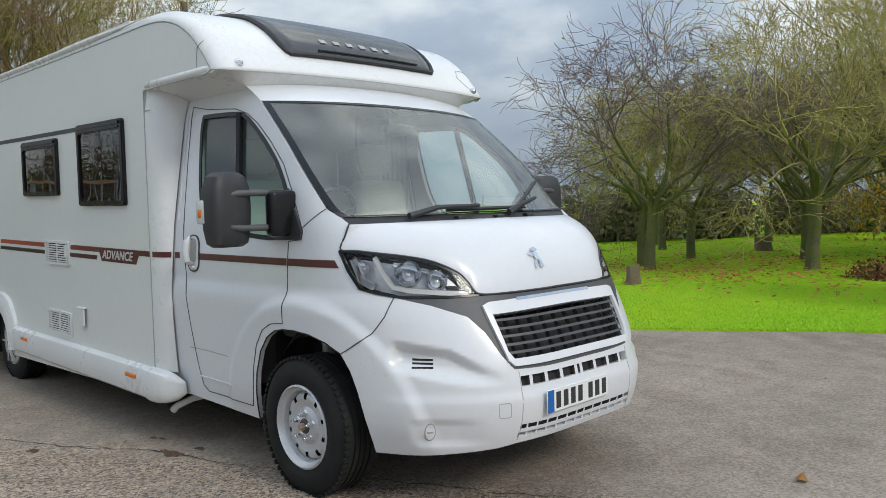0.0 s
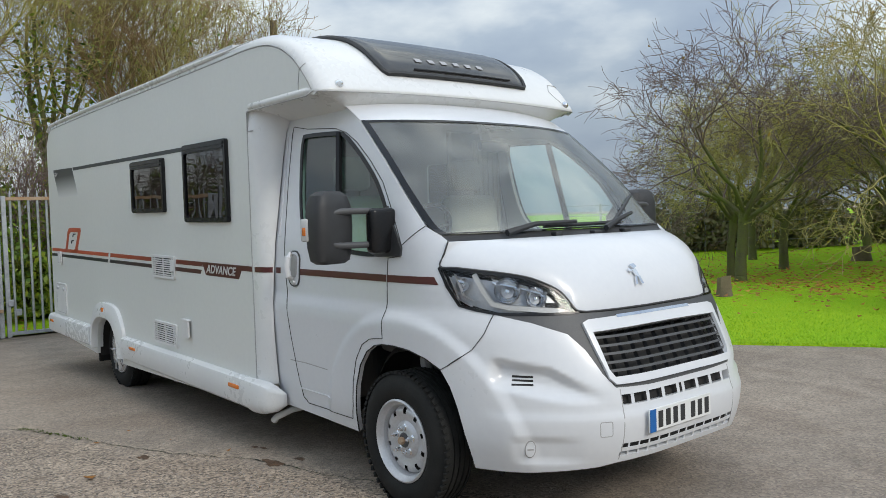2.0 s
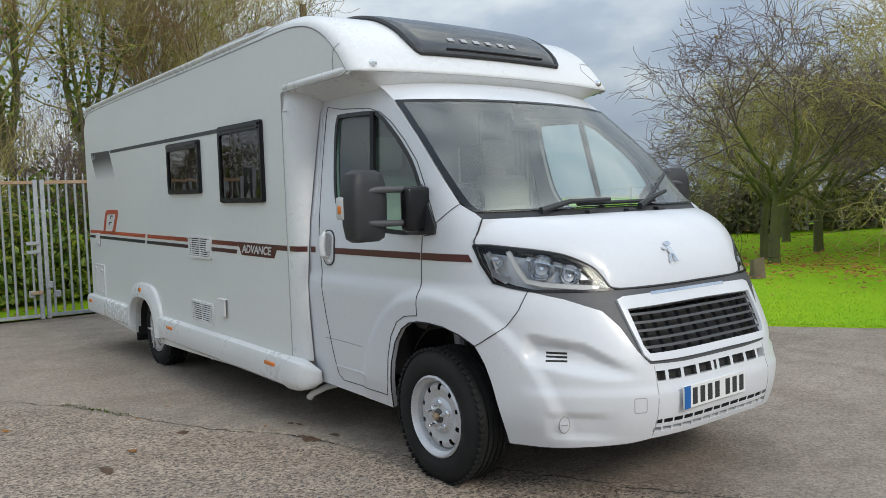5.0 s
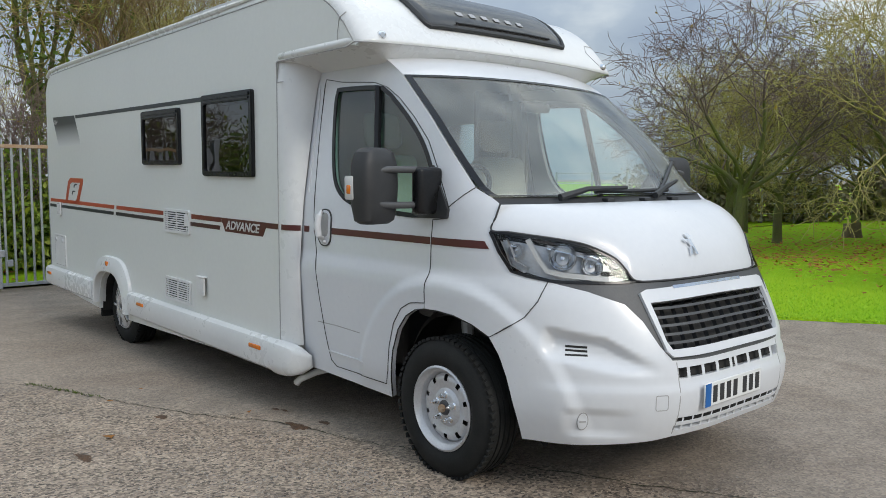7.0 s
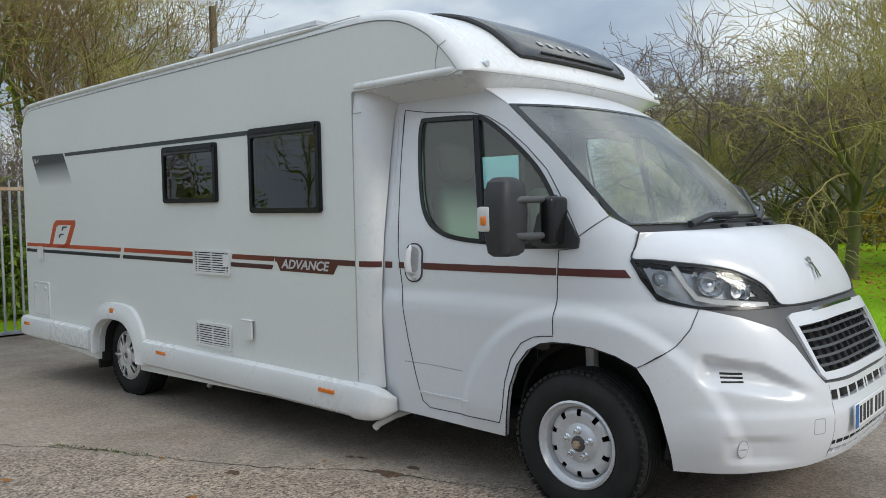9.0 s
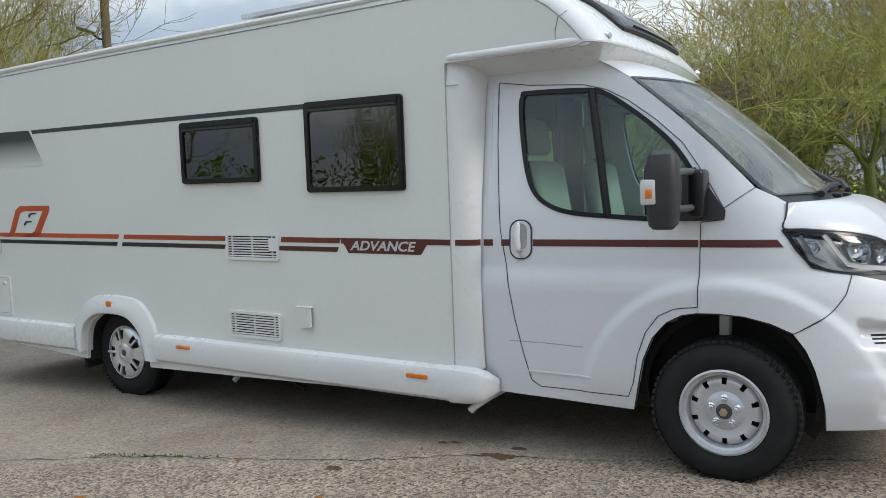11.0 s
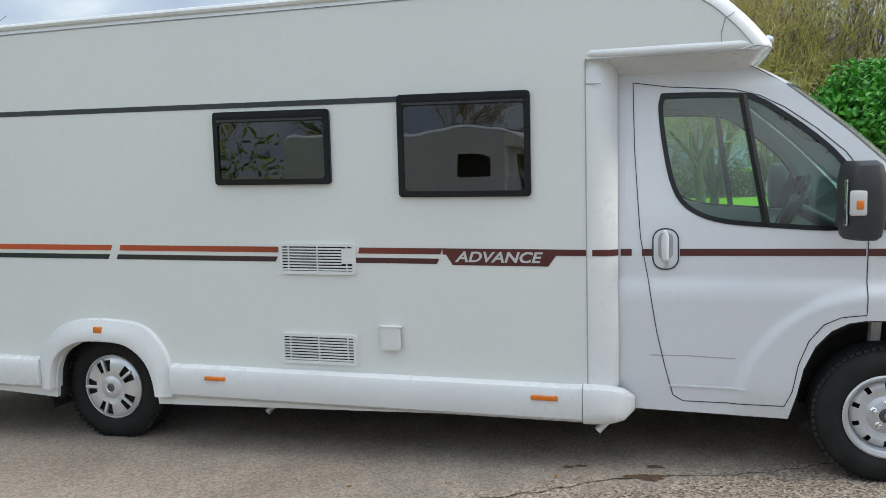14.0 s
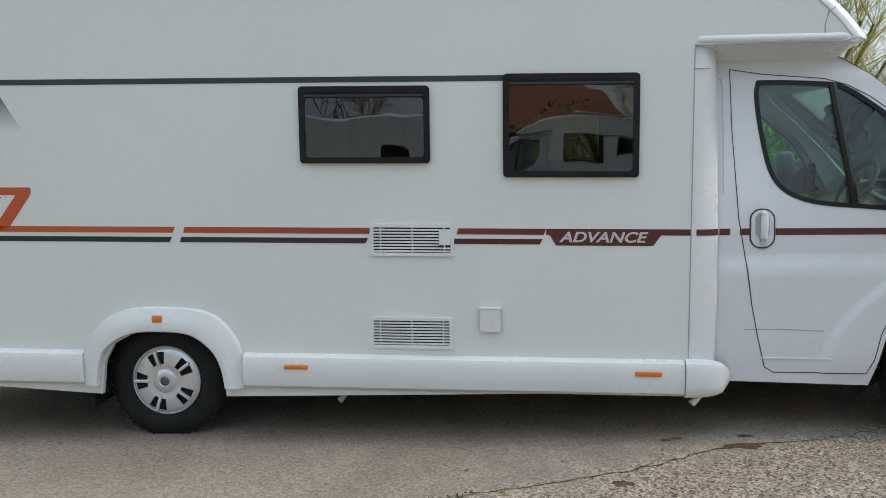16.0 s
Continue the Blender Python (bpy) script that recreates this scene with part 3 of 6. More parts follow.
        return Vector((p.x + (q.x - p.x) * t, p.y + (q.y - p.y) * t, p.z + (q.z - p.z) * (0.75 * t ** 1.5 + 0.25 * t)))
    bm = bmesh.new()
    grid_mesh(bm, soffit, list(range(len(rim_pts))), lin(0, 1, 8))
    hpart("overcab_underside", bm, GELCOAT, "white sloping underside of the overcab")
    bm = bmesh.new()
    tube(bm, [p + Vector((0.002 if p.x > 4 else 0, -0.002 if p.x < 4.05 and p.y < 0.2 else 0, -0.004)) for p in rim_pts], 0.0032, 5)
    hpart("underside_seam", bm, SEALANT)
    # the nose corners are caps with a joint of their own
    cap_i = next(i for i, p in enumerate(ROOF) if p.x > 3.93)
    for far in (False, True):
        line = [Vector((3.862, -0.001, 2.285)), Vector((3.860, -0.001, 2.36)), shell(cap_i, 0) + Vector((-0.012, -0.001, 0))] + [shell(cap_i, k) + Vector((0.001, 0, 0.001)) for k in range(1, 9)] + [shell(cap_i, 8.25), shell(cap_i + 3, 8.5), shell(cap_i + 6, 8.35), shell(cap_i + 8, 8.25)]
        line = line if far else line[:6]
        bm = bmesh.new()
        tube(bm, [Vector((p.x, 2 * YC - p.y, p.z)) if far else p for p in line], 0.003, 5)
        hpart("nose_joint", bm, SEALANT)
    # seam under the roof moulding
    seam = [(e.x, e.z - 0.006) for e in (shell(i, 0) for i, p in enumerate(ROOF) if p.x > -1.86 and p.y > 2.34)]
    ribbon("roof_seam", seam, 0.0045, side, SEALANT, van, lift=0.002)
    bm = bmesh.new()
    rail = [(p.x, p.y) for p in ROOF if p.x > -1.86 and p.y > 2.42 and p.x < 3.3]
    tube(bm, [(x, 0.006, z - 0.025) for x, z in rail], [0.021 - 0.017 * soft(2.3, 3.2, x) for x, z in rail], 8)
    hpart("roof_rail", bm, GELCOAT, "rounded white roof edge moulding")
    # overcab lower lip and underside
    bm = bmesh.new()
    tube(bm, [(3.172, 0.02, 2.286), (3.2, 0.016, 2.288), (3.5, 0.016, 2.290), (3.8, 0.016, 2.294), (3.95, 0.018, 2.298), (4.0, 0.026, 2.302), (4.035, 0.05, 2.305), (4.06, 0.085, 2.306)], [0.018, 0.026, 0.028, 0.028, 0.028, 0.026, 0.02, 0.006], 12)
    hpart("overcab_lip", bm, GELCOAT, "rounded white lip under the overcab")
    # marker lights at the overcab corners
    lamp_i = min((i for i in range(len(ROOF)) if ROOF[i].x > 4.0 and ROOF[i].y > 2.29), key=lambda i: abs(ROOF[i].y - 2.325))
    for y in (0.125, 2 * YC - 0.125):
        c = shell(lamp_i, 8).lerp(shell(lamp_i, 9), 0.16)
        bm = bmesh.new()
        lathe(bm, [(0.0, -0.014), (0.012, -0.014), (0.02, -0.006), (0.023, 0.004), (0.026, 0.012)], 20, pose(c.x + 0.008, y, c.z, 0, 0, 66 if y < 1 else 114) @ Matrix.Scale(1.1, 4))
        hpart("marker_light", bm, CHROME, "small round chrome marker light")
    # smoked skylight over the cab
    first = next(i for i, p in enumerate(ROOF) if p.x > 3.20)
    last = next(i for i, p in enumerate(ROOF) if p.x > 4.015)

    def sky_surf(a, b):
        s = first + (last - first) * a
        i = min(int(s), len(ROOF) - 2)
        f = s - i
        y = YC + 0.68 * b * (1 - 0.06 * a - 0.05 * max(0.0, (a - 0.7) / 0.3) ** 3)
        kk = 8 + 8 * (y - R) / (2 * YC - 2 * R)
        k0 = int(kk)
        g = kk - k0
        p = (shell(i, k0) * (1 - g) + shell(i, k0 + 1) * g) * (1 - f) + (shell(i + 1, k0) * (1 - g) + shell(i + 1, k0 + 1) * g) * f
        up = Vector((0.35 + 0.3 * a, 0, 0.8)).normalized()
        rise = 0.032 * min(1, (1 - abs(b)) * 9) ** 0.5 * min(1, a * 9) ** 0.5 * min(1, (1 - a) * 7) ** 0.5
        return p + up * (rise + 0.004)
    bm = bmesh.new()
    grid_mesh(bm, sky_surf, lin(0, 1, 30), lin(-1, 1, 40))
    skyl = hpart("skylight", bm, SMOKED, "smoked black panoramic skylight")
    bm = bmesh.new()
    frame_pts = [sky_surf(0.02, b) for b in lin(-0.98, 0.98, 14)] + [sky_surf(a, 0.985) for a in lin(0.05, 0.95, 12)] + [sky_surf(0.985, b) for b in lin(0.97, -0.97, 14)] + [sky_surf(a, -0.985) for a in lin(0.95, 0.02, 12)]
    tube(bm, frame_pts, 0.016, 6)
    hpart("skylight_frame", bm, BLACK, "black rubber skylight frame")
    for b0 in (-0.52, -0.355, -0.19, -0.025, 0.14, 0.305):
        bm = bmesh.new()
        pts = [sky_surf(0.785, b0), sky_surf(0.785, b0 + 0.075), sky_surf(0.835, b0 + 0.075), sky_surf(0.835, b0)]
        bm.faces.new([bm.verts.new(p + Vector((0.003, 0, 0.003))) for p in pts])
        r = bmesh.ops.extrude_face_region(bm, geom=list(bm.faces))
        bmesh.ops.translate(bm, verts=[v for v in r["geom"] if isinstance(v, bmesh.types.BMVert)], vec=(0.001, 0, 0.001))
        hpart("brand_bar", bm, LETTER_G, "silver bar on the skylight", parent=skyl, smooth=False)
    bm = bmesh.new()
    tube(bm, [sky_surf(0.93, b) + Vector((0.01, 0, 0.0)) for b in lin(-0.62, 0.72, 12)], 0.007, 6)
    hpart("skylight_trim", bm, GLOSSBLACK, "glossy slot along the skylight edge")
    # solar panel on the roof
    bm = bmesh.new()
    box(bm, 0, 1.24, 0, 0.30, 0, 0.032, 0.004, 1)
    sp = hpart("solar_panel", bm, STEEL, "framed solar panel")
    sp.matrix_basis = pose(1.40, 0.17, 2.744, 0, -0.8, 0)
    bm = bmesh.new()
    box(bm, 0.03, 1.21, 0.03, 0.27, 0.033, 0.036)
    cells = part("cells", bm, SOLAR, sp)
    for x in (1.5, 2.5):
        for y in (0.2, 0.38):
            bm = bmesh.new()
            box(bm, x, x + 0.1, y, y + 0.06, 2.68, 2.748)
            part("panel_mount", bm, BLACK, van)
    # --- corner post to the cab ---
    bm = bmesh.new()

    def post(a, v):
        t = a * math.pi / 2
        yin = plan(min(2.2, v))[0]
        dep = (YC - yin) - 0.012
        x = 3.168 + 0.165 * math.sin(t)
        y = dep * (1 - math.cos(t)) + 0.001
        if v > 2.12:
            y += 0.02 * (v - 2.12) / 0.15
        return Vector((x, y, v))
    grid_mesh(bm, post, lin(0, 1, 10), [0.46, 0.6, 0.8, 1.0, 1.2, 1.4, 1.6, 1.8, 2.0, 2.12, 2.2, 2.28])
    hpart("corner_post", bm, GELCOAT, "white moulded post behind the cab door")
    bm = bmesh.new()
    grid_mesh(bm, lambda a, v: Vector((post(a, v).x, 2 * YC - post(a, v).y, v)), lin(0, 1, 10), [0.46, 0.8, 1.2, 1.6, 2.0, 2.28])
    hpart("corner_post", bm, GELCOAT, "white moulded post behind the cab door")
    ribbon("wall_seam", [(3.166, 0.47), (3.166, 2.25)], 0.006, side, SEALANT, van)
    ribbon("post_seam", [(3.17, 2.13), (3.20, 2.13), (3.25, 2.13)], 0.005, side, SEALANT, van, lift=0.001)
    # --- skirts ---
    sec = [(0.03, 0.475), (-0.02, 0.474), (-0.05, 0.46), (-0.06, 0.43), (-0.058, 0.33), (-0.048, 0.285), (-0.02, 0.262), (0.04, 0.262)]

    def skirt(x0, x1, dz=0.0, end=False, far=False):
        bm = bmesh.new()
        xs = lin(x0, x1, max(2, int((x1 - x0) / 0.05))) if end else lin(x0, x1, 4)
        rows = []
        for x in xs:
            f = math.sqrt(max(0.0, 1 - (max(0, (x - x0) / (x1 - x0)) ** 2.6))) if end else 1.0
            row = []
            for y, z in sec:
                yy, zz = (0.10 - (0.10 - (y - 0.012)) * (0.25 + 0.75 * f), 0.365 + (z - 0.365) * (0.35 + 0.65 * f) * 1.04) if end else (y, z)
                row.append(bm.verts.new((x, 2 * YC - yy if far else yy, zz + dz)))
            rows.append(row)
        for a, b in zip(rows, rows[1:]):
            for i in range(len(sec) - 1):
                bm.faces.new((a[i], a[i + 1], b[i + 1], b[i]))
        bm.faces.new(rows[0])
        bm.faces.new(list(reversed(rows[-1])))
        return bm
    for far in (False, True):
        hpart("side_skirt", skirt(0.545, 3.138, far=far), GELCOAT, "white plastic side skirt")
        hpart("skirt_end", skirt(3.142, 3.42, end=True, far=far), GELCOAT, "rounded white skirt end cap")
        hpart("rear_skirt", skirt(-1.90, -0.45, far=far), GELCOAT, "white plastic rear skirt")
    bm = bmesh.new()
    box(bm, -2.04, -1.86, -0.055, 2 * YC + 0.055, 0.265, 0.475, 0.05, 3)
    hpart("rear_bumper", bm, GELCOAT, "white rear bumper")
    # wheel arch moulding
    outer = smooth_curve([(-0.455, 0.262), (-0.455, 0.478), (-0.40, 0.575), (-0.30, 0.68), (-0.15, 0.735), (0.04, 0.748), (0.25, 0.738), (0.38, 0.695), (0.48, 0.59), (0.53, 0.47), (0.543, 0.262)], 4)
    inner = smooth_curve([(-0.365, 0.262), (-0.345, 0.40), (-0.29, 0.50), (-0.15, 0.582), (0.03, 0.60), (0.22, 0.582), (0.35, 0.49), (0.405, 0.38), (0.425, 0.262)], 5)
    prof = ((0.0, 0.02), (0.0, -0.012), (0.04, -0.03), (0.45, -0.052), (0.82, -0.062), (0.95, -0.058), (1.0, -0.045), (1.0, 0.06))
    for far in (False, True):
        bm = bmesh.new()
        m = 40
        pick = lambda c, t: c[min(len(c) - 2, int(t * (len(c) - 1)))].lerp(c[min(len(c) - 1, int(t * (len(c) - 1)) + 1)], t * (len(c) - 1) - min(len(c) - 2, int(t * (len(c) - 1))))

        def arch(t, k):
            a, b = pick(outer, t), pick(inner, t)
            f, y = prof[k]
            p = a.lerp(b, f)
            return Vector((p.x, 2 * YC - y if far else y, p.y))
        grid_mesh(bm, arch, lin(0, 1, m), list(range(len(prof))))
        hpart("wheel_arch", bm, GELCOAT, "flared white wheel arch moulding")
    # --- windows of the living area ---
    def hab_window(x0, x1, z0, z1):
        fr = skin("habitation_window", [rrect(x0, x1, z0, z1, 0.02), rrect(x0 + 0.030, x1 - 0.030, z0 + 0.03, z1 - 0.062, 0.025)], side, GLOSSBLACK, van, "black framed top-hung window", thick=0.035, lift=0.028)
        skin("pane", [rrect(x0 + 0.026, x1 - 0.026, z0 + 0.026, z1 - 0.058, 0.025)], side, TINTED, fr, "dark tinted acrylic pane", thick=0.01, lift=0.016, du=0.04, dv=0.04)
        ribbon("hinge_rail", [(x0 + 0.02, z1 - 0.022), (x1 - 0.02, z1 - 0.022)], 0.02, side, GLOSSBLACK, fr, lift=0.036)
        ribbon("hinge_rail", [(x0 + 0.03, z1 - 0.05), (x1 - 0.03, z1 - 0.05)], 0.012, side, BLACK, fr, lift=0.034)
        ribbon("gasket", rrect(x0 - 0.002, x1 + 0.002, z0 - 0.002, z1 + 0.002, 0.02), 0.005, side, GLOSSBLACK, fr, lift=0.02, closed=True)
        # pale blind cassette behind the pane
        bm = bmesh.new()
        box(bm, x0 + 0.06, x1 - 0.06, 0.05, 0.06, z1 - 0.15, z1 - 0.075, 0.004, 1)
        hpart("blind", bm, PLAST_W, "rolled pale blind")
    hab_window(2.105, 2.862, 1.532, 2.106)
    hab_window(0.927, 1.678, 1.612, 2.044)
    # --- vinyl stripes ---
    def flat(name, pts, mat, label="", lift=0.0025):
        return skin(name, [pts], side, mat, van, label, thick=0.002, lift=lift, du=0.6, dv=0.5)
    flat("upper_stripe", [(-0.895, 2.07), (2.104, 2.072), (2.104, 2.104), (-0.91, 2.102)], STRIPE_TOP, "charcoal stripe level with the window tops")
    flat("graphic_patch", [(-1.50, 1.80), (-0.76, 1.80), (-0.93, 2.075), (-0.95, 2.102), (-1.66, 2.11), (-1.67, 2.09)], PATCH, "charcoal graphic fading to white")
    for x0, x1 in ((-1.90, 0.135), (0.185, 1.318), (1.818, 2.335)):
        flat("waist_stripe", [(x0 + 0.012, 1.197), (x1 - 0.002, 1.197), (x1 + 0.012, 1.232), (x0 + 0.022, 1.232)], STRIPE_UP, "orange waist stripe turning maroon")
        flat("waist_stripe", [(x0 - 0.012, 1.141), (x1 - 0.024, 1.141), (x1 - 0.008, 1.172), (x0, 1.172)], STRIPE_LO, "charcoal waist stripe turning maroon")
    flat("name_panel", [(2.405, 1.136), (2.955, 1.136), (2.998, 1.197), (3.163, 1.197), (3.163, 1.232), (2.347, 1.232), (2.347, 1.197), (2.368, 1.195)], STRIPE_UP, "maroon name panel")
    # logo outline, a slanted frame
    flat("side_emblem", [(-1.42, 1.195), (-1.34, 1.22), (-1.22, 1.43), (-1.15, 1.465), (-0.735, 1.465), (-0.735, 1.425), (-0.76, 1.42), (-1.10, 1.42), (-1.16, 1.40), (-1.25, 1.24), (-1.31, 1.195)], STRIPE_UP, "orange slanted emblem")
    flat("side_emblem", [(-1.13, 1.197), (-0.96, 1.197), (-0.88, 1.23), (-0.74, 1.42), (-0.735, 1.418), (-0.83, 1.42), (-0.96, 1.25), (-1.02, 1.225), (-1.13, 1.215)], STRIPE_UP, "orange slanted emblem")
    flat("emblem_mark", [(-1.10, 1.29), (-1.07, 1.32), (-1.0, 1.325), (-0.99, 1.335), (-1.08, 1.335), (-1.115, 1.31)], STRIPE_TOP, "dark emblem mark")
    flat("emblem_mark", [(-1.03, 1.36), (-1.0, 1.39), (-0.93, 1.395), (-0.92, 1.405), (-1.01, 1.405), (-1.045, 1.38)], STRIPE_TOP, "dark emblem mark")
    for text, size, x, z, mat in (("ADVANCE", 0.083, 2.425, 1.157, LETTER_W), ("76-4", 0.065, -1.63, 2.03, LETTER_W)):
        cu = bpy.data.curves.new("lettering", "FONT")
        cu.body, cu.size, cu.shear, cu.extrude, cu.offset = text, size, 0.25, 0.0008, 0.002 if size > 0.07 else 0.0
        tmp = new("lettering", cu)
        bpy.context.view_layer.update()
        me = bpy.data.meshes.new_from_object(tmp.evaluated_get(bpy.context.evaluated_depsgraph_get()))
        bpy.data.objects.remove(tmp)
        w = max(v.co.x for v in me.vertices)
        if size > 0.07:
            me.transform(Matrix.Diagonal((0.50 / w, 1, 1, 1)))
        ob = link_mesh("lettering", me, mat, van, "white slanted lettering")
        ob.matrix_basis = pose(x, -0.0065, z - 0.011 * (x - 2), 90, 0.63, 0)
    # --- vents, hatches, lamps on the side ---
    def fridge_vent(x0, x1, z0, z1, extra):
        fr = skin("fridge_vent", [rrect(x0, x1, z0, z1, 0.018), rrect(x0 + 0.02, x1 - 0.02, z0 + 0.02, z1 - 0.02, 0.006)], side, PLAST_W, van, "white louvred fridge vent", thick=0.02, lift=0.014)
        skin("vent_back", [rrect(x0 + 0.01, x1 - 0.01, z0 + 0.01, z1 - 0.01, 0.006)], side, UNDER, fr, "dark vent interior", thick=0.002, lift=0.003)
        n = 8
        pitch = (z1 - z0 - 0.045) / n
        for i in range(n):
            z = z0 + 0.024 + pitch * i
            bm = bmesh.new()
            box(bm, x0 + 0.018, x1 - 0.018 - (0.07 if extra and i > 1 else 0), -0.013, -0.003, z, z + pitch * 0.55, 0.002, 1)
            hpart("slat", bm, PLAST_W, parent=fr)
        if extra:
            bm = bmesh.new()
            box(bm, x1 - 0.088, x1 - 0.02, -0.015, -0.003, z0 + 0.065, z1 - 0.03, 0.003, 1)
            hpart("vent_flap", bm, PLAST_W, parent=fr)
        for k in (0.12, 0.5, 0.88):
            bm = bmesh.new()
            box(bm, x0 + (x1 - x0) * k, x0 + (x1 - x0) * k + 0.005, -0.0145, -0.003, z0 + 0.02, z1 - 0.02)
            hpart("rib", bm, PLAST_W, parent=fr)
    fridge_vent(1.322, 1.815, 1.068, 1.256, True)
    fridge_vent(1.312, 1.803, 0.517, 0.704, False)

    def hatch(name, x0, x1, z0, z1, label, lift=0.012):
        h = skin(name, [rrect(x0, x1, z0, z1, 0.02)], side, PLAST_W, van, label, thick=0.014, lift=lift)
        if name != "water_flap":
            ribbon("hatch_seam", rrect(x0 + 0.016, x1 - 0.016, z0 + 0.016, z1 - 0.016, 0.012), 0.004, side, SEALANT, h, lift=lift + 0.001, closed=True)
        return h
    hatch("water_flap", 1.962, 2.083, 0.628, 0.766, "small white inlet flap", 0.03)
    bm = bmesh.new()
    box(bm, 1.955, 2.09, -0.034, -0.002, 0.762, 0.772, 0.003, 1)
    hpart("flap_hinge", bm, PLAST_W)
    h = hatch("service_hatch", -1.75, -1.37, 0.50, 0.845, "white lockable service hatch")
    for x, z in ((-1.68, 0.79), (-1.45, 0.78)):
        bm = bmesh.new()
        lathe(bm, [(0.0, -0.006), (0.016, -0.006), (0.02, 0.0), (0.02, 0.012)], 16, pose(x, -0.016, z))
        hpart("lock", bm, STEEL, parent=h)
    hatch("water_filler", -1.60, -1.48, 1.055, 1.20, "white filler cap with lock", 0.02)
    for x0, x1, z0, z1, y in ((0.80, 0.942, 0.392, 0.418, -0.057), (2.853, 3.005, 0.388, 0.416, -0.057), (-1.88, -1.76, 0.39, 0.42, -0.057), (0.0, 0.062, 0.66, 0.702, -0.046)):
        bm = bmesh.new()
        box(bm, x0, x1, y - 0.014, y + 0.01, z0, z1, 0.006, 2)
        hpart("marker_lamp", bm, AMBER, "amber side marker lamp")
    bm = bmesh.new()
    box(bm, -0.47, -0.43, 0.04, 0.34, 0.10, 0.34, 0.01, 1)
    hpart("mud_flap", bm, RUBBER, "black rubber mud flap")
    bm = bmesh.new()
    tube(bm, [(3.36, 0.55, 0.30), (3.30, 0.18, 0.26), (3.24, 0.10, 0.215), (3.21, 0.09, 0.185)], [0.022, 0.022, 0.022, 0.024], 10)
    hpart("waste_pipe", bm, PLAST_W, "short pale drain outlet")
    bm = bmesh.new()
    tube(bm, [(1.16, 0.35, 0.32), (1.14, 0.3, 0.22), (1.09, 0.26, 0.14), (1.06, 0.25, 0.11)], [0.012, 0.012, 0.018, 0.024], 8)
    hpart("drain_tap", bm, STEEL, "grey waste water tap")
    bm = bmesh.new()
    tube(bm, [(1.3, 0.5, 0.20), (1.5, 0.42, 0.10), (1.62, 0.40, 0.07)], [0.02, 0.02, 0.015], 8)
    hpart("steadying_leg", bm, UNDER, "folded black corner steady")
    # hidden underside boxes
    bm = bmesh.new()
    box(bm, 1.3, 2.9, 0.6, 1.6, 0.18, 0.31, 0.02, 1)
    hpart("waste_tank", bm, UNDER, "black underfloor tank")
    bm = bmesh.new()
    box(bm, -0.1, 0.1, 0.38, 2 * YC - 0.38, 0.22, 0.32)
    hpart("rear_axle", bm, UNDER, "black rear axle beam")

    # --- cab panels, both sides ---
    door_line = [(3.412, 2.13), (3.60, 2.098), (3.94, 2.068), (4.07, 2.03), (4.196, 1.961), (4.35, 1.845), (4.49, 1.717), (4.58, 1.585), (4.655, 1.46), (4.71, 1.362)]
    door_low = [(4.705, 1.318), (4.592, 1.305), (4.585, 1.0), (4.582, 0.875)]
    door_arch = [(4.46, 0.86), (4.38, 0.82), (4.31, 0.73), (4.262, 0.60), (4.235, 0.45), (4.20, 0.365)]
    door_rear = [(3.68, 0.367), (3.625, 0.40), (3.58, 0.57), (3.537, 0.764), (3.491, 1.06), (3.452, 1.28), (3.437, 1.5), (3.42, 1.773)]
    door_line, door_low, door_arch, door_rear = (flat_on_cab(k) for k in (door_line, door_low, door_arch, door_rear))
    door = door_line + door_low + door_arch + door_rear
    glass_out = [(3.60, 2.052), (3.97, 2.036), (4.07, 2.005), (4.15, 1.955), (4.29, 1.85), (4.43, 1.722), (4.53, 1.585), (4.60, 1.45), (4.66, 1.36), (4.60, 1.335), (4.40, 1.322), (4.10, 1.342), (3.90, 1.362), (3.765, 1.402), (3.67, 1.475), (3.615, 1.60), (3.575, 1.82), (3.56, 1.98), (3.57, 2.035)]
    glass_out = flat_on_cab([(v.x, v.y) for v in smooth_curve(glass_out, 3, True)])
    arch_edge = [(4.225, 0.29), (4.262, 0.44), (4.29, 0.575), (4.345, 0.70), (4.42, 0.785), (4.50, 0.828), (4.575, 0.842), (4.68, 0.845), (4.80, 0.836), (4.92, 0.806), (5.02, 0.76)]
    arch_front = [(5.02, 0.096, 0.76), (5.075, 0.108, 0.68), (5.115, 0.118, 0.58), (5.145, 0.135, 0.45), (5.165, 0.165, 0.285)]
    for far in (False, True):
        d = skin("cab_door", [door, glass_out], cab, PAINT, van, "white cab door with tinted window", thick=0.03, du=0.025, dv=0.02, far=far)
        ribbon("window_seal", glass_out, 0.026, cab, GLOSSBLACK, d, lift=0.004, closed=True, far=far)
        bm = bmesh.new()
        bar = [cab(3.985 + (4.10 - 3.985) * k / 6, 2.035 - (2.035 - 1.342) * k / 6) + Vector((0, 0.0, 0)) for k in range(7)]
        tube(bm, [Vector((p.x, 2 * YC - p.y if far else p.y, p.z)) for p in bar], 0.022, 6)
        part("window_bar", bm, GLOSSBLACK, d)
        skin("side_glass", [glass_out], cab, FARGLASS if far else SIDEGLASS, d, "green tinted side glass", thick=0.004, lift=-0.012, du=0.08, dv=0.08, far=far).visible_shadow = False
        ribbon("door_seam", door, 0.0045, cab, SEAM, d, lift=0.0025, closed=True, far=far)
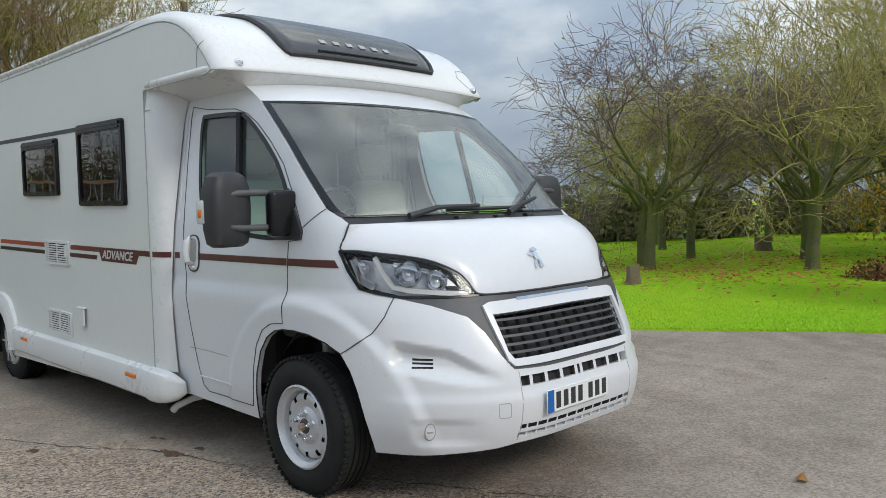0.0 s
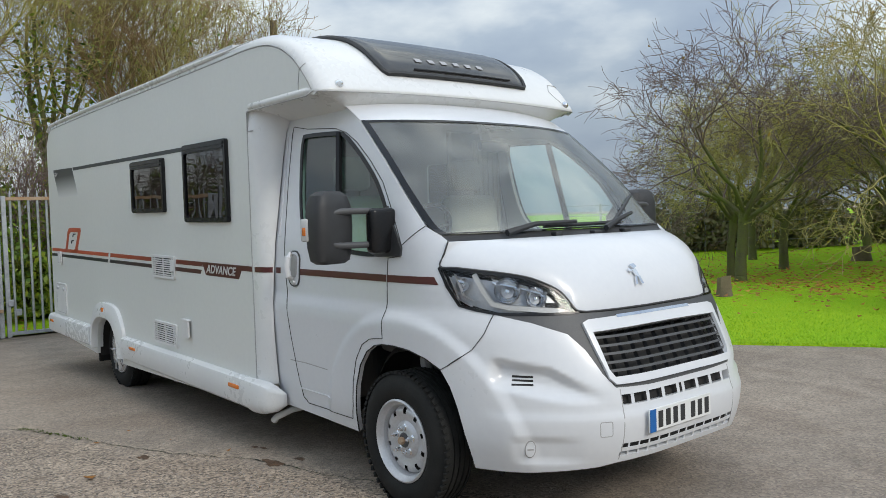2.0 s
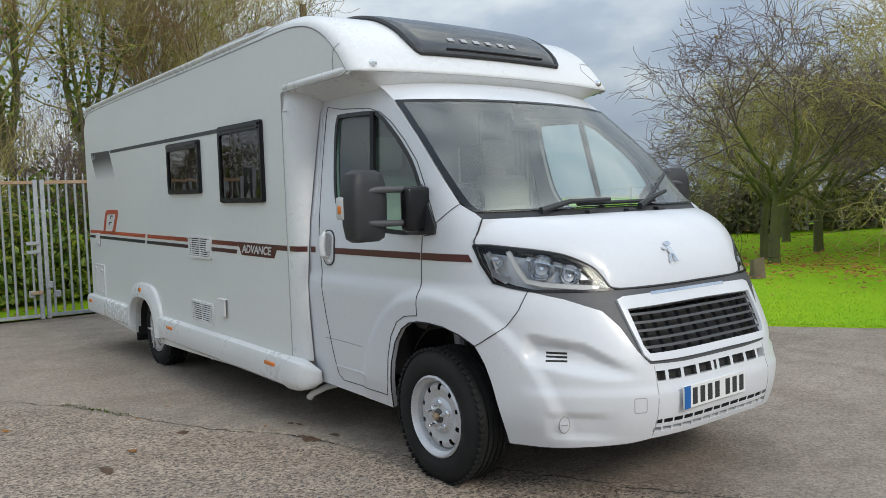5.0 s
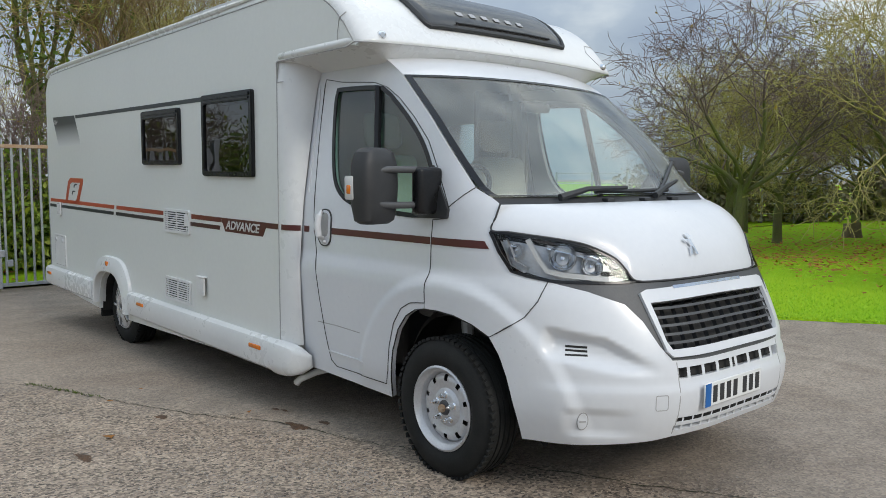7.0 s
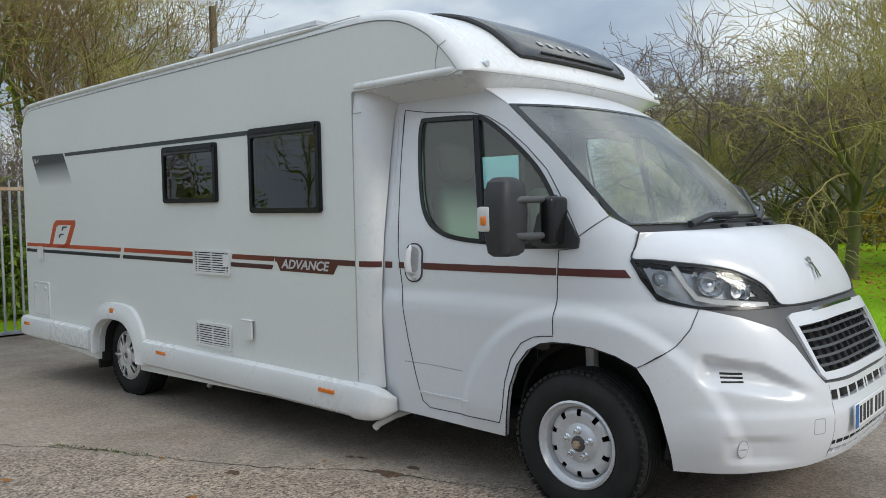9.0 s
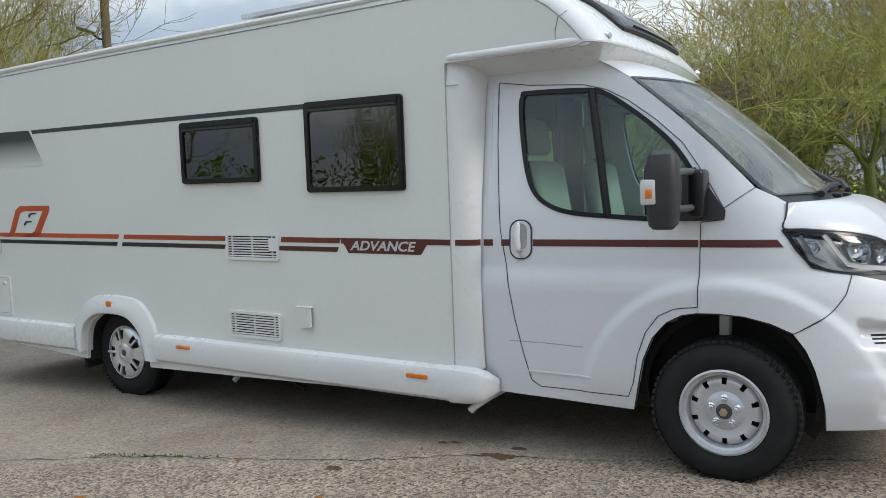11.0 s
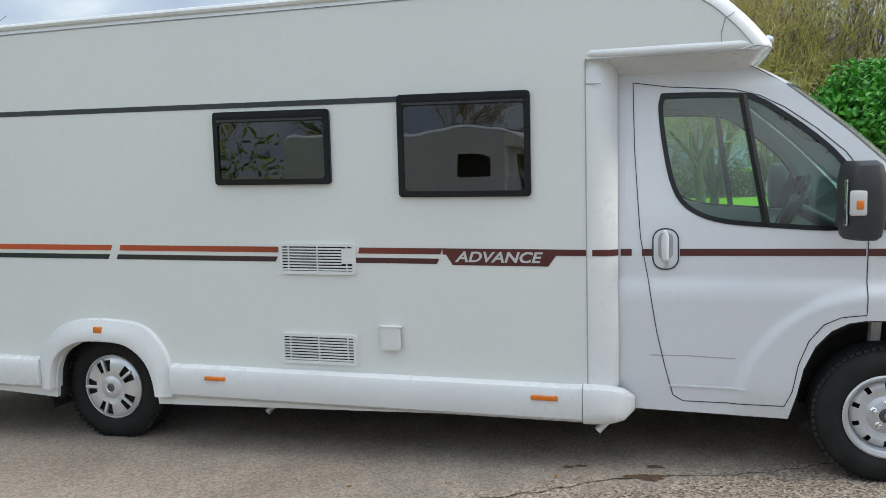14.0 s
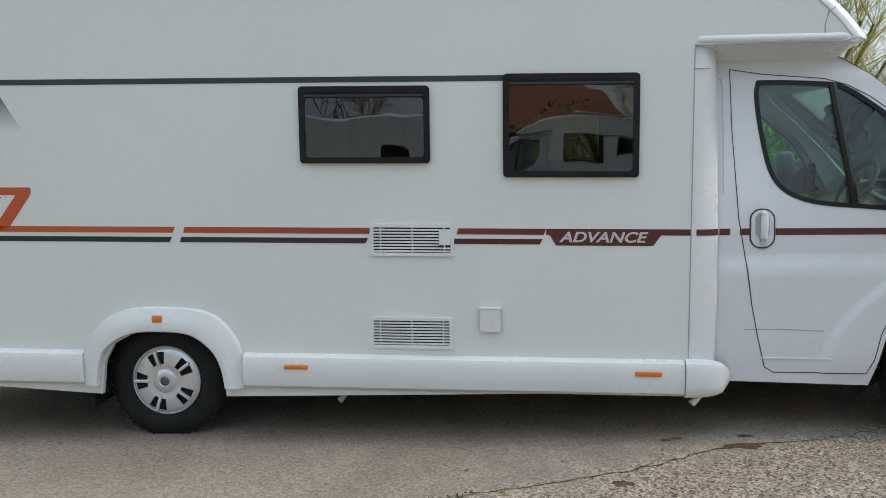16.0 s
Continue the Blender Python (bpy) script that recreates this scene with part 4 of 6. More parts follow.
        skin("pillar_panel", [[(3.30, 0.30), (3.44, 0.31), (4.225, 0.29)] + flat_on_cab([(4.262, 0.44), (4.29, 0.575), (4.345, 0.70), (4.42, 0.785), (4.50, 0.828), (4.58, 0.842), (4.582, 0.875)]) + door_arch + door_rear + [(3.412, 2.13), (3.40, 2.24), (3.30, 2.24)]], cab, PAINT, van, "white cab sill and rear pillar", thick=0.03, du=0.04, dv=0.02, far=far)
        skin("roof_pillar", [[(3.40, 2.24)] + door_line + flat_on_cab([(4.705, 1.375), (4.843, 1.473), (4.67, 1.662), (4.49, 1.836), (4.33, 1.975), (4.20, 2.085), (4.10, 2.15), (3.95, 2.24)])], cab, PAINT, van, "white windscreen pillar", thick=0.03, du=0.04, dv=0.05, far=far)
        fender = flat_on_cab([(4.582, 0.842)] + arch_edge[7:]) + on_cab((5.10, 0.12, 0.815), (5.189, 0.147, 0.871), (5.235, 0.19, 0.95), (5.268, 0.222, 1.044), (5.18, 0.175, 1.06), (5.103, 0.142, 1.08), (5.03, 0.13, 1.17), (4.972, 0.127, 1.262)) + flat_on_cab([(4.985, 1.392), (4.935, 1.425), (4.843, 1.473), (4.705, 1.375), (4.71, 1.362), (4.705, 1.318), (4.592, 1.305), (4.585, 1.0)])
        skin("front_wing", [fender], cab, PAINT, van, "white front wing", thick=0.03, du=0.025, dv=0.02, far=far)
        ribbon("wing_seam", on_cab((5.02, 0.096, 0.76), (5.189, 0.147, 0.871), (5.235, 0.19, 0.95), (5.268, 0.222, 1.044)), 0.004, cab, SEAM, van, far=far)
        ribbon("pillar_seam", flat_on_cab([(4.705, 1.375), (4.843, 1.473)]), 0.0035, cab, SEAM, van, far=far)
        ribbon("arch_trim", flat_on_cab(arch_edge), 0.006, cab, UNDER, van, lift=0.001, far=far)
        # upper crease: a grey line painted for the shade along it
        ribbon("door_crease", [(3.50, 0.625), (3.7, 0.627), (3.95, 0.618)], 0.006, cab, SEALANT, d, lift=0.001, far=far)
        ribbon("door_crease", [(3.60, 0.455), (3.8, 0.452), (4.0, 0.45)], 0.008, cab, PAINT, d, lift=0.006, far=far)
        ribbon("pillar_groove", [(3.372, 1.42), (3.376, 1.75), (3.374, 2.02), (3.366, 2.07), (3.35, 2.085)], 0.010, cab, PAINT, van, lift=0.007, far=far)
        # waist stripe over the cab
        for x0, x1 in ((3.345, 3.405), (3.46, 3.515), (3.66, 4.58), (4.59, 4.95)):
            pts = [(x0, 1.178), (x1 + (0.03 if x1 > 4.9 else 0), 1.178), (x1, 1.216), (x0, 1.216)]
            if not far:
                skin("cab_stripe", [flat_on_cab(pts)], cab, STRIPE_UP, van, "maroon stripe on the cab", thick=0.002, lift=0.0025, du=0.06, dv=0.1)
    for x0, x1 in ((3.20, 3.33),):
        bm = bmesh.new()
        grid_mesh(bm, lambda a, v: post(a, v) + Vector((0.002, -0.003, 0)), lin(0.10, 0.93, 8), [1.197, 1.232])
        hpart("post_stripe", bm, STRIPE_UP, "maroon stripe on the post")
    # door handle
    hd = skin("door_handle", [rrect(3.518, 3.652, 1.105, 1.325, 0.06, 8)], cab, PAINT, van, "white oval pull handle", thick=0.01, lift=0.006)
    ribbon("handle_seam", rrect(3.518, 3.652, 1.105, 1.325, 0.06, 8), 0.008, cab, SEAM, hd, closed=True, lift=0.007)
    # flat grey patch: the recess's shade is put into the colour
    skin("handle_recess", [rrect(3.545, 3.625, 1.16, 1.305, 0.035, 8)], cab, SEALANT, hd, "grey patch painted for the shaded handle recess", thick=0.002, lift=0.0075)
    bm = bmesh.new()
    tube(bm, [(3.585, 0.062, 1.31), (3.583, 0.035, 1.29), (3.582, 0.026, 1.23), (3.583, 0.035, 1.17), (3.585, 0.06, 1.15)], [0.016, 0.02, 0.021, 0.02, 0.016], 10)
    part("grip", bm, PAINT, hd)
    bm = bmesh.new()
    lathe(bm, [(0.0, -0.004), (0.012, -0.004), (0.014, 0.0), (0.014, 0.02)], 14, pose(3.592, 0.06, 1.128))
    part("key_lock", bm, STEEL, hd)
    # --- nose: bumper, dark band, grille ---
    M = U_MID
    bump_top = [(5.268, 0.222, 1.04), (5.406, 0.332, 1.0), (5.524, 0.469, 0.942), (5.587, 0.53, 0.865), (5.655, 0.578, 0.755), (5.685, 0.635, 0.69), (5.73, 0.877, 0.682)]
    slots = on_cab((5.704, 0.66, 0.655)) + [(M, 0.655), (M, 0.608)] + on_cab((5.71, 0.66, 0.608))
    lowv = on_cab((5.72, 0.64, 0.425)) + [(M, 0.425), (M, 0.362)] + on_cab((5.70, 0.63, 0.362))
    bottom = [(M, 0.335)] + on_cab((5.716, 0.785, 0.335), (5.69, 0.643, 0.33), (5.633, 0.542, 0.315), (5.42, 0.295, 0.29), (5.165, 0.165, 0.275))
    bumper = on_cab((5.02, 0.096, 0.76), (5.189, 0.147, 0.871), (5.235, 0.19, 0.95)) + on_cab(*bump_top) + [(M, 0.682)] + bottom + on_cab(*arch_front[::-1])[1:-1]
    band = on_cab((5.268, 0.222, 1.04), (5.36, 0.29, 1.037), (5.45, 0.41, 1.034), (5.526, 0.565, 1.034), (5.575, 0.8, 1.03)) + [(M, 1.028), (M, 0.682)] + on_cab(*bump_top[::-1])[:-1]
    gopen = on_cab((5.57, 0.605, 0.94), (5.62, 0.8, 0.944)) + [(M, 0.946), (M, 0.735)] + on_cab((5.70, 0.8, 0.735), (5.675, 0.64, 0.735), (5.66, 0.615, 0.77))
    ring = on_cab((5.545, 0.562, 0.985), (5.56, 0.60, 0.998), (5.60, 0.8, 1.002)) + [(M, 1.004), (M, 0.70)] + on_cab((5.71, 0.8, 0.70), (5.685, 0.635, 0.702), (5.665, 0.605, 0.73), (5.62, 0.575, 0.85))
    bp = tagged(new("front_bumper"), "white moulded front bumper")
    bp.parent = van
    gr = tagged(new("front_grille"), "black slatted grille in a white surround")
    gr.parent = van
    for far in (False, True):
        skin("bumper_skin", [bumper, slots, lowv], cab, PAINT, bp, thick=0.03, du=0.018, dv=0.018, far=far)
        skin("dark_band", [band, gopen], cab, DARKGREY, bp, "dark grey band under the headlights", thick=0.03, du=0.04, dv=0.04, far=far)
        skin("surround", [ring, gopen], cab, PAINT, gr, "white grille surround", thick=0.03, lift=0.016, du=0.04, dv=0.03, far=far)
        skin("grille_back", [gopen], cab, UNDER, gr, "dark radiator opening", thick=0.002, lift=-0.07, far=far)
        for i in range(5):
            z = 0.765 + i * 0.038
            ribbon("grille_bar", [(nose_u(5.6, 0.60, z), z), (M, z)], 0.013, cab, DARKGREY, gr, lift=0.001 - 0.004 * (i % 2), far=far)
        for k in range(5):
            y = 0.68 + k * 0.095
            ribbon("grille_rib", on_cab((5.66, y, 0.74), (5.61, y, 0.94)), 0.008, cab, BLACK, gr, lift=-0.022, far=far)
        skin("slot_back", [slots], cab, UNDER, bp, "dark slot", thick=0.002, lift=-0.035, far=far)
        skin("vent_back", [lowv], cab, UNDER, bp, "dark lower vent", thick=0.002, lift=-0.03, far=far)
        for k in range(4):
            y = 0.74 + k * 0.115
            ribbon("slot_web", on_cab((5.7, y, 0.605), (5.7, y, 0.658)), 0.024, cab, PAINT, bp, lift=-0.004, far=far)
        ribbon("vent_bar", on_cab((5.7, 0.63, 0.394)) + [(M, 0.394)], 0.018, cab, PAINT, bp, lift=0.0, far=far)
        for k in range(6):
            y = 0.70 + k * 0.075
            ribbon("vent_web", on_cab((5.7, y, 0.36), (5.7, y, 0.43)), 0.012, cab, PAINT, bp, lift=-0.004, far=far)
        for z in (0.745, 0.727, 0.709):
            ribbon("air_slit", on_cab((5.37, 0.222, z), (5.455, 0.285, z - 0.002)), 0.010, cab, UNDER, bp, lift=0.002, far=far)
        ribbon("panel_seam", on_cab((5.70, 0.655, 0.68), (5.72, 0.645, 0.43), (5.71, 0.632, 0.345)), 0.005, cab, SEALANT, bp, lift=0.001, far=far)
        fogc = on_cab((5.452, 0.262, 0.41))[0]
        ribbon("blanking_cap", [(fogc[0] + 0.033 * math.cos(a), fogc[1] + 0.042 * math.sin(a)) for a in lin(0, 2 * math.pi, 20)], 0.005, cab, SEALANT, bp, lift=0.002, far=far, step=0.02)
        skin("cap_face", [[(fogc[0] + 0.03 * math.cos(a), fogc[1] + 0.038 * math.sin(a)) for a in lin(0, 2 * math.pi, 20)[:-1]]], cab, PAINT, bp, thick=0.006, lift=0.005, far=far)
        ribbon("cap_slot", [(fogc[0] - 0.02, fogc[1]), (fogc[0] + 0.02, fogc[1])], 0.006, cab, SEALANT, bp, lift=0.007, far=far)
        t0, t1 = on_cab((5.67, 0.515, 0.5))[0], on_cab((5.70, 0.578, 0.5))[0]
        if not far:
            ribbon("tow_cover", rrect(t0[0], t1[0], 0.468, 0.538, 0.012), 0.004, cab, SEALANT, bp, lift=0.001, closed=True)
        # headlight
        hl_out = on_cab((4.972, 0.127, 1.262), (5.06, 0.16, 1.256), (5.158, 0.214, 1.245), (5.26, 0.29, 1.228), (5.355, 0.39, 1.20), (5.446, 0.492, 1.142), (5.49, 0.53, 1.09), (5.526, 0.568, 1.038), (5.45, 0.41, 1.036), (5.36, 0.29, 1.039), (5.268, 0.222, 1.044), (5.18, 0.175, 1.06), (5.103, 0.142, 1.08), (5.03, 0.13, 1.17))
        hl = skin("headlight_housing", [hl_out], cab, GLOSSBLACK, van, "black backed headlight with clear lens", thick=0.004, lift=-0.055, du=0.04, dv=0.04, far=far)
        skin("lens", [hl_out], cab, LENS, hl, "clear headlight lens", thick=0.05, lift=0.004, du=0.03, dv=0.03, far=far).visible_shadow = False
        ribbon("lens_edge", hl_out, 0.012, cab, GLOSSBLACK, hl, lift=0.005, closed=True, far=far)
        ribbon("daylight_strip", on_cab((5.15, 0.2, 1.235), (5.195, 0.23, 1.15), (5.235, 0.25, 1.09), (5.30, 0.29, 1.074), (5.40, 0.37, 1.062), (5.50, 0.50, 1.05)), 0.026, cab, PLAST_W, hl, lift=-0.008, far=far, label="white daytime light strip")
        for (x, y, z), r in (((5.285, 0.30, 1.155), 0.062), ((5.385, 0.40, 1.12), 0.052), ((5.10, 0.17, 1.18), 0.035)):
            u, v = on_cab((x, y, z))[0]
            c = cab(u, v)
            n = (cab(u + 0.01, v) - cab(u - 0.01, v)).cross(cab(u, v + 0.01) - cab(u, v - 0.01)).normalized()
            q = Vector((0, -1, 0)).rotation_difference(n).to_matrix().to_4x4()
            bm = bmesh.new()
            lathe(bm, [(0.004, 0.0), (r * 0.3, -0.004), (r * 0.6, -0.012), (r * 0.85, -0.026), (r, -0.042), (r * 1.06, -0.044)], 24, Matrix.Translation(c - n * 0.056) @ q)
            lathe(bm, [(0.0, -0.03), (r * 0.16, -0.028), (r * 0.18, 0.0)], 12, Matrix.Translation(c - n * 0.056) @ q)
            if far:
                bmesh.ops.transform(bm, verts=bm.verts, matrix=Matrix.Translation((0, 2 * YC, 0)) @ Matrix.Diagonal((1, -1, 1, 1)))
            part("reflector", bm, CHROME, hl, "bright reflector bowl")
        cu, cv = sum(p[0] for p in hl_out) / len(hl_out), sum(p[1] for p in hl_out) / len(hl_out)
        skin("reflector_panel", [[(cu + (u - cu) * 0.88, cv - 0.004 + (v - cv) * 0.80) for u, v in hl_out]], cab, STEEL, hl, "silver reflector panel", thick=0.004, lift=-0.046, du=0.03, dv=0.03, far=far)
        ribbon("chrome_fin", on_cab((5.22, 0.26, 1.2), (5.33, 0.35, 1.17), (5.42, 0.45, 1.13)), 0.02, cab, CHROME, hl, lift=-0.03, far=far)
        ribbon("inner_fin", on_cab((5.04, 0.15, 1.23), (5.09, 0.17, 1.12), (5.15, 0.19, 1.09)), 0.03, cab, STEEL, hl, lift=-0.035, far=far)
    for far in (False, True):
        skin("slam_panel", [on_cab((5.40, 0.45, 1.10), (5.5, 0.7, 1.10)) + [(M, 1.10), (M, 0.96)] + on_cab((5.55, 0.7, 0.96), (5.48, 0.45, 0.96))], cab, UNDER, van, "black panel behind the bonnet edge", thick=0.004, lift=-0.045, far=far)
    # number plate with bars in place of characters
    bm = bmesh.new()
    xp = cab(M, 0.52).x + 0.012
    box(bm, xp - 0.006, xp + 0.004, YC - 0.325, YC + 0.195, 0.462, 0.575, 0.003, 1)
    pl = part("number_plate", bm, PLATE_W, bp, "white plate with dark bars and blue strip")
    bm = bmesh.new()
    box(bm, xp + 0.004, xp + 0.0055, YC - 0.323, YC - 0.275, 0.464, 0.573)
    part("blue_strip", bm, PLATE_B, pl)
    for k in range(7):
        y = YC - 0.257 + k * 0.061 + (0.028 if k > 3 else 0)
        bm = bmesh.new()
        box(bm, xp + 0.004, xp + 0.006, y, y + 0.036, 0.478, 0.558)
        part("plate_bar", bm, BLACK, pl)
    # handle slot above the grille
    ribbon("bonnet_catch", [(M - 0.2, 1.0), (M, 1.0)], 0.016, cab, CHROME, gr, lift=0.018)
    ribbon("bonnet_catch", [(M - 0.2, 1.0), (M, 1.0)], 0.016, cab, CHROME, gr, lift=0.018, far=True)
    # --- bonnet ---
    edge = [(4.985, 0.178, 1.392), (4.982, 0.15, 1.33), (4.975, 0.128, 1.268), (5.06, 0.162, 1.262), (5.158, 0.216, 1.25), (5.26, 0.292, 1.234), (5.355, 0.392, 1.206), (5.446, 0.494, 1.148), (5.49, 0.532, 1.096), (5.528, 0.572, 1.042), (5.575, 0.8, 1.036), (5.60, YC, 1.034)]
    edge = [cab(*on_cab(e)[0]) for e in edge[1:-1]]
    edge = [Vector((4.985, 0.178, 1.392))] + edge + [Vector((cab(M, 1.034).x, YC, 1.034))]
    edge = smooth_curve(edge, 4)
    rear = smooth_curve([(4.985, 0.178, 1.392), (5.10, 0.40, 1.395), (5.17, 0.70, 1.398), (5.20, YC, 1.40)], 12)

    def bonnet(a, t):
        def at(c, s):
            s = max(0.0, min(1.0, s)) * (len(c) - 1)
            i = min(len(c) - 2, int(s))
            return c[i].lerp(c[i + 1], s - i)
        r, f = at(rear, a ** 1.0), at(edge, a)
        h = r.z - f.z
        c1 = Vector((r.x + (f.x - r.x) * 0.40, r.y + (f.y - r.y) * 0.42, r.z - h * 0.05 + 0.03 * a))
        c2 = Vector((r.x + (f.x - r.x) * 0.93, r.y + (f.y - r.y) * 0.9, f.z + h * 0.50))
        s = 1 - t
        return r * s ** 3 + c1 * 3 * s * s * t + c2 * 3 * s * t * t + f * t ** 3
    bm = bmesh.new()
    grid_mesh(bm, lambda a, t: bonnet(1 - abs(a), t) if a <= 0 else Vector((bonnet(1 - a, t).x, 2 * YC - bonnet(1 - a, t).y, bonnet(1 - a, t).z)), lin(-1, 1, 80), lin(0, 1, 24))
    bon = part("bonnet", bm, PAINT, van, "white short sloping bonnet")
    for s in (1, -1):
        bm = bmesh.new()
        pts = [p + Vector((0.004, 0, 0.002)) for p in edge]
        tube(bm, [Vector((p.x, p.y if s > 0 else 2 * YC - p.y, p.z)) for p in pts], 0.005, 5)
        part("bonnet_seam", bm, SEAM, bon)
    # plain badge
    bm = bmesh.new()
    c = bonnet(1, 0.72)
    for pts in (((-0.02, 0.10), (0.03, 0.105), (0.045, 0.08), (0.0, 0.06)), ((-0.03, 0.06), (0.02, 0.06), (0.025, 0.0), (-0.01, 0.0)), ((-0.06, 0.07), (-0.03, 0.055), (-0.035, 0.035), (-0.065, 0.05)), ((-0.03, 0.0), (-0.01, 0.0), (-0.035, -0.06), (-0.055, -0.06)), ((0.0, 0.0), (0.025, 0.0), (0.035, -0.06), (0.01, -0.06))):
        vs = []
        for dy, dz in pts:
            p = bonnet(1, 0.74 - dz * 1.2)
            vs.append(bm.verts.new((p.x + 0.006, YC - 0.03 + dy * 0.72, p.z + 0.004)))
        bm.faces.new(vs)
    r = bmesh.ops.extrude_face_region(bm, geom=list(bm.faces))
    bmesh.ops.translate(bm, verts=[v for v in r["geom"] if isinstance(v, bmesh.types.BMVert)], vec=(0.006, 0, 0.004))
    part("badge", bm, CHROME, bon, "small chrome badge", smooth=False)
    # --- windscreen, cowl, wipers, cab roof ---
    rim = smooth_curve([cab(u_x(x, z), z) + Vector((0.0, 0.006, 0.002)) for x, z in ((4.935, 1.425), (4.85, 1.473), (4.67, 1.662), (4.49, 1.836), (4.33, 1.975), (4.20, 2.085))], 6)

    def screen(a, v):
        q = abs(a)
        s = max(0.0, min(1.0, v)) * (len(rim) - 1)
        i = min(len(rim) - 2, int(s))
        e = rim[i].lerp(rim[i + 1], s - i)
        y = YC + a * (YC - e.y)
        b = 1 - q ** 2.4
        return Vector((e.x + (0.20 - 0.03 * v) * b, y, e.z + 0.012 * b - 0.01 * (1 - v) * b))
    bm = bmesh.new()
    grid_mesh(bm, screen, lin(-1, 1, 40), lin(0, 1, 16))
    ws = part("windscreen", bm, WINDSCREEN, van, "large raked windscreen")
    ws.visible_shadow = False
    for lifted in (lambda a, v: screen(a, v) + Vector((0.003, 0, 0.003)),):
        bm = bmesh.new()
        grid_mesh(bm, lifted, lin(-1, 1, 40), lin(0, 0.055, 2))
        grid_mesh(bm, lifted, lin(-1, 1, 40), lin(0.965, 1, 2))
        grid_mesh(bm, lifted, lin(-1, -0.962, 2), lin(0, 1, 20))
        grid_mesh(bm, lifted, lin(0.962, 1, 2), lin(0, 1, 20))
        grid_mesh(bm, lambda a, v: lifted(a, v) - Vector((0.006, 0, 0.006)), lin(-0.12, 0.12, 4), lin(0.90, 0.97, 3))
        part("screen_border", bm, GLOSSBLACK, ws, "black printed border", smooth=False)
    bm = bmesh.new()

    def cowl(a, t):
        f = bonnet(1 - abs(a), 0.0)
        f = Vector((f.x, f.y if a <= 0 else 2 * YC - f.y, f.z - 0.008))
        p = screen(a * 0.995, 0.03) + Vector((0.0, 0, -0.004))
        c = p.lerp(f, t)
        c.z -= 0.012 * math.sin(math.pi * t)
        return c
    grid_mesh(bm, cowl, lin(-1, 1, 40), lin(0, 1, 6))
    part("cowl_panel", bm, BLACK, van, "black slotted scuttle panel")
    for a0, a1, v1 in ((-0.62, 0.12, 0.055), (0.16, 0.80, 0.30)):
        w = tagged(new("windscreen_wiper"), "black windscreen wiper")
        w.parent = van
        bm = bmesh.new()
        up = Vector((0.03, 0, 0.035))
        if a1 < 0.5:
            arm = [cowl(-0.62, 0.5) + Vector((0.02, 0, 0.03)), screen(-0.45, 0.03) + up, screen(-0.1, 0.07) + up]
            bl = (screen(-0.36, 0.06), screen(0.36, 0.085))
        else:
            arm = [cowl(0.13, 0.5) + Vector((0.02, 0, 0.03)), screen(0.3, 0.07) + up, screen(0.55, 0.19) + up]
            bl = (screen(0.24, 0.035), screen(0.86, 0.34))
        tube(bm, arm, [0.02, 0.015, 0.011], 6)
        part("arm", bm, BLACK, w)
        bm = bmesh.new()
        tube(bm, [bl[0].lerp(bl[1], t) + up * 0.45 for t in lin(0, 1, 6)], 0.012, 6)
        part("blade", bm, BLACK, w)
    for a, t in ((-0.25, 0.5), (0.05, 0.55), (0.3, 0.5)):
        bm = bmesh.new()
        p = cowl(a, t)
        box(bm, p.x - 0.02, p.x + 0.03, p.y - 0.03, p.y + 0.03, p.z - 0.005, p.z + 0.022, 0.008, 2)
        part("washer_jet", bm, BLACK, van)
    bm = bmesh.new()

    def cabroof(a, t):
        p = screen(a, 1.0)
        sidey = YC + a * (YC - 0.225)
        q = Vector((3.3, YC + a * (YC - 0.24), 2.245))
        m_ = p.lerp(q, t)
        m_.z = p.z + (2.25 - p.z + 0.02 * (1 - a * a)) * math.sin(min(1, t * 2.4) * math.pi / 2)
        return m_
    grid_mesh(bm, cabroof, lin(-1, 1, 24), lin(0, 1, 14))
    bmesh.ops.delete(bm, geom=[f for f in bm.faces for c in (f.calc_center_median(),) if 3.3 < c.x < 3.95 and abs(c.y - YC) < 0.72], context="FACES")
    part("cab_roof", bm, PAINT, van, "white cab roof below the overcab")
    # --- door mirrors ---
    for far in (False, True):
        mr = tagged(new("door_mirror"), "tall black door mirror with clear indicator")
        mr.parent = van
        flip = Matrix.Translation((0, 2 * YC, 0)) @ Matrix.Diagonal((1, -1, 1, 1)) if far else Matrix()
        bm = bmesh.new()
        secs = ((1.29, 0.075, 0.058), (1.308, 0.10, 0.078), (1.38, 0.112, 0.09), (1.49, 0.115, 0.096), (1.585, 0.112, 0.092), (1.645, 0.095, 0.08), (1.668, 0.065, 0.055))
        rows = []
        for z, wy, wx in secs:
            row = []
            for k in range(28):
                t = 2 * math.pi * k / 28
                cx, cy = abs(math.cos(t)) ** 0.55 * math.copysign(1, math.cos(t)), abs(math.sin(t)) ** 0.55 * math.copysign(1, math.sin(t))
                xo = wx * cx if cx > 0 else wx * 0.75 * cx
                row.append(bm.verts.new((4.475 + xo - 0.02 * cy, -0.205 + 1.12 * wy * cy, z)))
            rows.append(row)
        for r0, r1 in zip(rows, rows[1:]):
            for k in range(28):
                bm.faces.new((r0[k], r0[(k + 1) % 28], r1[(k + 1) % 28], r1[k]))
        bm.faces.new(rows[0])
        bm.faces.new(rows[-1])
        bmesh.ops.transform(bm, verts=bm.verts, matrix=flip)
        part("housing", bm, BLACK, mr, "black textured mirror shell")
        bm = bmesh.new()
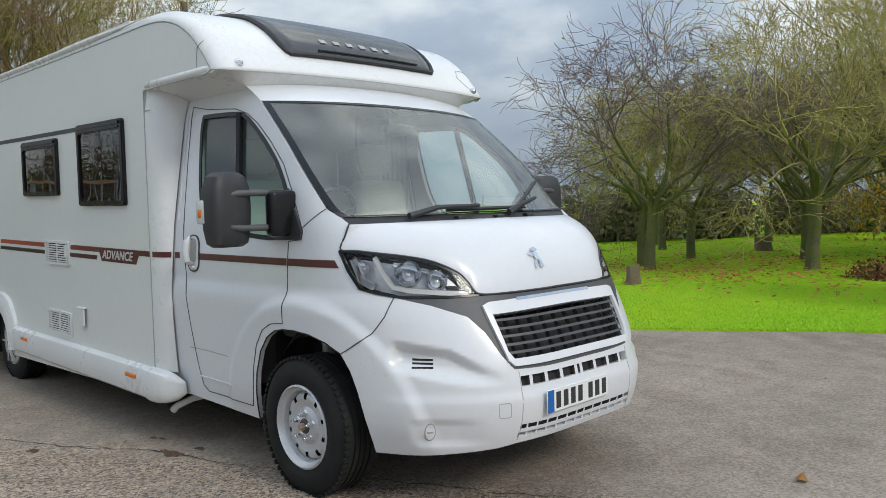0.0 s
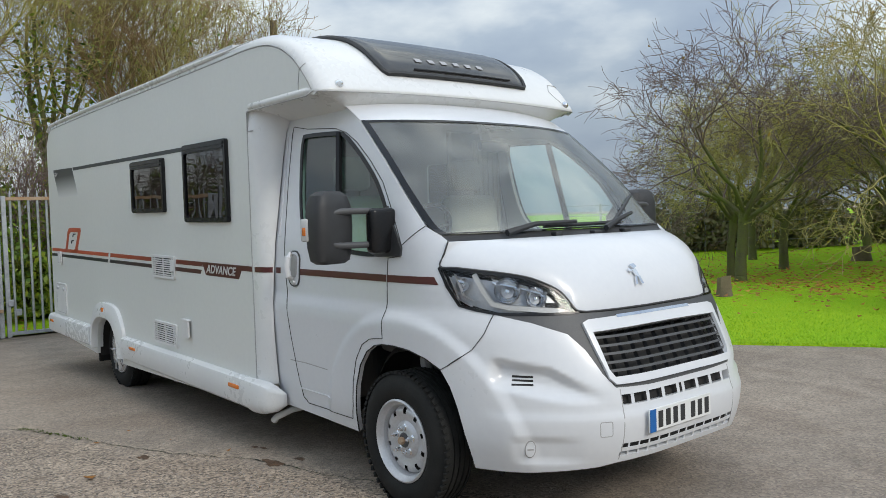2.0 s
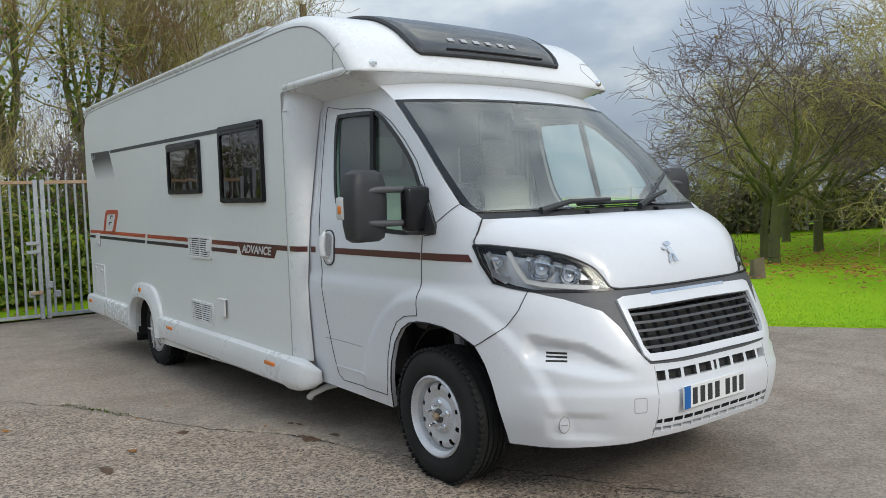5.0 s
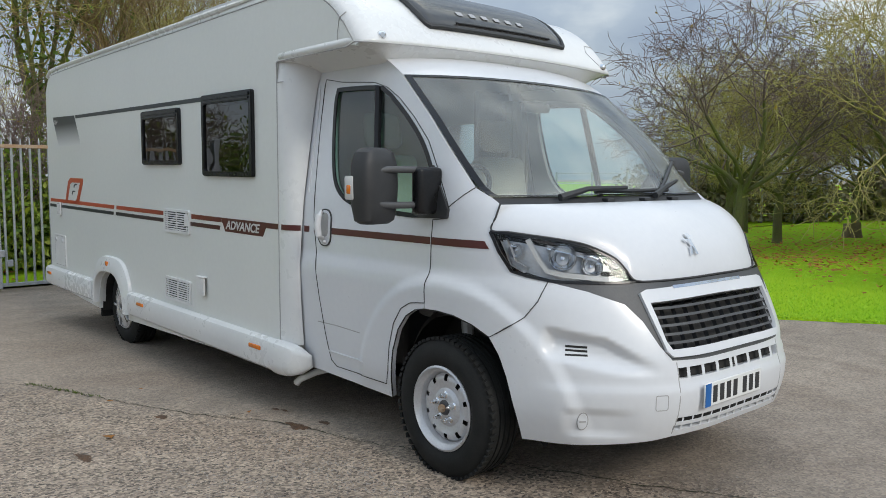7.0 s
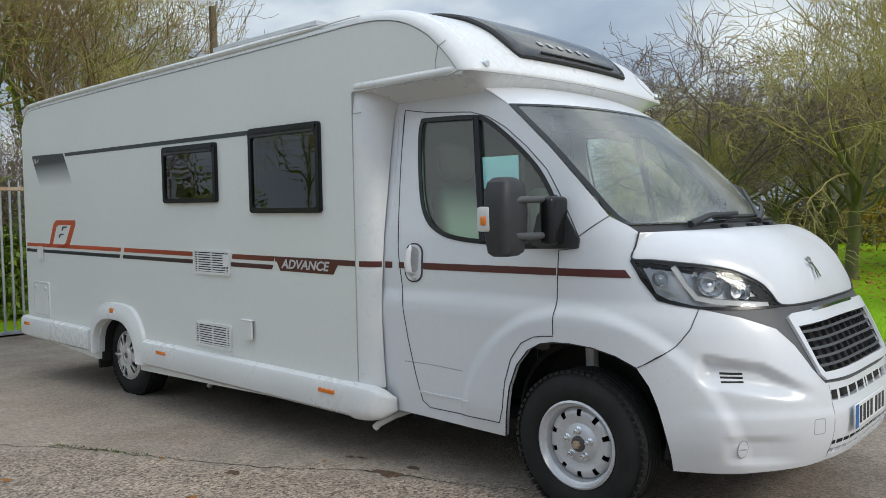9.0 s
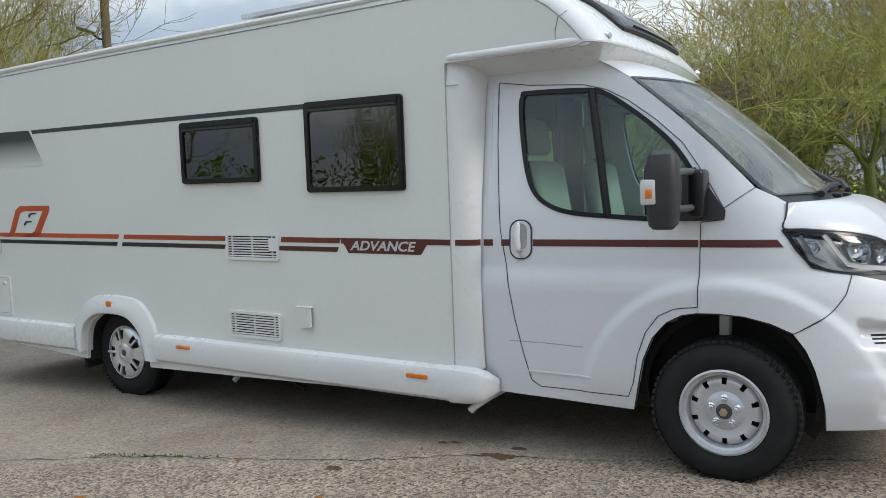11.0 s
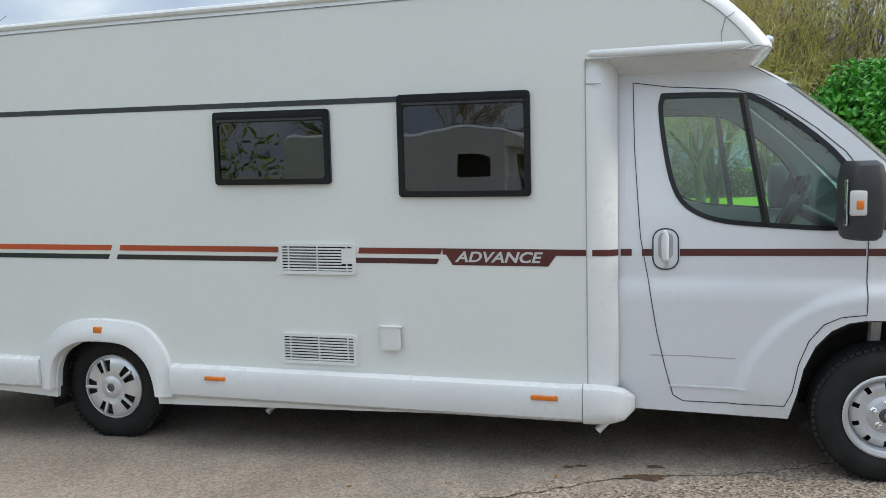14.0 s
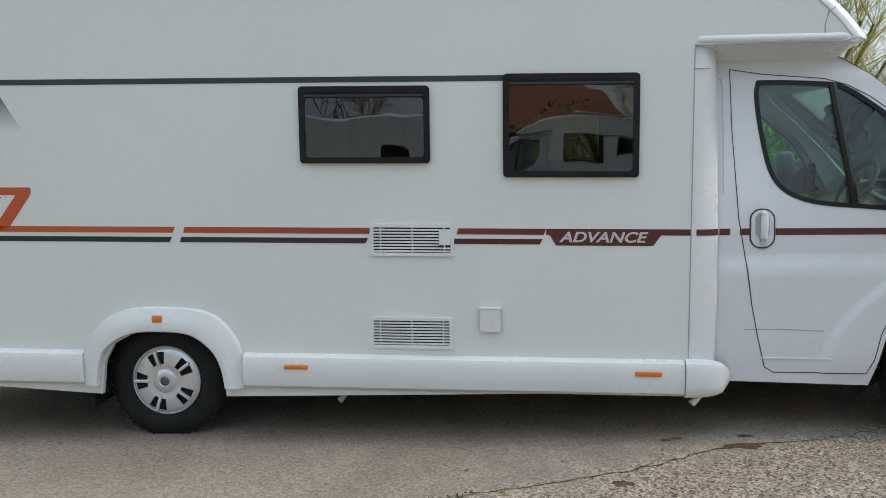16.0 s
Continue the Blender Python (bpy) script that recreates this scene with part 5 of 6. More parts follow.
        loop = [(4.575, 0.10, 1.545), (4.575, 0.0, 1.56), (4.565, -0.12, 1.562), (4.556, -0.21, 1.558), (4.553, -0.24, 1.54), (4.552, -0.247, 1.47), (4.553, -0.24, 1.405), (4.556, -0.21, 1.388), (4.565, -0.12, 1.384), (4.575, 0.0, 1.384), (4.575, 0.10, 1.39)]
        tube(bm, [tuple(p) for p in smooth_curve(loop, 4)], 0.018, 10)
        bmesh.ops.transform(bm, verts=bm.verts, matrix=flip)
        part("bracket", bm, DARKGREY, mr, "satin grey bracket round the mirror head")
        bm = bmesh.new()
        box(bm, 4.55, 4.63, -0.03, 0.13, 1.335, 1.575, 0.025, 3)
        bmesh.ops.transform(bm, verts=bm.verts, matrix=flip)
        part("base", bm, GLOSSBLACK, mr)
        bm = bmesh.new()
        box(bm, 4.41, 4.485, -0.340, -0.31, 1.41, 1.53, 0.012, 2)
        bmesh.ops.transform(bm, verts=bm.verts, matrix=flip)
        ind = part("indicator", bm, surface_once("clear_indicator", (0.62, 0.62, 0.60), 0.15), mr, "clear ribbed indicator lens")
        bm = bmesh.new()
        box(bm, 4.435, 4.47, -0.344, -0.33, 1.44, 1.485, 0.006, 2)
        bmesh.ops.transform(bm, verts=bm.verts, matrix=flip)
        part("indicator_bulb", bm, AMBER, ind)
        bm = bmesh.new()
        box(bm, 4.408, 4.415, -0.275, -0.155, 1.36, 1.58, 0.005, 1)
        bmesh.ops.transform(bm, verts=bm.verts, matrix=flip)
        part("mirror_glass", bm, MIRRORGLASS, mr, "mirror glass")
        skin("mirror_base", [flat_on_cab([(4.56, 1.585), (4.65, 1.45), (4.712, 1.358), (4.706, 1.316), (4.50, 1.31), (4.43, 1.33), (4.455, 1.48)])], cab, BLACK, mr, "black mirror mounting", thick=0.02, lift=0.014, far=far)
    # --- cab interior ---
    bm = bmesh.new()
    grid_mesh(bm, lambda a, t: screen(a * 0.97, 0.02).lerp(Vector((4.42, YC + a * 0.9, 1.30)), t) + Vector((0, 0, -0.05 - 0.02 * t + 0.05 * math.sin(math.pi * t) * (1 if a < 0 else 0.5))), lin(-1, 1, 30), lin(0, 1, 8))
    box(bm, 4.30, 4.46, 0.2, 2 * YC - 0.2, 0.75, 1.27, 0.05, 2)
    part("dashboard", bm, DASH, van, "dark grey dashboard")
    sw = tagged(new("steering_wheel"), "black steering wheel")
    sw.parent = van
    bm = bmesh.new()
    mt = pose(4.30, 0.57, 1.42, 0, 0, 0) @ pose(0, 0, 0, 0, -62, 0)
    tube(bm, [mt @ Vector((0.19 * math.cos(t), 0.19 * math.sin(t), 0)) for t in lin(0, 2 * math.pi, 28)], 0.016, 8, cap=False)
    part("rim", bm, BLACK, sw)
    bm = bmesh.new()
    for t in (0.3, 2.84, 4.712):
        tube(bm, [mt @ Vector((0, 0, 0)), mt @ Vector((0.18 * math.sin(t), 0.18 * math.cos(t) * -1, 0))], [0.03, 0.015], 6)
    tube(bm, [mt @ Vector((0, 0, -0.03)), mt @ Vector((0, 0, 0.02))], 0.07, 14)
    tube(bm, [mt @ Vector((0, 0, -0.03)), mt @ Vector((0, 0, -0.3))], 0.04, 10)
    part("hub", bm, BLACK, sw)
    for y in (0.62, 1.66):
        seat = tagged(new("cab_seat"), "cream cloth captain's seat with headrest")
        seat.parent = van
        bm = bmesh.new()
        box(bm, 3.52, 4.02, y - 0.25, y + 0.25, 0.82, 0.98, 0.06, 3)
        part("cushion", bm, SEATCLOTH, seat)
        bm = bmesh.new()
        box(bm, -0.07, 0.07, -0.24, 0.24, 0, 0.70, 0.06, 3, pose(3.60, y, 0.98, 0, -10, 0))
        part("backrest", bm, SEATCLOTH, seat)
        bm = bmesh.new()
        box(bm, -0.05, 0.05, -0.14, 0.14, 0.74, 0.98, 0.05, 3, pose(3.60, y, 0.98, 0, -10, 0))
        part("headrest", bm, SEATCLOTH, seat)
        for s in (-0.29, 0.29):
            bm = bmesh.new()
            box(bm, 3.56, 3.94, y + s - 0.035, y + s + 0.035, 1.12, 1.18, 0.03, 3)
            part("armrest", bm, SEATCLOTH, seat)
        bm = bmesh.new()
        box(bm, 3.55, 3.95, y - 0.2, y + 0.2, 0.36, 0.82, 0.02, 1)
        part("pedestal", bm, BLACK, seat)
    bm = bmesh.new()
    box(bm, 3.1, 3.16, 0.05, 0.45, 0.35, 2.2, 0.02, 1)
    box(bm, 3.1, 3.16, 2 * YC - 0.45, 2 * YC - 0.05, 0.35, 2.2, 0.02, 1)
    box(bm, 1.2, 1.25, 0.05, 2 * YC - 0.05, 0.35, 2.6)
    box(bm, 1.25, 3.1, 0.06, 0.42, 1.0, 1.3, 0.02, 1)
    part("interior_panels", bm, LINING, van, "grey interior panelling")
    bm = bmesh.new()
    lathe(bm, [(0.0, -0.12), (0.04, -0.115), (0.05, 0), (0.04, 0.115), (0.0, 0.12)], 12, pose(4.36, YC, 1.95) @ Matrix.Diagonal((0.5, 1, 0.7, 1)))
    part("interior_mirror", bm, BLACK, van)
    bm = bmesh.new()
    for i in range(10):
        y = 1.80 + 0.025 * i
        tube(bm, [(3.42, y, 2.1), (3.42 + 0.015 * (i % 2), y, 1.6), (3.44, y - 0.05, 1.05)], 0.02, 6)
    part("cab_curtain", bm, SEATCLOTH, van, "gathered cream curtain")
    # --- wheels ---
    TR = 0.366
    def wheel(name, x, y, z, steel, far=False):
        wh = tagged(new(name), "black tyre on silver steel wheel" if steel else "black tyre with silver wheel trim")
        wh.parent = van
        wh.matrix_basis = pose(x, 2 * YC - y if far else y, z, 0, 0, 180 if far else 0)
        bm = bmesh.new()
        prof = [(0.212, 0.03), (0.218, 0.005), (0.235, -0.008), (0.27, -0.016), (0.305, -0.012), (0.330, 0.0), (0.350, 0.012), (TR, 0.03)]
        for g in (0.06, 0.095, 0.13, 0.165):
            prof += [(TR, g - 0.006), (TR - 0.009, g - 0.005), (TR - 0.009, g + 0.005), (TR, g + 0.006)]
        prof += [(TR, 0.185), (0.335, 0.20), (0.31, 0.212), (0.25, 0.212), (0.212, 0.19)]
        lathe(bm, prof, 72)
        part("tyre", bm, RUBBER, wh, "black road tyre")
        bm = bmesh.new()
        for k in range(60):
            m = Matrix.Rotation(2 * math.pi * k / 60, 4, "Y")
            box(bm, -0.012, 0.012, 0.004, 0.046, TR - 0.012, TR + 0.003, 0, 1, m @ pose(0, 0, 0, 0, 0, 14))
        part("tread", bm, RUBBER, wh)
        if steel:
            bm = bmesh.new()
            lathe(bm, [(0.214, 0.03), (0.222, -0.004), (0.212, -0.010), (0.205, 0.004), (0.198, 0.018), (0.190, 0.022), (0.185, 0.04), (0.178, 0.06)], 64)
            part("rim", bm, STEEL, wh)
            bm = bmesh.new()
            n, m_ = 160, 10
            rr = [0.180, 0.172, 0.162, 0.150, 0.139, 0.131, 0.12, 0.10, 0.085, 0.075, 0.04]
            yy = [0.058, 0.040, 0.031, 0.028, 0.029, 0.032, 0.036, 0.040, 0.030, 0.024, 0.022]
            v = [[bm.verts.new((r * math.cos(2 * math.pi * k / n), q, r * math.sin(2 * math.pi * k / n))) for k in range(n)] for r, q in zip(rr, yy)]
            for i in range(len(rr) - 1):
                for k in range(n):
                    hole = i in (1, 2, 3) and (k % 16) in (6, 7, 8, 9)
                    if not hole:
                        bm.faces.new((v[i][k], v[i][(k + 1) % n], v[i + 1][(k + 1) % n], v[i + 1][k]))
            part("disc", bm, STEEL, wh, "pierced silver steel disc")
            bm = bmesh.new()
            lathe(bm, [(0.0, -0.012), (0.016, -0.012), (0.021, -0.006), (0.021, 0.02)], 6)
            part("hub_nut", bm, RUST, wh, "rusty hub nut")
            bm = bmesh.new()
            lathe(bm, [(0.016, 0.012), (0.03, 0.010), (0.036, 0.014), (0.04, 0.03)], 24)
            part("hub", bm, DARKGREY, wh, "dark hub centre")
            for k in range(5):
                t = 2 * math.pi * k / 5 + 0.3
                bm = bmesh.new()
                lathe(bm, [(0.0, -0.022), (0.006, -0.022), (0.008, -0.018), (0.008, -0.008), (0.012, -0.006), (0.013, 0.016), (0.022, 0.022)], 12, pose(0.066 * math.cos(t), 0.004, 0.066 * math.sin(t)))
                part("wheel_bolt", bm, CHROME, wh)
            bm = bmesh.new()
            lathe(bm, [(0.0, 0.09), (0.185, 0.09), (0.2, 0.12)], 40)
            part("brake_disc", bm, UNDER, wh)
        else:
            bm = bmesh.new()
            lathe(bm, [(0.216, 0.02), (0.218, -0.008), (0.21, -0.014), (0.204, -0.008), (0.198, 0.012), (0.19, 0.03), (0.0, 0.032)], 64)
            part("rim", bm, STEEL, wh)
            # black disc over the rim, added as the shade behind the trim openings
            bm = bmesh.new()
            lathe(bm, [(0.205, 0.004), (0.0, 0.006)], 40)
            part("trim_back", bm, UNDER, wh, "black disc painted for the shaded gap behind the trim")
            # five groups of two openings with a raised rib between them
            bm = bmesh.new()
            n = 100
            rr = [0.208, 0.196, 0.186, 0.17, 0.15, 0.13, 0.112, 0.10, 0.085, 0.07]
            yy = [-0.010, -0.018, -0.022, -0.026, -0.030, -0.032, -0.033, -0.030, -0.027, -0.026]
            v = [[bm.verts.new((r * math.cos(2 * math.pi * k / n), q, r * math.sin(2 * math.pi * k / n))) for k in range(n)] for r, q in zip(rr, yy)]
            for i in range(len(rr) - 1):
                for k in range(n):
                    g = abs((k % 20) - 9.5)
                    if not (2 <= i <= 5 and 1 < g < 5):
                        bm.faces.new((v[i][k], v[i][(k + 1) % n], v[i + 1][(k + 1) % n], v[i + 1][k]))
            part("trim_face", bm, TRIMSILVER, wh, "silver plastic wheel trim")
            for k in range(5):
                t = -2 * math.pi * (k + 0.5) / 5
                bm = bmesh.new()
                box(bm, 0.095, 0.198, -0.040, -0.018, -0.011, 0.011, 0.006, 2, Matrix.Rotation(t, 4, "Y"))
                part("trim_rib", bm, TRIMSILVER, wh)
            bm = bmesh.new()
            lathe(bm, [(0.0, -0.034), (0.03, -0.034), (0.034, -0.038), (0.06, -0.036), (0.075, -0.028), (0.08, -0.014), (0.085, 0.01)], 36)
            part("trim_centre", bm, TRIMSILVER, wh)
            bm = bmesh.new()
            lathe(bm, [(0.0, -0.039), (0.022, -0.0385), (0.028, -0.034)], 24)
            part("centre_badge", bm, DARKGREY, wh)
        return wh
    for far in (False, True):
        wheel("front_wheel", 4.700, 0.056, 0.340, True, far)
        wheel("rear_wheel", 0.0, 0.115, 0.283, False, far)
        bm = bmesh.new()
        lathe(bm, [(0.42, 0.05), (0.455, 0.08), (0.46, 0.3), (0.0, 0.34)], 32, pose(4.70, 0.13, 0.40))
        bmesh.ops.delete(bm, geom=[f for f in bm.faces if f.calc_center_median().z < 0.28], context="FACES")
        if far:
            bmesh.ops.transform(bm, verts=bm.verts, matrix=Matrix.Translation((0, 2 * YC, 0)) @ Matrix.Diagonal((1, -1, 1, 1)))
        part("wheel_well", bm, UNDER, van, "black wheel arch liner")
        bm = bmesh.new()
        lathe(bm, [(0.42, 0.0), (0.43, 0.35), (0.0, 0.36)], 32, pose(0.03, 0.035, 0.28))
        bmesh.ops.delete(bm, geom=[f for f in bm.faces if f.calc_center_median().z < 0.22], context="FACES")
        if far:
            bmesh.ops.transform(bm, verts=bm.verts, matrix=Matrix.Translation((0, 2 * YC, 0)) @ Matrix.Diagonal((1, -1, 1, 1)))
        part("wheel_well", bm, UNDER, van, "black wheel arch liner")
        bm = bmesh.new()
        tube(bm, [(4.66, 0.30 if not far else 2 * YC - 0.3, 0.40), (4.68, 0.24 if not far else 2 * YC - 0.24, 0.95)], [0.03, 0.035], 8)
        part("suspension_strut", bm, STEEL, van, "dusty suspension strut")
    return van


_once = {}


def surface_once(name, col, rough):
    if name not in _once:
        _once[name] = surface(name, col, None, rough)
    return _once[name]


motorhome = build_motorhome()


def settle_nose(van):
    """The nose sits a little askew: its middle leans to the near side and its far corner forward."""
    for ob in van.children_recursive:
        if ob.type != "MESH" or ob.parent.name.startswith("front_wheel"):
            continue
        plate = ob.name.startswith(("number_plate", "blue_strip", "plate_bar"))
        for v in ob.data.vertices:
            x, y = v.co.x, v.co.y
            if plate:
                v.co.x -= 0.004
                v.co.y -= 0.07
            elif x > 4.9:
                f = soft(4.9, 5.5, x)
                v.co.y -= 0.085 * f * soft(0.3, 0.95, y)
                v.co.x += 0.055 * f * soft(1.2, 1.9, y)


settle_nose(motorhome)


# ---- the ground ----
def ground_z(x, y):
    return 0.0122 * (max(-14.0, min(4.6, x)) - 4.6) - 0.012


def edge_y(x):
    """Where the tarmac ends and the lawn begins."""
    return max(2.6, 5.75 + 0.58 * (x - 3.4))


bm = bmesh.new()
xs = sorted(set(lin(-14, 14, 56) + [-400, -200, -100, -60, -40, -25, 25, 40, 60, 100, 200, 400]))
ys = sorted(set(lin(-12, 26, 38) + [-400, -200, -100, -60, -40, -25, 40, 60, 100, 200, 400]))
grid_mesh(bm, lambda x, y: Vector((x, y, ground_z(x, y))), xs, ys)
tagged(part("ground", bm, TARMAC), "weathered grey-brown tarmac yard", "ground", kind="structure")

rng = np.random.default_rng(4)


def lawn_z(x, y):
    d = max(0.0, y - edge_y(x)) if x > -5.2 else max(0.0, -5.2 - x)
    return ground_z(x, y) + 0.03 + 0.05 * soft(0, 2.5, d) + 0.05 * noise.noise(Vector((x * 0.35, y * 0.35, 0)))* soft(0, 2, d)


bm = bmesh.new()
us = sorted(set(lin(-5.2, 16, 90) + [18, 21, 25, 30, 40, 60, 90, 140, 220]))
vs = [-0.02, 0.0] + [0.06 * 1.24 ** i for i in range(40)]


def lawn(u, v):
    w = 0.05 * noise.noise(Vector((u * 2.2, 0, 0))) + 0.03 * noise.noise(Vector((u * 9, 3, 0)))
    y = edge_y(u) + v + w * (1 if v < 0.5 else 0)
    z = lawn_z(u, y) if v > 0 else ground_z(u, y) - 0.02
    return Vector((u, y, z))


grid_mesh(bm, lawn, us, vs)
tagged(part("lawn_park", bm, GRASS), "bright green mown park lawn", "lawn", kind="structure")
bm = bmesh.new()
grid_mesh(bm, lambda x, y: Vector((x, y, lawn_z(x, y))), [-300, -120, -60, -35, -24, -18] + lin(-15, -5.2, 28), [-80, -40, -20] + lin(-12, 14, 40) + [20, 35, 70, 200])
tagged(part("lawn_verge", bm, GRASS), "rough grass behind the gate", "lawn", kind="structure")


def scatter_mesh(name, quads, material, parent=None, label="", kind="stuff", category=""):
    """Many small loose faces given as an array of corner rows."""
    q = np.asarray(quads, float)
    n, k = q.shape[0], q.shape[1]
    me = bpy.data.meshes.new(name)
    me.from_pydata(q.reshape(-1, 3).tolist(), [], np.arange(n * k).reshape(n, k).tolist())
    ob = link_mesh(name, me, material, parent, label, kind)
    if category:
        tagged(ob, category=category)
    return ob


# grass blades, densest along the tarmac
quads = []
for _ in range(62000):
    x = rng.uniform(-2.5, 10)
    d = rng.exponential(2.6)
    if d > 12:
        continue
    y = edge_y(x) + d - 0.03
    z = lawn_z(x, y)
    h, a = rng.uniform(0.012, 0.03) * (1 if d > 0.12 else 0.9), rng.uniform(0, 6.283)
    lx, ly = rng.normal(0, 0.02, 2)
    c, s = math.cos(a) * 0.006, math.sin(a) * 0.006
    quads.append(((x - c, y - s, z - 0.01), (x + c, y + s, z - 0.01), (x + lx, y + ly, z + h)))
scatter_mesh("grass_blades", quads, BLADE, None, "short green grass blades", category="grass")


def leaf_quads(pts, size, zlift=0.012):
    out = []
    for x, y, z in pts:
        a, s = rng.uniform(0, 6.283), size * rng.uniform(0.6, 1.3)
        t = rng.normal(0, 0.35, 4) * s
        c, sn = math.cos(a) * s, math.sin(a) * s
        out.append(((x - c, y - sn, z + zlift + abs(t[0])), (x + sn * 0.55, y - c * 0.55, z + zlift), (x + c, y + sn, z + zlift + abs(t[1])), (x - sn * 0.55, y + c * 0.55, z + zlift + abs(t[2]) * 0.4)))
    return out


pts = []
for cx, cy, sx, sy, n in ((1.2, 12.2, 2.2, 1.6, 900), (-0.6, 14.5, 2.5, 2.0, 900), (2.6, 15, 3, 2.5, 800), (-1.5, 19, 4, 3, 900), (1.0, 9.6, 2.2, 1.6, 110), (3.5, 9.5, 2.5, 2, 60)):
    for _ in range(n):
        x, y = rng.normal(cx, sx), rng.normal(cy, sy)
        if y > edge_y(x) + 0.1:
            pts.append((x, y, lawn_z(x, y) + 0.02))
for _ in range(900):
    x, y = rng.uniform(-11, -5.3), rng.uniform(-4, 4)
    pts.append((x, y, lawn_z(x, y) + 0.02))
scatter_mesh("fallen_leaves", leaf_quads(pts, 0.05), LITTER, None, "orange and brown fallen leaves on grass", category="leaves")
for x, y, s in ((2.09, -0.74, 0.03), (2.42, -0.33, 0.022), (3.0, -0.15, 0.02), (2.94, -1.03, 0.035), (1.75, -1.55, 0.04), (6.55, 1.9, 0.05), (1.9, -0.45, 0.02), (3.86, -0.35, 0.022), (0.4, -1.7, 0.03), (7.2, 3.9, 0.04), (5.8, 4.4, 0.03), (2.2, -1.35, 0.028)):
    scatter_mesh("fallen_leaf", leaf_quads([(x, y, ground_z(x, y))], s, 0.004), LITTER, None, "curled yellow-brown leaf on the tarmac", kind="", category="leaf")["group"] = "leaves on the tarmac"


def crack(name, pts, width, label):
    """A jagged dirt-filled crack with raised crumbs."""
    line = smooth_curve([(x, y, 0) for x, y in pts], 26)
    bm = bmesh.new()
    rows = []
    for i, p in enumerate(line):
        t = (line[min(i + 1, len(line) - 1)] - line[max(i - 1, 0)]).normalized()
        s = Vector((-t.y, t.x, 0))
        w = width * (0.35 + 1.0 * abs(noise.noise(Vector((i * 0.23, 1, 0)))) * 1.6)
        o = s * 0.03 * noise.noise(Vector((i * 0.16, 7, 0))) + s * 0.014 * noise.noise(Vector((i * 0.9, 3, 0)))
        z = ground_z(p.x, p.y) + 0.004
        rows.append([bm.verts.new((p.x + o.x + s.x * k * w, p.y + o.y + s.y * k * w, z)) for k in (-1, 1)])
    for a, b in zip(rows, rows[1:]):
        bm.faces.new((a[0], a[1], b[1], b[0]))
    return tagged(part(name, bm, CRACK), label, "crack", kind="structure")


crack("tarmac_crack_1", [(-2.2, -2.6), (-0.6, -1.95), (0.8, -1.3), (1.43, -0.95), (2.0, -0.75), (2.45, -0.58), (2.9, -0.38), (3.2, -0.18), (3.5, -0.05)], 0.006, "long crack filled with dirt and moss")
crack("tarmac_crack_2", [(3.5, -0.05), (4.0, 0.06), (4.4, 0.25), (5.0, 0.52), (5.6, 0.8), (6.2, 1.15), (6.9, 1.35)], 0.006, "crack running under the cab")
quads = []
for _ in range(75):
    t = rng.uniform(0, 1) ** 1.3
    x, y = 1.2 + 0.75 * t + rng.normal(0, 0.01), -1.03 + 0.27 * t + rng.normal(0, 0.014)
    z = ground_z(x, y) + 0.004
    a, h = rng.uniform(0, 6.283), rng.uniform(0.006, 0.02)
    c, s = math.cos(a) * 0.008, math.sin(a) * 0.008
    quads.append(((x - c, y - s, z), (x + c, y + s, z), (x + rng.normal(0, 0.006), y + rng.normal(0, 0.006), z + h)))
scatter_mesh("crack_moss", quads, MOSS, None, "green moss growing in the crack", category="moss")
# loose stones worked out of the worn patches
quads = []
for cx, cy, sx, sy, n in ((3.9, -0.75, 0.7, 0.35, 2200), (4.4, -0.3, 0.5, 0.12, 1100), (2.2, -1.5, 0.9, 0.4, 2400), (0.9, -2.0, 0.9, 0.4, 1200), (5.9, 0.4, 0.8, 0.5, 700), (6.6, 1.4, 0.9, 0.7, 600)):
    for _ in range(n):
        x, y = rng.normal(cx, sx), rng.normal(cy, sy)
        r, a = rng.uniform(0.002, 0.007), rng.uniform(0, 6.283)
        z = ground_z(x, y)
        b = [(x + r * math.cos(a + k * 2.094), y + r * math.sin(a + k * 2.094), z + 0.0015) for k in range(3)]
        top = (x, y, z + r * 1.0)
        quads += [(b[0], b[1], top), (b[1], b[2], top), (b[2], b[0], top)]
scatter_mesh("loose_grit", quads, surface("grit", (0.44, 0.40, 0.36), (0.13, 0.12, 0.11), 0.9, scale=60, fine=200), None, "loose grit on worn tarmac", category="grit")


def blob(name, x, y, rx, ry, label):
    bm = bmesh.new()
    n = 44
    ring = []
    for k in range(n):
        t = 2 * math.pi * k / n
        f = 1 + 0.45 * noise.noise(Vector((math.cos(t) * 1.4 + x * 3, math.sin(t) * 1.4 + y * 5, 0))) + 0.4 * noise.noise(Vector((math.cos(t) * 4 + x * 3, math.sin(t) * 4 + y * 5, 2)))
        px, py = x + rx * f * math.cos(t), y + ry * f * math.sin(t)
        ring.append(bm.verts.new((px, py, ground_z(px, py) + 0.003)))
    c = bm.verts.new((x, y, ground_z(x, y) + 0.009))
    for k in range(n):
        bm.faces.new((ring[k], ring[(k + 1) % n], c))
    return tagged(part(name, bm, STAIN), label, "stain", kind="structure")


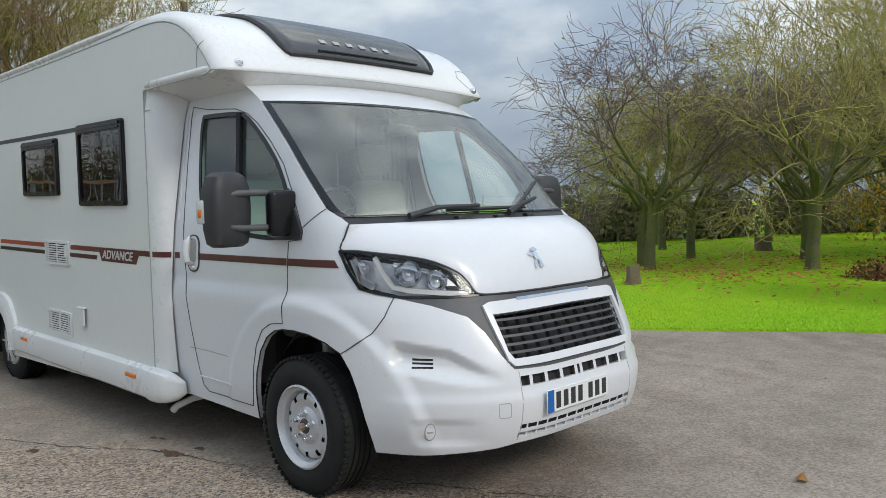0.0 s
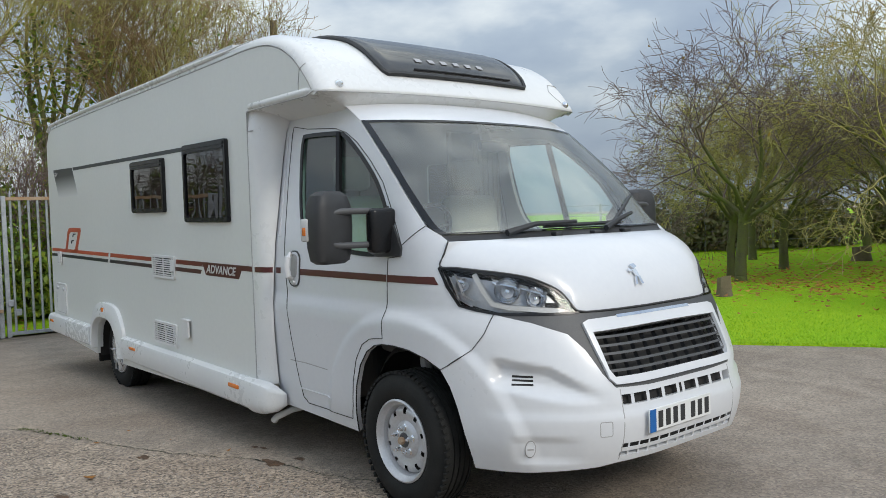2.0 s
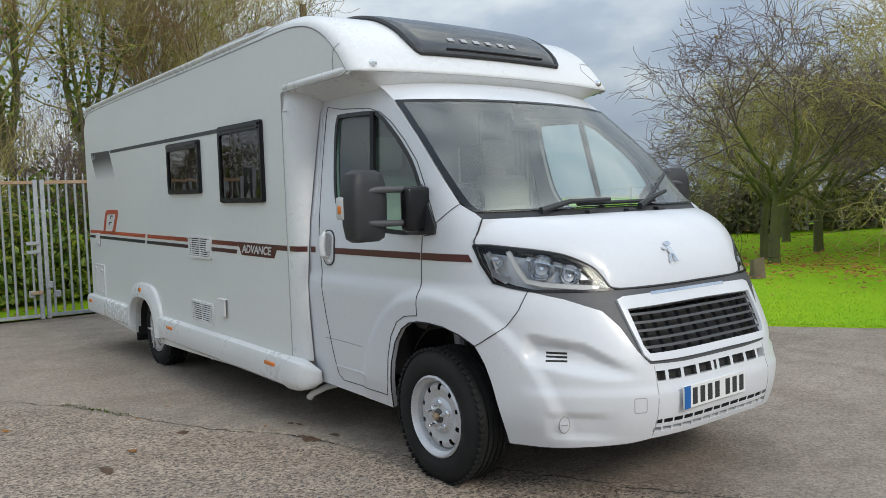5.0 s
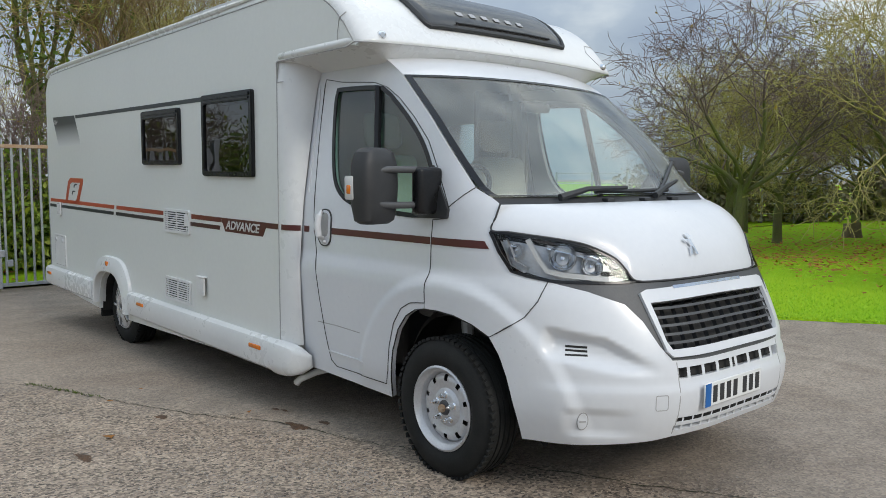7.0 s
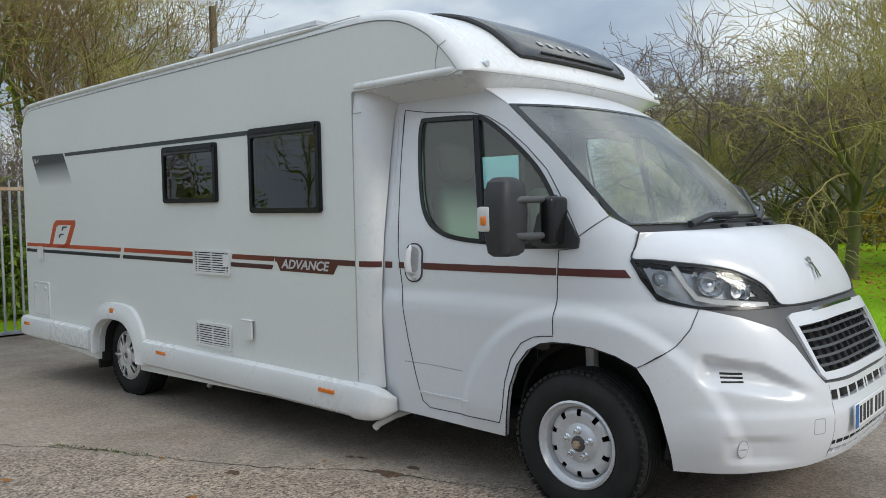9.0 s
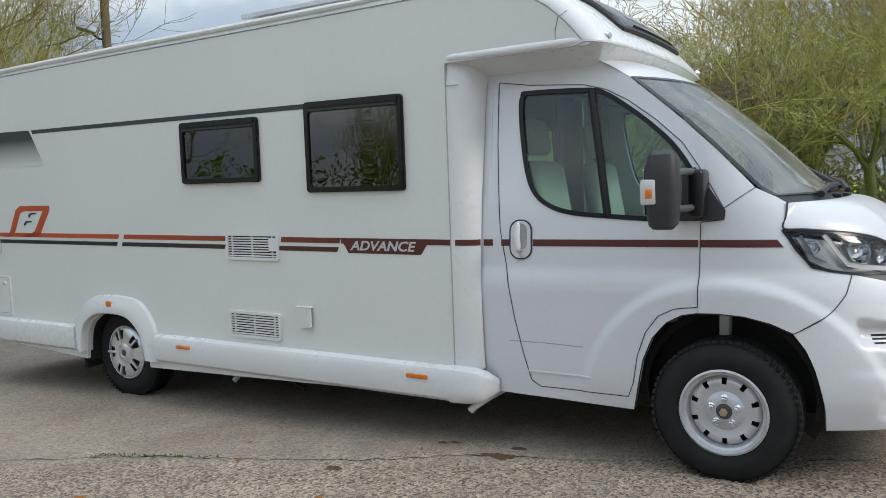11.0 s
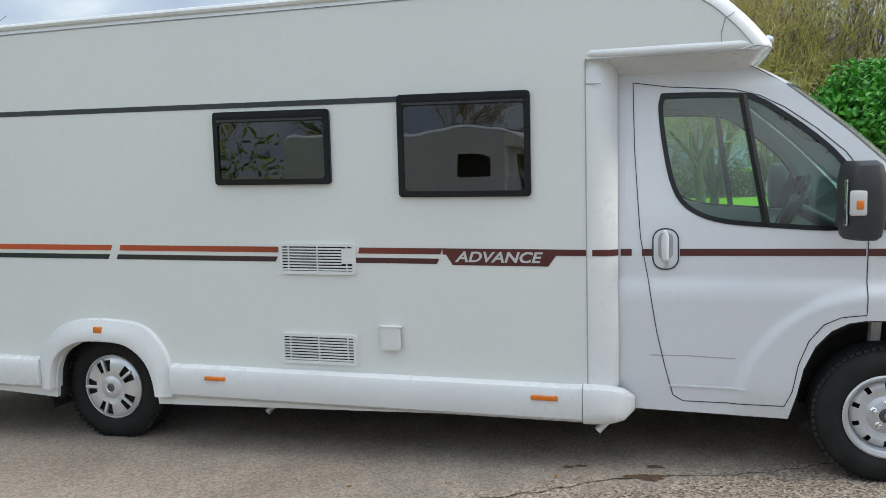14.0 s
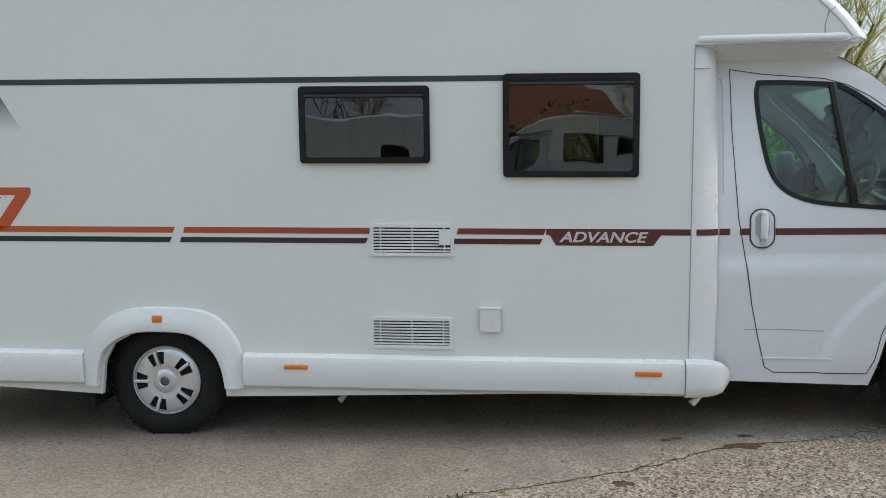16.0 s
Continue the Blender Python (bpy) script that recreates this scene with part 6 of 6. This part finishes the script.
blob("stain_1", 3.47, -0.07, 0.10, 0.045, "damp brown clod on the tarmac")
blob("stain_2", 3.53, 0.10, 0.05, 0.025, "small dark clod on the tarmac")
blob("stain_3", 2.71, -0.62, 0.055, 0.03, "small dark clod on the tarmac")
blob("stain_4", 3.05, 0.02, 0.03, 0.02, "small dark clod on the tarmac")
blob("stain_5", 3.12, 0.05, 0.035, 0.014, "small dark clod on the tarmac")
blob("stain_6", 3.2, -1.25, 0.09, 0.03, "flattened dead leaf on the tarmac")


# ---- trees ----
def grow(seed, trunk_h, limbs, spread, reach, levels, sag, wobble, r0, twig=0.005, lift=0.25, up=0.0):
    """Segments of a bare tree: tapering limbs that split again and again."""
    g = np.random.default_rng(seed)
    segs = []

    def shoot(p, d, length, r, level):
        n = 6 if level == 0 else 5 if level < levels else 3
        kids = []
        for i in range(n):
            d = d + Vector(g.normal(0, wobble, 3)) + Vector((0, 0, lift / n if level < 2 else (up - sag * (i / n)) / n))
            d.normalize()
            q = p + d * length / n
            r1 = max(twig, r * (1 - 0.55 / n))
            segs.append((p, q, r, r1))
            p, r = q, r1
            kids.append((q, d.copy(), r))
        if level >= levels:
            return
        m = int(g.integers(4, 7)) if level < 2 or levels == 3 else int(g.integers(3, 6))
        for k in range(m):
            i = min(n - 1, int(n * (0.25 + 0.75 * (k + g.uniform(0, 1)) / m)))
            q, dd, rr = kids[i]
            side_ = dd.cross(Vector(g.normal(0, 1, 3))).normalized()
            ang = g.uniform(0.4, 1.05)
            nd = (dd * math.cos(ang) + side_ * math.sin(ang)).normalized()
            shoot(q, nd, length * g.uniform(0.5, 0.72), max(twig, rr * 0.58), level + 1)
    p, d, r = Vector((0, 0, -0.1)), Vector((g.normal(0, 0.05), g.normal(0, 0.05), 1)).normalized(), r0
    segs.append((p, p + Vector((0, 0, 0.22)), r * 1.35, r * 1.05))
    p = p + Vector((0, 0, 0.22))
    for i in range(4):
        q = p + d * trunk_h / 4
        d = (d + Vector(g.normal(0, 0.06, 3))).normalized()
        segs.append((p, q, r * 1.05, r))
        p, r = q, r * 0.95
    for k in range(limbs):
        t = 2 * math.pi * (k + g.uniform(-0.3, 0.3)) / limbs
        e = spread * g.uniform(0.6, 1.1)
        d = Vector((math.cos(t) * math.sin(e), math.sin(t) * math.sin(e), math.cos(e)))
        shoot(p - Vector((0, 0, g.uniform(0, 0.2 * trunk_h))), d, reach * g.uniform(0.8, 1.15), r * 0.55, 0)
    return segs


def segs_mesh(name, segs, sides):
    """Prisms round many segments at once."""
    P, Q = np.array([s[0] for s in segs]), np.array([s[1] for s in segs])
    R0, R1 = np.array([s[2] for s in segs]), np.array([s[3] for s in segs])
    D = Q - P
    D /= np.linalg.norm(D, axis=1, keepdims=True) + 1e-9
    ref = np.where(np.abs(D[:, 2:3]) < 0.9, [[0, 0, 1.0]], [[1.0, 0, 0]])
    A = np.cross(D, ref)
    A /= np.linalg.norm(A, axis=1, keepdims=True)
    B = np.cross(D, A)
    n = len(segs)
    V = np.zeros((n, 2 * sides, 3))
    for k in range(sides):
        t = 2 * math.pi * k / sides
        o = A * math.cos(t) + B * math.sin(t)
        V[:, k], V[:, sides + k] = P + o * R0[:, None], Q + o * R1[:, None]
    F = []
    for k in range(sides):
        F.append((k, (k + 1) % sides, sides + (k + 1) % sides, sides + k))
    F = (np.arange(n)[:, None, None] * 2 * sides + np.array(F)[None]).reshape(-1, 4)
    me = bpy.data.meshes.new(name)
    me.from_pydata(V.reshape(-1, 3).tolist(), [], F.tolist())
    me.shade_smooth()
    return me


def cards(points, size, squash=0.55, droop=0.0):
    g = rng
    out = []
    for p in points:
        a, b = Vector(g.normal(0, 1, 3)).normalized(), Vector(g.normal(0, 1, 3))
        b = (b - a * b.dot(a)).normalized()
        s = size * g.uniform(0.6, 1.4)
        p = Vector(p)
        out.append((p - a * s, p + b * s * squash, p + a * s - Vector((0, 0, droop)), p - b * s * squash))
    return np.array([[tuple(c) for c in q] for q in out])


def tree(name, segs, split, bark, twig_mat, label, leaves=None, leaf_mat=None, leaf_size=0.03, ivy=None):
    t = tagged(new(name), label, "tree")
    big, small = [s for s in segs if s[2] > split], [s for s in segs if s[2] <= split]
    link_mesh("trunk", segs_mesh("trunk", big, 8), bark, t, "mossy trunk and limbs")
    link_mesh("crown", segs_mesh("crown", small, 3), twig_mat, t, "bare twigs")
    if leaves:
        pick = rng.choice(len(small), leaves)
        scatter_mesh("leaves", cards([small[i][1] + Vector(rng.normal(0, 0.03, 3)) for i in pick], leaf_size), leaf_mat, t, "last few leaves", kind="")
    if ivy:
        pts = []
        for s in big:
            for _ in range(ivy):
                f = rng.uniform(0, 1)
                pts.append(s[0].lerp(s[1], f) + Vector(rng.normal(0, 0.10 + s[2], 3)))
        scatter_mesh("ivy", cards(pts, 0.06), IVY, t, "ivy climbing the trunk", kind="")
    return t


def put_tree(src, x, y, turn, scale, sz=None, group=""):
    c = copy_thing(src, pose(x, y, lawn_z(x, y), 0, 0, turn))
    c.scale = (scale, scale, sz or scale)
    if group:
        c["group"] = group
    return c


cherry_a = tree("cherry_tree", grow(11, 1.2, 6, 1.0, 2.0, 4, 0.5, 0.16, 0.10, 0.0045), 0.03, BARK, BARKDARK, "bare spreading park tree with mossy trunk", 60, YELLOWLEAF)
cherry_b = tree("cherry_tree", grow(23, 1.1, 6, 0.9, 2.0, 4, 0.4, 0.17, 0.108, 0.0045), 0.03, BARK, TWIGOLIVE, "bare spreading tree with olive lichened twigs", 160, YELLOWLEAF)
cherry_c = tree("cherry_tree", grow(37, 1.25, 6, 0.85, 1.9, 4, 0.3, 0.17, 0.095, 0.0045), 0.03, BARK, TWIGOLIVE, "bare park tree with tangled crown", 120, YELLOWLEAF)
ash = tree("tall_tree", grow(51, 2.6, 6, 0.42, 3.2, 4, -0.15, 0.11, 0.12, 0.0045, 0.5, 0.3), 0.035, BARK, TWIGOLIVE, "tall bare tree with ivy on its stem", 300, IVY, 0.04, 26)
ash_b = tree("tall_tree", grow(67, 2.0, 6, 0.5, 2.9, 4, -0.1, 0.12, 0.10, 0.0045, 0.5, 0.3), 0.035, BARK, TWIGBROWN, "tall bare tree with fine brown twigs", 100, IVY, 0.04, 4)
hazel = tree("hazel_bush", grow(83, 0.35, 11, 0.42, 2.9, 3, -0.2, 0.10, 0.11, 0.005, 0.5, 0.35), 0.03, BARK, TWIGOLIVE, "many-stemmed bare hazel with olive twigs", 380, YELLOWLEAF, 0.025)
hazel_b = tree("hazel_bush", grow(97, 0.3, 10, 0.5, 2.8, 3, -0.2, 0.11, 0.10, 0.005, 0.5, 0.35), 0.03, BARK, BARKDARK, "many-stemmed bare hazel with brown twigs", 120, YELLOWLEAF, 0.025)

first = {cherry_a: (-0.45, 12.4, 20, 1.08), cherry_b: (2.4, 13.5, 80, 1.15), cherry_c: (-1.25, 13.4, 140, 0.98), ash: (-8.8, 0.4, 0, 1.05), ash_b: (-10.0, 4.2, 50, 1.1), hazel: (2.9, 18.5, 10, 1.45), hazel_b: (5.2, 19.5, 100, 1.5)}
for src, (x, y, turn, sc) in first.items():
    src.matrix_basis = pose(x, y, lawn_z(x, y), 0, 0, turn) @ Matrix.Diagonal((sc, sc, sc, 1))
for src, x, y, turn, sc in ((cherry_b, -1.2, 15.6, 200, 0.95), (cherry_a, 1.3, 16.1, 250, 1.05), (cherry_c, 4.6, 15.3, 300, 1.25), (cherry_b, 0.2, 19.5, 30, 1.05), (cherry_a, -3.6, 18.5, 75, 1.05), (cherry_c, -5.5, 21.5, 15, 1.1), (cherry_b, -2.6, 23.5, 160, 1.1), (cherry_c, 2.6, 21.5, 220, 1.15), (cherry_a, 1.0, 25.5, 310, 1.15), (cherry_b, -6.2, 26.5, 90, 1.2), (cherry_c, -1.0, 29, 40, 1.2), (cherry_a, -4.6, 30, 190, 1.15)):
    put_tree(src, x, y, turn, sc, group="park trees")
for src, x, y, turn, sc in ((ash_b, -8.0, -2.2, 120, 1.0), (ash, -10.5, 2.0, 200, 1.1), (ash, -11.2, 5.8, 80, 0.85), (ash_b, -14, 7.6, 10, 1.0), (ash, -13.5, 4.5, 150, 1.2), (ash_b, -16.5, 9.5, 330, 0.9)):
    put_tree(src, x, y, turn, sc, group="trees behind the gate")
for src, x, y, turn, sc in ((hazel, 6.6, 18.0, 60, 1.35), (hazel_b, 8.4, 20.5, 20, 1.5), (hazel, 10.5, 18.5, 300, 1.45), (hazel_b, -6.6, 2.4, 70, 0.62), (hazel, -6.9, -1.0, 10, 0.6), (hazel_b, -7.4, 0.9, 210, 0.66), (hazel, -7.2, 4.2, 130, 0.7), (hazel_b, -6.6, -3.2, 300, 0.6)):
    put_tree(src, x, y, turn, sc, group="hazel thicket")


def foliage(name, boxes, n, size, material, label, category, shell=0.35, kind=""):
    """A bush: leaf sprays on the skin of several overlapping lumps."""
    quads = []
    for cx, cy, cz, rx, ry, rz in boxes:
        pts = []
        for _ in range(n):
            d = Vector(rng.normal(0, 1, 3)).normalized()
            k = 1 + 0.22 * noise.noise(d * 2.3 + Vector((cx, cy, cz))) + 0.12 * noise.noise(d * 6 + Vector((cx, 0, 0)))
            k *= 1 - shell * rng.uniform(0, 1) ** 2
            pts.append((cx + d.x * rx * k, cy + d.y * ry * k, max(0.05, cz + d.z * rz * k)))
        quads.append(cards(pts, size, 0.5, size * 0.3))
    return scatter_mesh(name, np.concatenate(quads), material, None, label, kind, category)


conifer = tagged(new("conifer_bush"), "dense bright green conifer bush at the lawn's edge", "bush")
for k in range(20):
    a_, z_ = 2.4 * k, 0.35 + 2.35 * k / 19
    w_ = 0.95 * math.sin(min(1.0, (3.2 - z_) / 2.2) * math.pi / 2)
    lump = (6.95 + w_ * math.cos(a_) * 0.75, 9.95 + w_ * math.sin(a_) * 0.9, z_, rng.uniform(0.5, 0.72), rng.uniform(0.5, 0.72), rng.uniform(0.5, 0.7))
    foliage("foliage", [lump], 2300, 0.05, CONIFER, "", "", 0.5).parent = conifer
bm = bmesh.new()
tube(bm, [(7.05, 9.95, -0.1), (7.05, 9.95, 1.2), (7.1, 10.0, 2.9)], [0.12, 0.09, 0.03], 8)
part("trunk", bm, BARK, conifer)
foliage("yellow_shrub", [(0.3, 24.5, 1.2, 1.4, 1.2, 1.3), (1.4, 25.2, 1.4, 1.2, 1.2, 1.5)], 900, 0.07, YELLOWLEAF, "shrub in yellow autumn leaf", "bush", 0.8)
foliage("bracken_clump", [(4.05, 12.4, 0.12, 0.7, 0.5, 0.28)], 700, 0.05, BRACKEN, "brown clump of dead bracken", "plant", 0.9, "stuff")
foliage("verge_brambles", [(x, y, 0.6, 0.8, 0.9, z) for x, z in ((-7.2, 1.5), (-8.8, 2.2)) for y in lin(-6.0, 6.0, 11)], 3200, 0.06, IVY, "brambles and ivy behind the gate", "hedge", 0.8, "stuff")
# far hedge and wood edge that close the park
far_line = [(-9, 22.5), (-7, 25), (-3, 31), (3, 36), (10, 38), (18, 36), (26, 32)]
lumps = []
for (x0, y0), (x1, y1) in zip(far_line, far_line[1:]):
    for k in range(5):
        f = k / 5
        lumps.append((x0 + (x1 - x0) * f + rng.normal(0, 0.4), y0 + (y1 - y0) * f + rng.normal(0, 0.5), 0.7, 1.4, 1.2, rng.uniform(0.9, 1.6)))
foliage("far_hedge", lumps, 1300, 0.12, island_material("dull_hedge_leaves", [(0.14, 0.15, 0.08), (0.20, 0.19, 0.10), (0.26, 0.20, 0.12)], 0.8), "dull far hedge round the park", "hedge", 0.7, "stuff")
for i, (x, y) in enumerate(far_line[2:]):
    put_tree((hazel, hazel_b, ash_b)[i % 3], x + 1.0, y + 2.5, 40 * i, 1.25, group="far trees")
    put_tree((hazel_b, cherry_c, hazel)[i % 3], x + 4.0, y + 3.5, 70 * i, 1.3, group="far trees")


def stump(x, y, r, h):
    bm = bmesh.new()
    rows = []
    for z, f in ((-0.05, 1.25), (0.08, 1.08), (h * 0.6, 0.98), (h - 0.02, 0.97), (h, 0.92)):
        rows.append([bm.verts.new((r * f * (1 + 0.08 * math.sin(3 * t + z * 4)) * math.cos(t), r * f * (1 + 0.08 * math.sin(3 * t)) * math.sin(t), z + (0.03 * math.cos(t) if z > h - 0.01 else 0))) for t in lin(0, 2 * math.pi, 14)[:-1]])
    for a, b in zip(rows, rows[1:]):
        for k in range(14):
            bm.faces.new((a[k], a[(k + 1) % 14], b[(k + 1) % 14], b[k]))
    bm.faces.new(rows[-1])
    ob = tagged(part("tree_stump", bm, WOOD), "short sawn tree stump on the lawn", "stump", "tree stumps")
    ob.matrix_basis = pose(x, y, lawn_z(x, y))
    return ob


stump(0.85, 9.6, 0.115, 0.32)
stump(-0.9, 19.0, 0.22, 0.38)
bm = bmesh.new()
tube(bm, [(0, 0, -0.1), (0, 0, 6.1)], [0.11, 0.08], 12)
pole = tagged(part("wooden_pole", bm, WOOD), "weathered wooden pole among the trees", "pole")
pole.matrix_basis = pose(-8.5, 6.5, lawn_z(-8.5, 6.5))
bm = bmesh.new()
box(bm, -0.19, 0.19, -0.06, 0.06, -0.12, 0.12, 0.03, 2, pose(-0.26, -0.22, 5.05, -35, 20, 40))
part("floodlight", bm, GALV, pole, "small grey floodlight")
bm = bmesh.new()
tube(bm, [(0, 0, 4.8), (-0.12, -0.1, 4.82), (-0.22, -0.18, 4.95)], 0.025, 6)
part("bracket", bm, BLACK, pole)


# ---- the gate ----
def gate_leaf(x, y0, y1, lean):
    """A leaf of welded upright bars between two rails; local y runs along it."""
    w = y1 - y0
    g = tagged(new("steel_gate"), "galvanised steel bar gate, closed and padlocked", "gate", "yard gates")
    for y in (0.03, w - 0.03):
        bm = bmesh.new()
        box(bm, -0.03, 0.03, y - 0.03, y + 0.03, 0.05, 2.10, 0.004, 1)
        part("stile", bm, GALV, g)
    for z, mat in ((2.06, RUST), (0.10, GALV)):
        bm = bmesh.new()
        box(bm, -0.022, 0.022, 0.06, w - 0.06, z - 0.025, z + 0.025, 0.004, 1)
        part("rail", bm, mat, g, "rusted top rail" if mat is RUST else "")
    k = int((w - 0.1) / 0.118)
    for i in range(k):
        y = 0.06 + (w - 0.12) * (i + 0.5) / k
        bm = bmesh.new()
        tube(bm, [(0.0, y, 0.125), (0.0, y, 2.035)], 0.018, 8)
        part("bar", bm, GALV, g)
        bm = bmesh.new()
        tube(bm, [(0.0, y, 2.085), (0.0, y, 2.13), (0.0, y, 2.19)], [0.012, 0.012, 0.002], 6)
        part("spike", bm, GALV, g)
    g.matrix_basis = pose(x, y0, ground_z(x, y0), 0, 0, lean)
    return g


gl = gate_leaf(-4.98, -3.35, 0.03, -2.2)
gr_ = gate_leaf(-4.85, 0.06, 3.3, -2.2)
for yy, z in ((3.30, 1.15), (3.30, 1.02), (3.32, 0.42)):
    bm = bmesh.new()
    box(bm, 0.03, 0.07, yy - 0.12, yy + 0.05, z, z + 0.05, 0.006, 1)
    part("bolt", bm, GALV if z > 0.5 else RUST, gl, "sliding gate bolt")
for yy, z in ((0.06, 0.50), (0.16, 0.36), (3.22, 0.38)):
    bm = bmesh.new()
    box(bm, 0.025, 0.05, yy - 0.04, yy + 0.04, z, z + 0.10, 0.008, 1)
    part("lock_plate", bm, GALV, gr_ if yy < 1 else gl, "small lock plate")
for x, y in ((-4.85 - 0.13, -3.45), (-4.72, 3.45)):
    bm = bmesh.new()
    box(bm, -0.06, 0.06, -0.06, 0.06, -0.1, 2.25, 0.008, 1)
    p = tagged(part("gate_post", bm, GALV), "square steel gate post", "post", "gate posts")
    p.matrix_basis = pose(x, y, ground_z(x, y))
# park railings far behind the trees
rail = tagged(new("park_fence"), "grey mesh fence at the far side of the park", "fence")
a, b = Vector((-10.5, 18.5, 0)), Vector((-5.0, 27.0, 0))
for k in range(9):
    p = a.lerp(b, k / 8)
    bm = bmesh.new()
    tube(bm, [(p.x, p.y, -0.1), (p.x, p.y, 1.7)], 0.04, 6)
    part("post", bm, GALV, rail)
for z in (0.25, 0.6, 0.95, 1.3, 1.65):
    bm = bmesh.new()
    tube(bm, [(a.x, a.y, z), (b.x, b.y, z)], 0.015, 5)
    part("wire", bm, GALV, rail)

# ---- what stands behind the camera, seen only in the window reflections ----
for x, y, turn in ((-2.5, -14.5, 6), (6.5, -15.2, 184), (13.5, -13.5, 172)):
    c = copy_thing(motorhome, pose(x, y, ground_z(x, y), 0, 0, turn))
    tagged(c, "white motorhome parked opposite on the tarmac", "motorhome", "motorhomes opposite")


def house(x, y, w, d, h, turn):
    o = tagged(new("brick_house"), "red brick house with a hipped clay tile roof", "house")
    bm = bmesh.new()
    box(bm, -w / 2, w / 2, -d / 2, d / 2, 0, h)
    part("wall", bm, BRICK, o)
    bm = bmesh.new()
    v = [bm.verts.new(p) for p in ((-w / 2 - 0.4, -d / 2 - 0.4, h), (w / 2 + 0.4, -d / 2 - 0.4, h), (w / 2 + 0.4, d / 2 + 0.4, h), (-w / 2 - 0.4, d / 2 + 0.4, h), (-w / 5, 0, h + 2.8), (w / 5, 0, h + 2.8))]
    for f in ((0, 1, 5, 4), (1, 2, 5), (2, 3, 4, 5), (3, 0, 4), (3, 2, 1, 0)):
        bm.faces.new([v[i] for i in f])
    part("roof", bm, ROOFTILE, o, smooth=False)
    for k in (-0.3, 0.0, 0.3):
        bm = bmesh.new()
        box(bm, w * k - 0.6, w * k + 0.6, d / 2, d / 2 + 0.06, 1.0, 2.3, 0.01, 1)
        part("window", bm, GLOSSBLACK, o)
    o.matrix_basis = pose(x, y, 0, 0, 0, turn)


house(3.0, -31, 10, 8, 2.7, 5)
lumps = [(x, -24 + rng.normal(0, 1), 1.2, 1.8, 1.3, rng.uniform(1.6, 3.0)) for x in lin(-26, 30, 22)]
foliage("boundary_hedge", lumps, 500, 0.12, IVY, "tall evergreen hedge along the yard", "hedge", 0.6, "stuff")
for i, (x, y) in enumerate(((-9, -26), (-4, -28), (9, -27), (14, -26), (20, -25), (-15, -25), (-22, -20), (24, -16), (28, -6))):
    put_tree((ash, ash_b, hazel)[i % 3], x, y, 50 * i, 1.0, group="trees along the yard")
